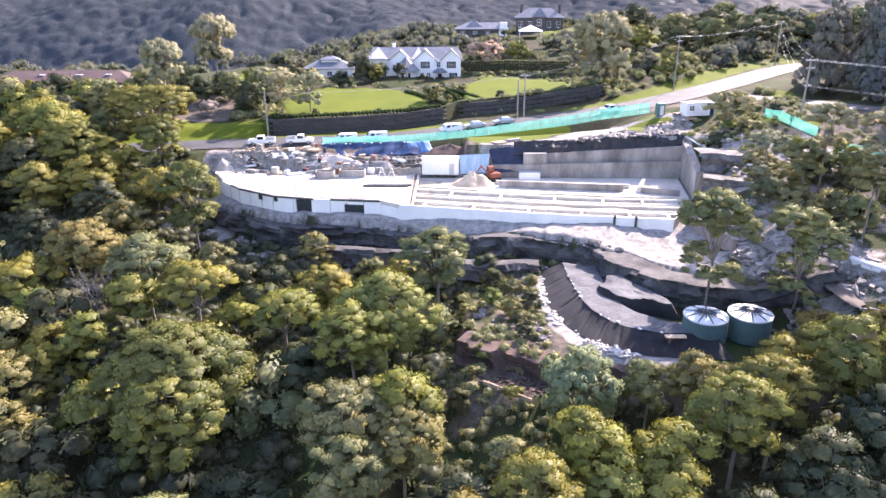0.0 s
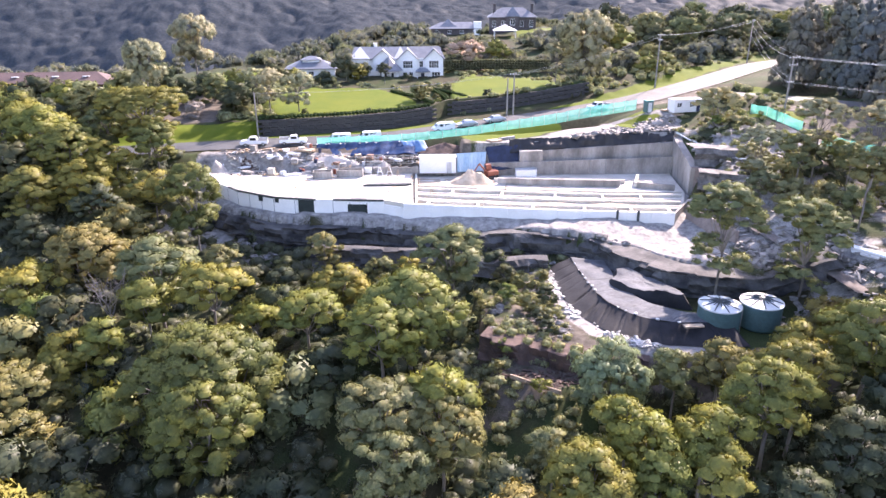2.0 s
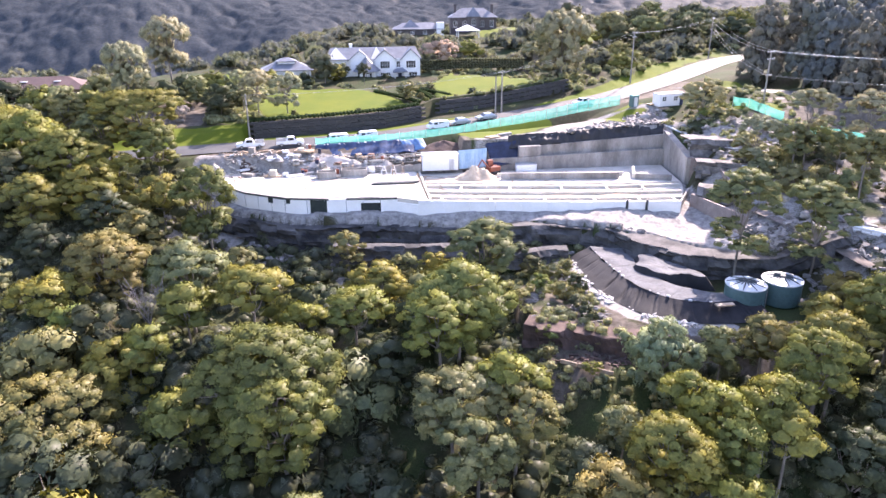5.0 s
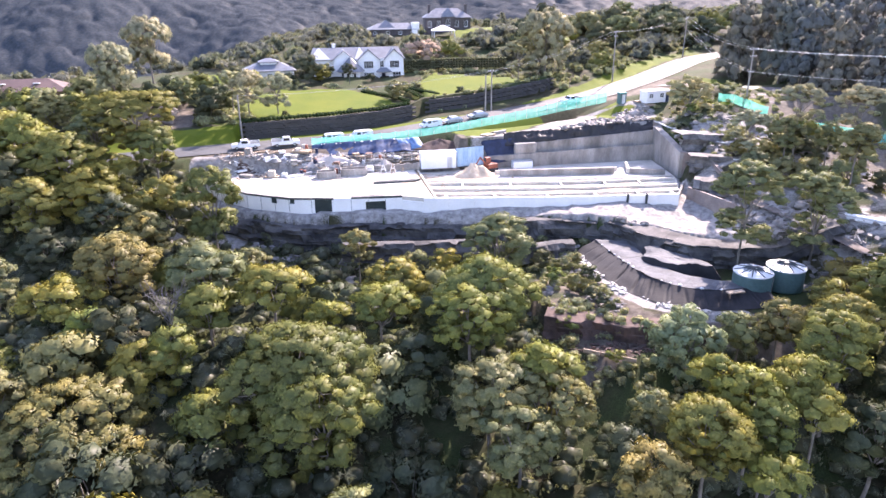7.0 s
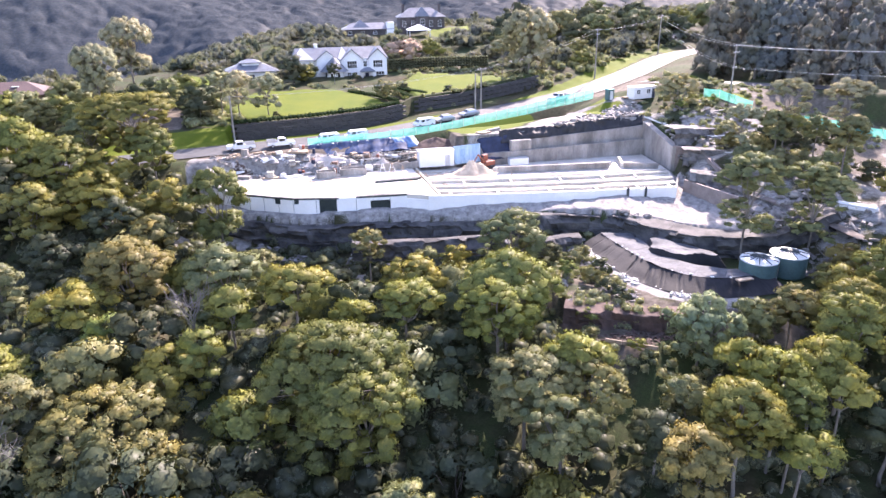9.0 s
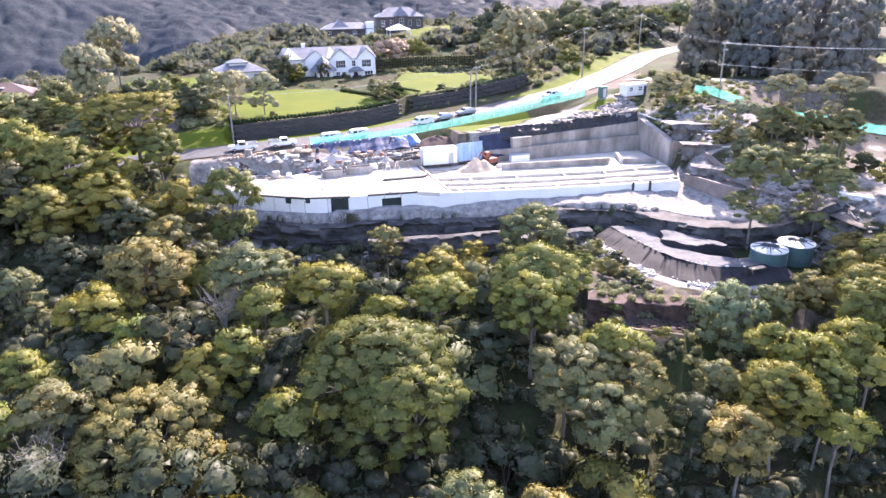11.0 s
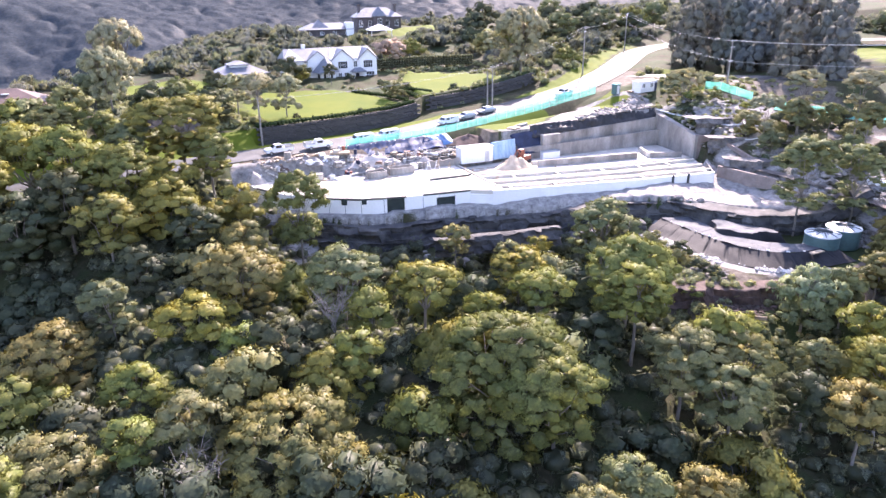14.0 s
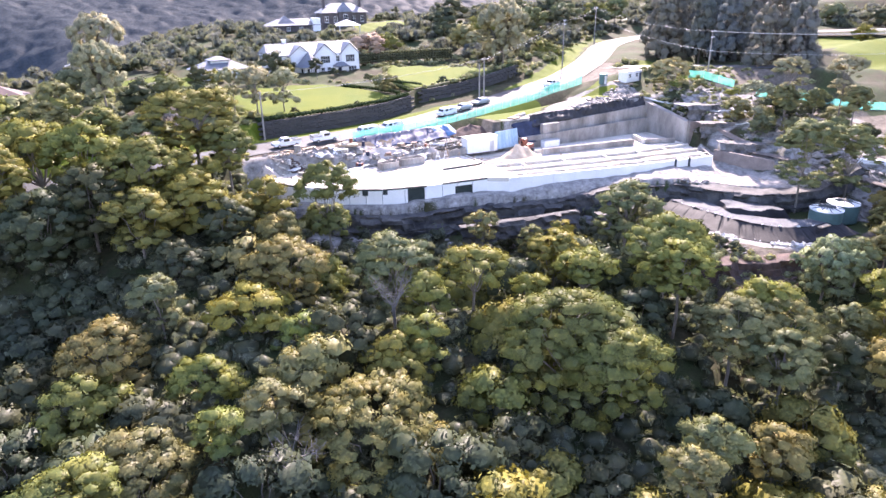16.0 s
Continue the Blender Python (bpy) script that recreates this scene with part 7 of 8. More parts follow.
for x in (-0.9, 0.9):
    part("bearer", boxes((x - 0.1, -0.7, 0, x + 0.1, 0.7, 0.12)), TIMBER, crate)
wall = thing("block_wall", "low grey block wall behind the slab", "wall", pose(-6.5, 116.6, -0.05, 0, 0, 0))
for k in range(12):
    part("block", boxes((-4.6 + k * 0.6, 0, 0, -4.02 + k * 0.6, 0.3, 1.1 + 0.12 * (k % 3))), CONC_OLD, wall)
pl = thing("beam_stack", "dark steel beams lying on the pale slab", "beams", pose(-9.6, 108.4, -0.05, 0, 0, -2))
for k in range(3):
    part("beam", boxes((-3.8 + k * 0.5, k * 0.32, 0.0, 3.6 + k * 0.4, k * 0.32 + 0.25, 0.3)), RIBDARK, pl)
for x, y, h in ((-5.2, 111.5, 1.0), (-3.9, 111.0, 1.2), (-7.6, 113.0, 1.6), (-9.2, 114.5, 2.0), (-2.0, 105.2, 1.1), (-36.5, 113.2, 1.0), (-24.3, 106.0, 0.9), (10.6, 106.2, 1.1)):
    t = thing("trestle", "small trestle prop standing on the slab", "trestle", pose(x, y, -0.06 if x < -4.7 else -0.75, 0, 0, rnd.uniform(0, 90)), "props on the slab")
    for sx, sy in ((-0.35, -0.25), (0.35, -0.25), (0, 0.35)):
        bm = bmesh.new()
        tube(bm, (sx, sy, 0), (sx * 0.15, sy * 0.15, h), 0.05, 0.04, 5)
        part("leg", bm, TIMBER, t)
for x in (25.2, 28.2):
    t = thing("bracket", "dark steel bracket standing against the front wall", "bracket", pose(x, FX(x) - 0.12, -2.7))
    part("upright", boxes((-0.15, -0.15, 0, 0.15, 0.1, 3.0)), RIBDARK, t)
    part("plate", boxes((-0.25, -0.3, 0, 0.25, 0.1, 0.08)), RIBDARK, t)

# old pool and garden below the channel
edge = thing("timber_edge", "low dark timber edging at the foot of the earth bank", "edging")
for k in range(3):
    a, b = Vector((4.6 + 1.6 * k, 60.2 - 1.18 * k, -7.85)), Vector((6.1 + 1.6 * k, 59.1 - 1.18 * k, -7.85))
    for j in range(2):
        bm = bmesh.new()
        tube(bm, a + Vector((0, 0, 0.26 * j)), b + Vector((0, 0, 0.26 * j)), 0.13, n=8)
        part("log", bm, TIMBER, edge)
LOW_SHRUBS = [
    ('shrub1', 4.4, 64.4, 1.4, 2.4), ('shrub3', 2.2, 58.5, 1.6, 2.0), ('shrub2', 10.6, 62.5, 1.5, 1.8), ('shrub1', 7.5, 58.0, 1.2, 1.3), ('shrub2', 3.6, 61.5, 1.0, 1.2), ('shrub3', 9.8, 66.2, 1.3, 1.6),
    ('shrub1', 6.5, 74.5, 1.6, 2.4), ('shrub2', 9.0, 72.0, 1.8, 2.2), ('shrub3', 11.2, 74.0, 1.6, 2.2), ('shrub2', 3.0, 71.5, 1.4, 1.8), ('shrub2', 9.5, 78.5, 1.8, 2.0), ('shrub3', 6.8, 80.0, 1.8, 2.4),
    ('shrub2', 12.0, 80.5, 1.2, 1.4), ('shrub3', 9.2, 68.6, 1.3, 1.8)]
BANK_SHRUBS = [
    ('shrub2', -3.5, 90.5, 1.6, 2.0), ('shrub3', -11, 92.0, 1.8, 2.2), ('shrub2', -24.5, 94.0, 1.8, 2.6), ('shrub3', -33, 96.5, 2.0, 3.0), ('shrub2', 10.0, 88.0, 1.4, 1.6), ('shrub1', 57, 121.5, 1.3, 1.1),
    ('shrub2', 52.5, 122.6, 1.8, 2.0), ('shrub3', 60, 121, 1.8, 1.8), ('shrub1', 50, 116, 1.6, 2.0), ('shrub2', 53, 112, 1.8, 2.4), ('shrub1', 57, 106, 1.8, 2.2), ('shrub3', 46.5, 112, 1.4, 1.6),
    ('shrub2', -43.5, 112, 1.6, 2.2), ('shrub2', 1.5, 159.5, 1.3, 1.7), ('shrub3', 4.5, 165, 1.5, 1.6), ('shrub2', 0, 171, 1.6, 1.6), ('shrub3', -5.5, 181, 1.4, 1.8), ('shrub1', 1.2, 149.5, 0.9, 1.3),
    ('shrub1', -7, 146.6, 1.0, 1.2)]
for key, x, y, r, h in LOW_SHRUBS + BANK_SHRUBS:
    g = ground_z(x, y)
    plant(key, x, y, g + h, r, rnd.uniform(0, 360), "shrubs", g)


# bare dead tree in the bush
def dead_tree(x, y, h, seed):
    rs = np.random.RandomState(seed)
    g = ground_z(x, y)
    t = thing("dead_tree", "bare grey dead tree with many fine branches", "tree", pose(x, y, g))
    segs = [limb(rs, (0, 0, -0.5), (0.3, 0.2, h * 0.45), 0.1, 0.07, 5, 6)]
    for k in range(11):
        a, z = k * 2.4, h * rs.uniform(0.25, 0.5)
        q = np.array([math.cos(a) * rs.uniform(1.5, 3.2), math.sin(a) * rs.uniform(1.5, 3.2), h * rs.uniform(0.72, 1.0)])
        segs.append(limb(rs, (0.2, 0.1, z), q, 0.05, 0.02, 4, 5, 0.2))
        for _ in range(7):
            c = np.array([0.2, 0.1, z]) * 0.45 + q * 0.55 + rs.normal(size=3) * 0.3
            segs.append(limb(rs, c, c + rs.normal(size=3) * np.array([0.9, 0.9, 0.5]) + [0, 0, 0.8], 0.025, 0.01, 2, 4, 0.2))
    v, f = join(segs)
    part("trunk", mesh_np("trunk", v, f, DEAD, True), None, t)


dead_tree(-41, 71, 10.5, 3)
dead_tree(-57.2, 56.5, 7.0, 4)


# ---- loose rock, bulk bags, drums, planks and pallets ----
def boulder_mesh(seed):
    r = random.Random(seed)
    bm = bmesh.new()
    bmesh.ops.create_icosphere(bm, subdivisions=2, radius=0.5)
    off = Vector((seed * 7.1, seed * 3.3, 0))
    for v in bm.verts:
        n = noise.noise(v.co * 2.2 + off)
        v.co = Vector((v.co.x * 1.3, v.co.y, v.co.z * 0.7)) * (1 + 0.5 * n)
        v.co.z = round(v.co.z / 0.16) * 0.16 * 0.6 + v.co.z * 0.4
    me = bpy.data.meshes.new("boulder")
    bm.to_mesh(me)
    bm.free()
    me.materials.append(STONE)
    return me


BOULDERS = [boulder_mesh(k) for k in range(6)]
rnd = random.Random(41)


def boulders(poly, n, s0, s1, label):
    xs, ys = [p[0] for p in poly], [p[1] for p in poly]
    k = 0
    while k < n:
        x, y = rnd.uniform(min(xs), max(xs)), rnd.uniform(min(ys), max(ys))
        if not inside(np.array([x]), np.array([y]), poly)[0]:
            continue
        s = rnd.uniform(s0, s1)
        ob = tagged(new("boulder", rnd.choice(BOULDERS)), label, "rock", "loose rocks")
        ob.matrix_world = pose(x, y, ground_z(x, y) + 0.12 * s, rnd.uniform(-15, 15), rnd.uniform(-15, 15), rnd.uniform(0, 360)) @ Matrix.Diagonal((s, s, s, 1))
        k += 1


boulders([(9, 66), (12.5, 66), (12.6, 84), (9.5, 84)], 40, 0.4, 1.1, "pale broken sandstone block bordering the lined channel")
boulders([(36, 74), (50, 74), (52, 92), (42, 96)], 34, 0.5, 1.8, "weathered sandstone block on the cleared slope")
boulders([(42, 102), (52, 103), (54, 114), (46, 116)], 12, 0.6, 1.6, "broken grey sandstone block beside the pit")
boulders([(-40, 92), (0, 88), (10, 88), (10, 91), (-10, 92.5), (-40, 98)], 16, 0.8, 2.4, "dark fallen sandstone block below the cliff")
boulders([(2, 66), (8, 66), (10, 74), (2, 74)], 22, 0.4, 1.2, "loose garden stone among red soil")
boulders([(14, 86), (24, 84.5), (26, 80), (24.5, 84), (20, 87)], 14, 0.5, 1.4, "pale fallen stone at the cliff's foot")
boulders([(-42, 108), (-37, 106), (-30, 100.5), (-34, 99), (-44, 104)], 24, 0.5, 1.6, "pale sandstone rubble beside the curved wall")
boulders([(24, 119.4), (46, 119.4), (47, 122), (30, 121.5)], 18, 0.4, 1.4, "broken rock on the bank above the pit")


def bulk_bag(x, y, z, s):
    bm = bmesh.new()
    bmesh.ops.create_cube(bm, size=1)
    bmesh.ops.subdivide_edges(bm, edges=bm.edges[:], cuts=3, use_grid_fill=True)
    for v in bm.verts:
        k = 1 + 0.16 * (1 - (2 * v.co.z) ** 2)
        v.co = Vector((v.co.x * k, v.co.y * k, v.co.z * 0.9 + 0.45)) + Vector((1, 1, 0.6)) * 0.05 * noise.noise(v.co * 4 + Vector((x, y, 0)))
    t = thing("bulk_bag", "white woven bulk bag of material on the site", "bag", pose(x, y, z, 0, 0, rnd.uniform(0, 90)) @ Matrix.Diagonal((s, s, s, 1)), "bulk bags")
    part("body", bm, BAG, t, smooth=True)
    for sx in (-0.4, 0.4):
        b2 = bmesh.new()
        tube(b2, (sx, -0.35, 0.85), (sx, 0, 1.12), 0.03, n=4)
        tube(b2, (sx, 0, 1.12), (sx, 0.35, 0.85), 0.03, n=4)
        part("strap", b2, BAG, t)


def drum(x, y, z, material, label):
    bm = bmesh.new()
    n, prof = 18, [(0.27, 0), (0.29, 0.03), (0.285, 0.28), (0.3, 0.3), (0.285, 0.32), (0.285, 0.57), (0.3, 0.59), (0.285, 0.61), (0.29, 0.86), (0.27, 0.88)]
    rings = [[bm.verts.new((q * math.cos(2 * math.pi * i / n), q * math.sin(2 * math.pi * i / n), h)) for i in range(n)] for q, h in prof]
    for a, b in zip(rings, rings[1:]):
        for i in range(n):
            bm.faces.new((a[i], a[(i + 1) % n], b[(i + 1) % n], b[i]))
    bm.faces.new(rings[-1])
    tagged(part("drum", bm, material), label, "drum", "drums on the site").matrix_world = pose(x, y, z)


def pallet(x, y, z, layers, material, label):
    t = thing("pallet", label, "pallet", pose(x, y, z, 0, 0, rnd.uniform(-30, 30)), "loaded pallets")
    for k in range(5):
        part("slat", boxes((-0.6, -0.5 + k * 0.22, 0.1, 0.6, -0.4 + k * 0.22, 0.13)), TIMBER, t)
    for s in (-0.5, 0, 0.5):
        part("bearer", boxes((s - 0.05, -0.5, 0, s + 0.05, 0.5, 0.1)), TIMBER, t)
    for k in range(layers):
        for a in range(2):
            for b in range(2):
                o = rnd.uniform(-0.03, 0.03)
                part("block", boxes((-0.57 + a * 0.58 + o, -0.47 + b * 0.48, 0.14 + k * 0.22, -0.02 + a * 0.58 + o, -0.01 + b * 0.48, 0.34 + k * 0.22)), material, t)


YARD = [(-37, 118.5), (-30, 117.0), (-8, 117.2), (-8, 121.0), (-24, 124.5), (-36, 125)]


def yard_z(x, y):
    return max(ground_z(x, y), -0.06 if y < 118.6 else -1.2)


def spots(n, poly, gap, seed):
    r, out = random.Random(seed), []
    for _ in range(4000):
        x, y = r.uniform(min(p[0] for p in poly), max(p[0] for p in poly)), r.uniform(min(p[1] for p in poly), max(p[1] for p in poly))
        if inside(np.array([x]), np.array([y]), poly)[0] and all(math.hypot(x - a, y - b) > gap for a, b in out):
            out.append((x, y))
            if len(out) == n:
                break
    return out


for k, (x, y) in enumerate(spots(34, YARD, 1.5, 3)):
    z = yard_z(x, y)
    if k == 8:
        bulk_bag(x, y, z, rnd.uniform(0.8, 1.05))
    elif k % 4 == 0:
        heap("soil_mound", x, y, z, rnd.uniform(1.0, 2.0), rnd.uniform(0.8, 1.3), rnd.uniform(0.6, 1.2), rnd.choice([PALLET, DUST, STONE]), "small heap of site debris on the dusty yard", k)
    elif k % 4 == 1:
        pallet(x, y, z, rnd.randint(2, 5), rnd.choice([CONC_OLD, BRICK, CONC_OLD, CONC]), "timber pallet loaded with building blocks")
    elif k % 4 == 2:
        for _ in range(rnd.randint(1, 3)):
            drum(x + rnd.uniform(-0.5, 0.5), y + rnd.uniform(-0.4, 0.4), z, *rnd.choice([(NAVY, "dark blue steel drum on the site"), (PALEROOF, "grey steel drum on the site"), (RED, "rust-red steel drum on the site")]))
    else:
        pallet(x, y, z, rnd.randint(1, 4), rnd.choice([TIMBER, PALLET, PALLET, WHITE]), "timber pallet with wrapped materials")
for x, y in ((-21.5, 116.8), (-13.0, 117.3)):
    bulk_bag(x, y, -0.06, rnd.uniform(0.95, 1.25))
# planks lying about the footings and slab
PLANKS = []
for L in (2.4, 3.6, 4.8):
    me = bpy.data.meshes.new("plank")
    bm = boxes((-L / 2, -0.11, 0, L / 2, 0.11, 0.05))
    bm.to_mesh(me)
    bm.free()
    me.materials.append(TIMBER)
    PLANKS.append(me)
for k, (x, y) in enumerate(spots(60, [(-34, 109), (-24, 105.5), (-8, 103), (12, 98), (32, 94), (38, 103), (34, 112), (10, 115), (-30, 116)], 2.0, 9)):
    ob = tagged(new("plank", rnd.choice(PLANKS)), "loose timber formwork plank lying on the concrete", "plank", "planks on the slab")
    ob.matrix_world = pose(x, y, (-0.055 if x < -5 else -0.74) + 0.004, 0, 0, rnd.gauss(-8, 25))
# black hose along the slab's edge and starter bars in the beams
for pts, r in (([(-33, 108.6, 0), (-27.3, 104.6, 0), (-20.6, 102.4, 0), (-12, 101.4, 0), (-8.6, 103.5, 0), (-9.5, 107, 0)], 0.04),):
    cu = bpy.data.curves.new("hose", "CURVE")
    cu.dimensions, cu.bevel_depth = "3D", r
    q = smooth_line(resample(pts, 0.8), 3)
    sp = cu.splines.new("POLY")
    sp.points.add(len(q) - 1)
    for i, (x, y, z) in enumerate(q):
        sp.points[i].co = (x, y, r - 0.06, 1)
    cu.materials.append(RUBBER)
    tagged(new("hose", cu), "black hose snaking across the pale slab", "hose")
# A-frames and a mesh barrier behind the slab
for x in (-10.8, -9.1):
    t = thing("a_frame", "white A-frame barricade standing at the slab's back", "barricade", pose(x, 115.2, -0.05, 0, 0, rnd.uniform(-10, 10)), "barricades")
    for s in (-1, 1):
        bm = bmesh.new()
        tube(bm, (s * 0.55, 0, 0), (s * 0.06, 0, 1.7), 0.07, 0.06, 5)
        part("leg", bm, WHITE, t)
    part("rail", boxes((-0.32, -0.05, 0.75, 0.32, 0.05, 0.9)), WHITE, t)
for k in range(7):
    x = -14.5 + k * 1.75
    t = thing("mesh_panel", "grey steel mesh panel along the cut bank", "barrier", pose(x, 119.2, ground_z(x, 119.2), 0, 0, rnd.uniform(-5, 5)), "mesh panels")
    part("frame", boxes((-0.85, -0.03, 0.1, -0.79, 0.03, 1.7), (0.79, -0.03, 0.1, 0.85, 0.03, 1.7), (-0.79, -0.03, 0.1, 0.79, 0.03, 0.16), (-0.79, -0.03, 1.64, 0.79, 0.03, 1.7)), STEEL, t)
    bm = bmesh.new()
    for i in range(6):
        box(bm, -0.66 + i * 0.26, -0.012, 0.16, -0.636 + i * 0.26, 0.012, 1.64)
    part("mesh", bm, STEEL, t)
    for s in (-0.7, 0.7):
        part("foot", boxes((s - 0.12, -0.3, 0, s + 0.12, 0.3, 0.1)), RIBDARK, t)
# pale poly pipes on the rock slope
for pts in ([(43.8, 118.5, 6.6), (46.9, 106.2, 5.2), (50.4, 101.3, 5.2), (53, 96, 4.4)], [(44, 102.2, 3.6), (47.5, 96, 3.4), (52.4, 89.4, 2.7), (57, 84, 2.6)]):
    cu = bpy.data.curves.new("pipe", "CURVE")
    cu.dimensions, cu.bevel_depth = "3D", 0.13
    q = smooth_line(resample(pts, 1.0), 3)
    sp = cu.splines.new("POLY")
    sp.points.add(len(q) - 1)
    for i, (x, y, z) in enumerate(q):
        sp.points[i].co = (x, y, max(ground_z(x, y) + 0.15, z - 0.6), 1)
    cu.materials.append(TANKTOP)
    tagged(new("pipe", cu), "pale plastic pipe laid down the rock slope", "pipe")
# white pipes stacked on the cleared slope
stackp = thing("pipe_stack", "stack of long white pipes beside the sandy track", "pipes", pose(49.8, 72.5, ground_z(49.8, 72.5) + 0.25, 0, 0, -58))
for k in range(5):
    bm = bmesh.new()
    tube(bm, (-3.2 + 0.3 * (k % 2), 0.5 * (k % 3), 0.42 * (k // 3)), (3.2 + 0.3 * (k % 2), 0.5 * (k % 3), 0.42 * (k // 3)), 0.24, n=12)
    part("pipe", bm, WHITE, stackp)
# sandbags on the blue sheet and along the black one
r = random.Random(77)
for k in range(34):
    u, row, s = (k % 17) / 16, k // 17, r.uniform(0.35, 0.7)
    if r.random() < 0.3:
        continue
    x, y = -22.6 + 20 * u + r.uniform(-0.6, 0.6), (122.5 if row else 125.0) + r.uniform(-0.2, 0.2)
    ob = tagged(new("sandbag", BAGM), "white sandbag weighting the dark blue sheet", "sandbag", "sandbags on the spoil bank")
    ob.matrix_world = pose(x, y, (2.22 + 0.016 * (x + 23)) if row else (3.72 + 0.016 * (x + 23)), 0, 0, r.uniform(0, 180)) @ Matrix.Diagonal((s, s, s, 1))


def debris(poly, n, s0, s1, material, label, seed, lift=0.0):
    """Offcuts, broken blocks and scraps strewn over a stretch of ground: many small tilted pieces, joined."""
    rr = np.random.RandomState(seed)
    xs, ys = rr.uniform(min(p[0] for p in poly), max(p[0] for p in poly), n * 3), rr.uniform(min(p[1] for p in poly), max(p[1] for p in poly), n * 3)
    # gathered in drifts
    ok = inside(xs, ys, poly) & (waves(xs, ys, 0.55, seed) + rr.uniform(-0.6, 0.6, n * 3) > 0.0)
    xs, ys = xs[ok][:n], ys[ok][:n]
    zs = np.where(ys < 118.6, np.maximum(height(xs, ys), -0.06 if poly is YARD or poly is BACKYARD else -99), height(xs, ys))
    cube = np.array([(a, b, c) for a in (-0.5, 0.5) for b in (-0.5, 0.5) for c in (0, 1)])
    quad = np.array([(0, 1, 3, 2), (4, 6, 7, 5), (0, 4, 5, 1), (2, 3, 7, 6), (0, 2, 6, 4), (1, 5, 7, 3)])
    vs, fs = [], []
    for k, (x, y, z) in enumerate(zip(xs, ys, zs)):
        s = rr.uniform(s0, s1)
        v = (cube + rr.uniform(-0.14, 0.14, cube.shape)) * np.array([s * rr.uniform(0.6, 3.0), s * rr.uniform(0.4, 1.0), s * rr.uniform(0.15, 0.7)])
        e = Euler((rr.normal() * 0.22, rr.normal() * 0.22, rr.uniform(0, 6.28))).to_matrix()
        vs.append(v @ np.array(e).T + np.array([x, y, z + lift]))
        fs.append(quad + 8 * k)
    return tagged(new("site_debris", mesh_np("site_debris", np.concatenate(vs), np.concatenate(fs), material)), label, "debris", kind="stuff")


BACKYARD = [(-41, 118.0), (-33, 117.2), (-8, 117.4), (0, 119.4), (0, 122), (-24, 122.2), (-40, 125.5)]
debris(BACKYARD, 190, 0.15, 0.6, RUBBLE, "broken concrete, offcuts and scraps strewn over the building yard", 5)
debris(BACKYARD, 80, 0.15, 0.5, TIMBER, "timber offcuts strewn over the building yard", 6)
debris(BACKYARD, 160, 0.15, 0.55, CONC, "pale concrete lumps strewn over the building yard", 16)
debris(BACKYARD, 60, 0.12, 0.4, WHITE, "white packaging and board offcuts strewn over the yard", 8)
debris([(24, 119.6), (44, 119.4), (47, 128), (36, 126)], 420, 0.2, 0.8, RUBBLE, "grey broken rock tipped on the bank above the pit", 9)
debris([(41, 100), (52, 98), (58, 104), (54, 116), (45, 118)], 170, 0.25, 0.8, STONE, "broken sandstone scree beside the pit", 10)
RIM = [(float(p[0]), float(p[1])) for p in rows[0][20:250:10]]
debris([(x - 0.9, y - 0.5) for x, y in RIM] + [(x + 0.25, y + 0.1) for x, y in RIM[::-1]], 2400, 0.14, 0.46, PALESTONE, "white broken stone weighting the membrane's outer edge", 21)
debris([(8.5, 64), (12.8, 66), (12.6, 84), (9.2, 84)], 260, 0.1, 0.34, STONE, "pale stone rubble along the channel's rim", 11)
debris([(-40, 98), (-30, 95.5), (0, 89), (12, 88), (12, 91), (-10, 95), (-30, 99.4), (-42, 104)], 500, 0.3, 1.1, STONE, "dark broken rock on the apron below the curved wall", 12)
debris([(36, 60), (50, 64), (54, 88), (44, 96), (38, 80)], 420, 0.2, 0.8, STONE, "scattered sandstone pieces on the cleared slope", 13)
debris([(3, 59), (14, 57.5), (15, 60), (9, 62.5), (4, 64.6)], 200, 0.12, 0.4, REDSOIL, "red-brown clods at the foot of the earth bank", 14)
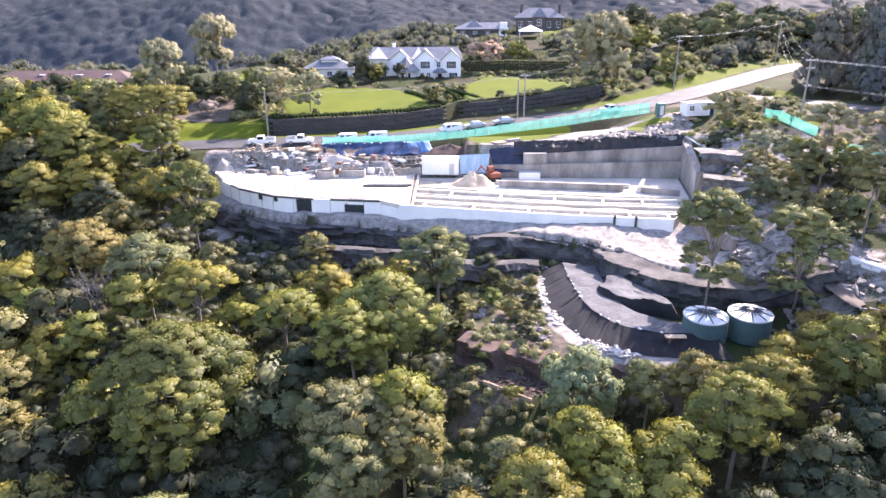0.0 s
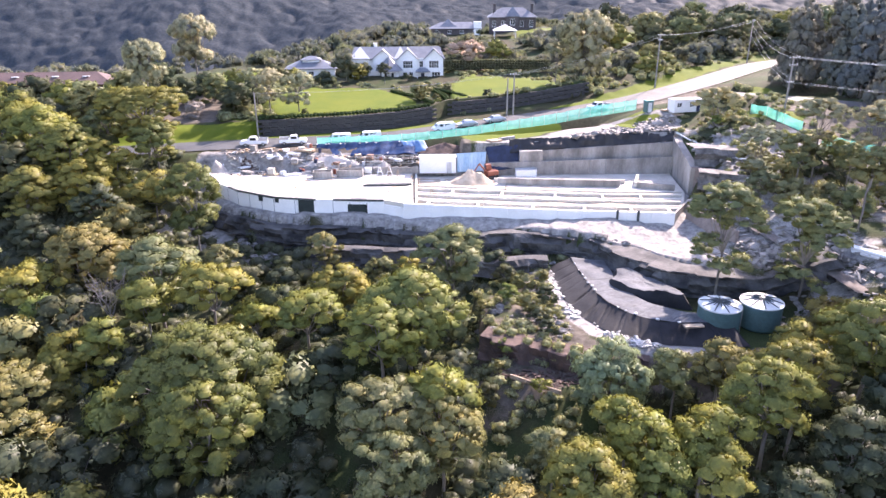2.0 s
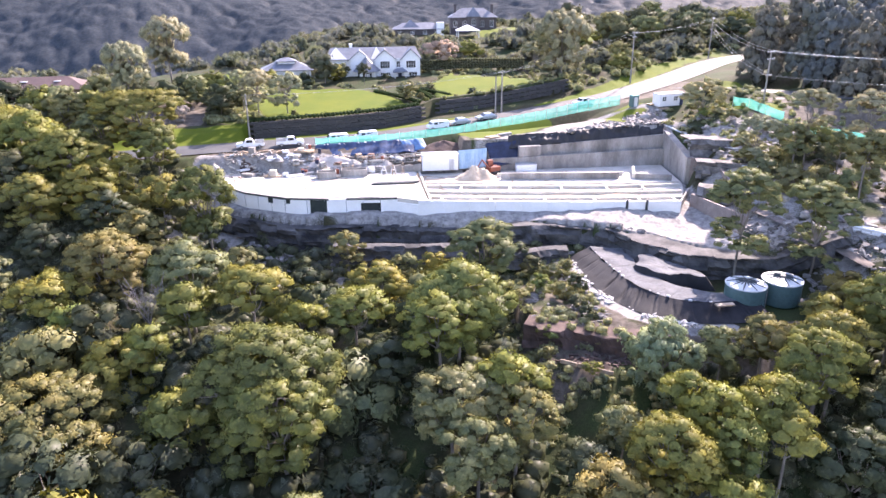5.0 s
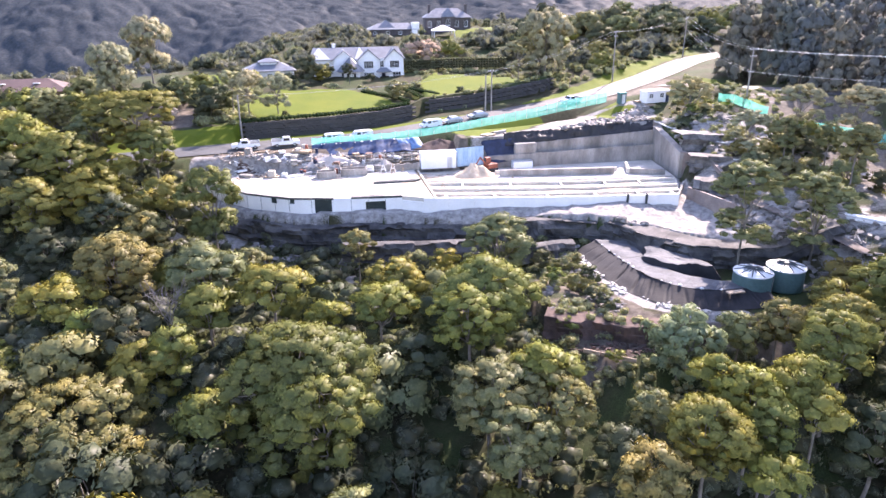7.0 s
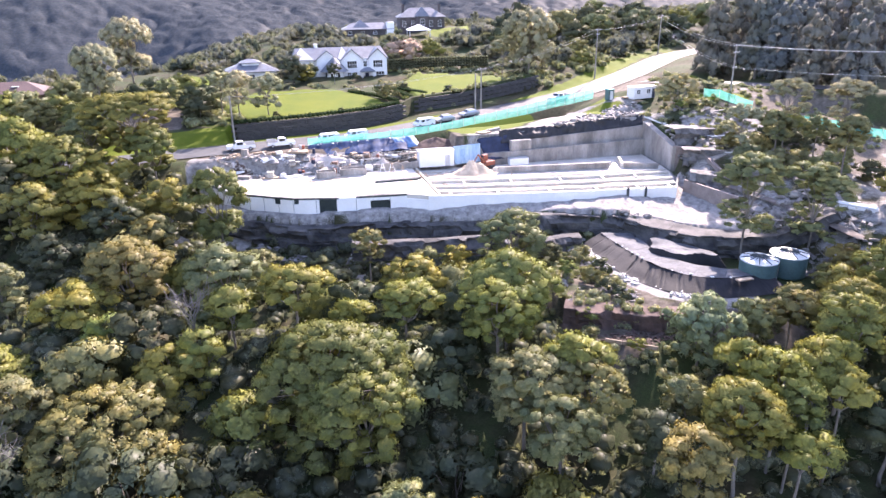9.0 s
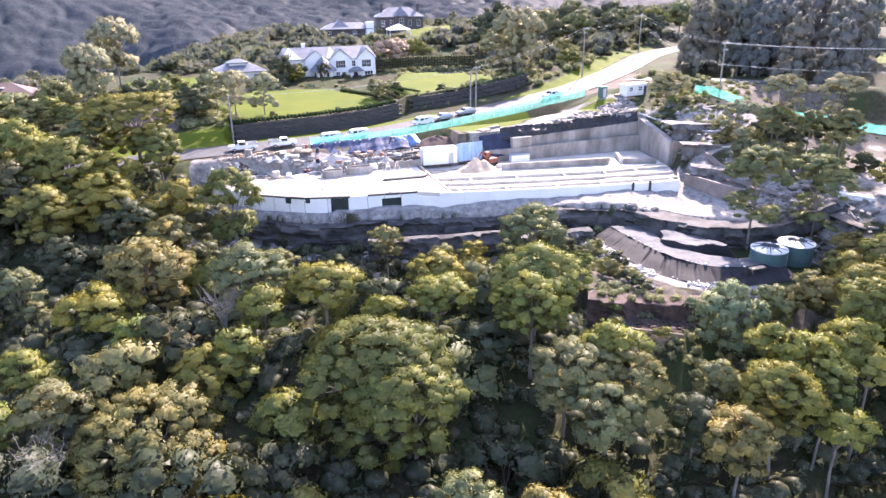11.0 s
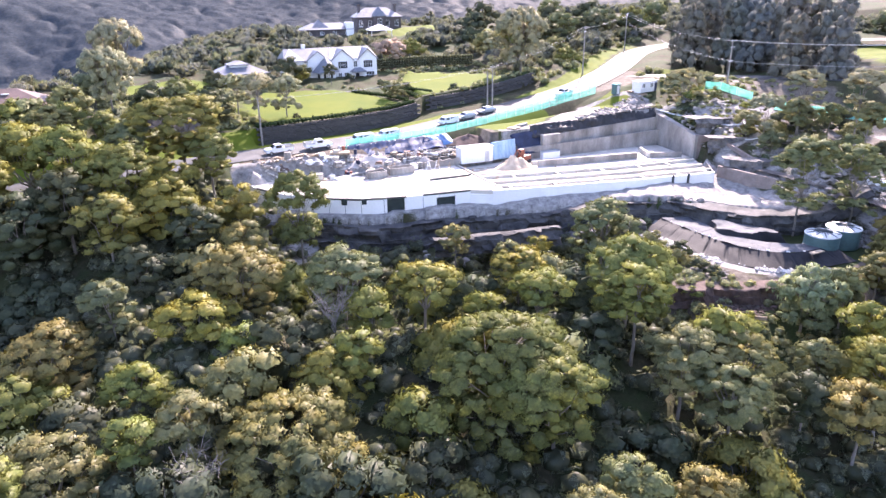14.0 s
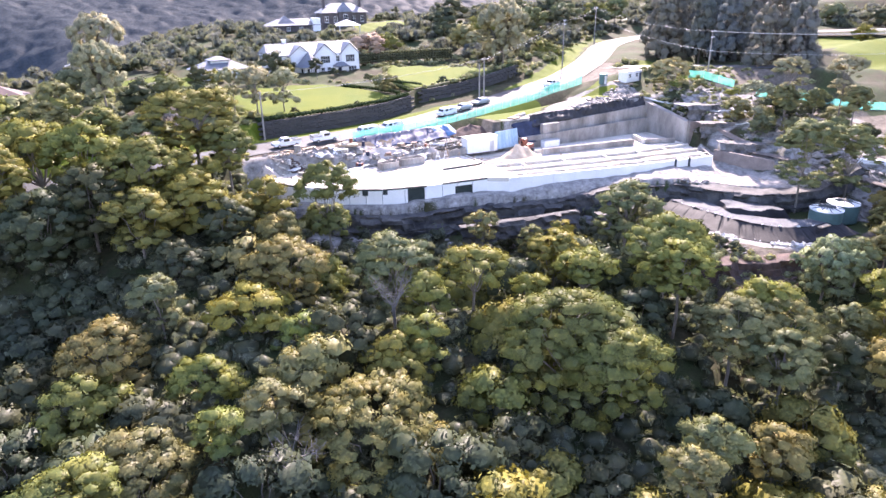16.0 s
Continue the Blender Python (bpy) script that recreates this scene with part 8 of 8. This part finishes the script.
# scrub on the banks and verges beyond the pit
rs = np.random.RandomState(301)
sx, sy = rs.uniform(44, 82, 480), rs.uniform(92, 135, 480)
keep = (line_dist(sx, sy, ROAD)[0] > 8) & (line_dist(sx, sy, SIDEROAD)[0] > 6) & ~inside(sx, sy, LEDGE) & ~inside(sx, sy, [(44, 126), (56, 128), (55, 138), (44, 138)])
gx2, gy2 = rs.uniform(38, 110, 900), rs.uniform(150, 260, 900)
k2 = (line_dist(gx2, gy2, ROAD)[0] > 9) & (line_dist(gx2, gy2, ROAD)[0] < 26) & ((gx2 < 74) | (gy2 > 184))
gx3, gy3 = rs.uniform(-30, 40, 500), rs.uniform(150, 196, 500)
k3 = ~inside(gx3, gy3, LAWN_1) & ~inside(gx3, gy3, LAWN_2) & ~((gx3 > -24) & (gx3 < 6) & (gy3 > 178)) & (line_dist(gx3, gy3, ROAD)[0] > 12) & ~inside(gx3, gy3, [(-6, 140), (4, 140), (6, 160), (-2, 182), (-20, 184), (-20, 178), (-8, 174)])
gx4, gy4 = rs.uniform(-1, 18, 460), rs.uniform(52, 88, 460)
k4 = ~inside(gx4, gy4, [(12.4, 60), (40, 58), (40, 84), (12.4, 84.5)]) & ~inside(gx4, gy4, [(4, 61), (8.5, 58.2), (13, 59), (10, 62), (5, 64)])
gx5, gy5 = rs.uniform(-66, -34, 330), rs.uniform(141, 177, 330)
k5 = ~inside(gx5, gy5, LAWN_1) & ~inside(gx5, gy5, [(-60, 138), (-38, 138), (-38, 143), (-46, 144), (-47, 152), (-51, 166), (-57, 166)])
out = []
variants = [clump(rs, 1.0, 40, 0.42, 0.75) for _ in range(6)]
for X, Y, s0, s1 in ((sx[keep], sy[keep], 0.3, 0.9), (gx2[k2], gy2[k2], 0.6, 1.8), (gx3[k3], gy3[k3], 0.4, 1.2), (gx4[k4], gy4[k4], 0.3, 0.95), (gx5[k5], gy5[k5], 0.5, 1.7)):
    for a, b, c in zip(X, Y, height(X, Y)):
        v, f = variants[rs.randint(6)]
        k = rs.uniform(s0, s1)
        out.append((v * k + np.array([a, b, c + 0.3 * k]), f))
v, f = join(out)
tagged(new("scrub", skin(v, f, "scrub", "grey")), "grey-green low scrub on banks and verges", "scrub", kind="stuff")
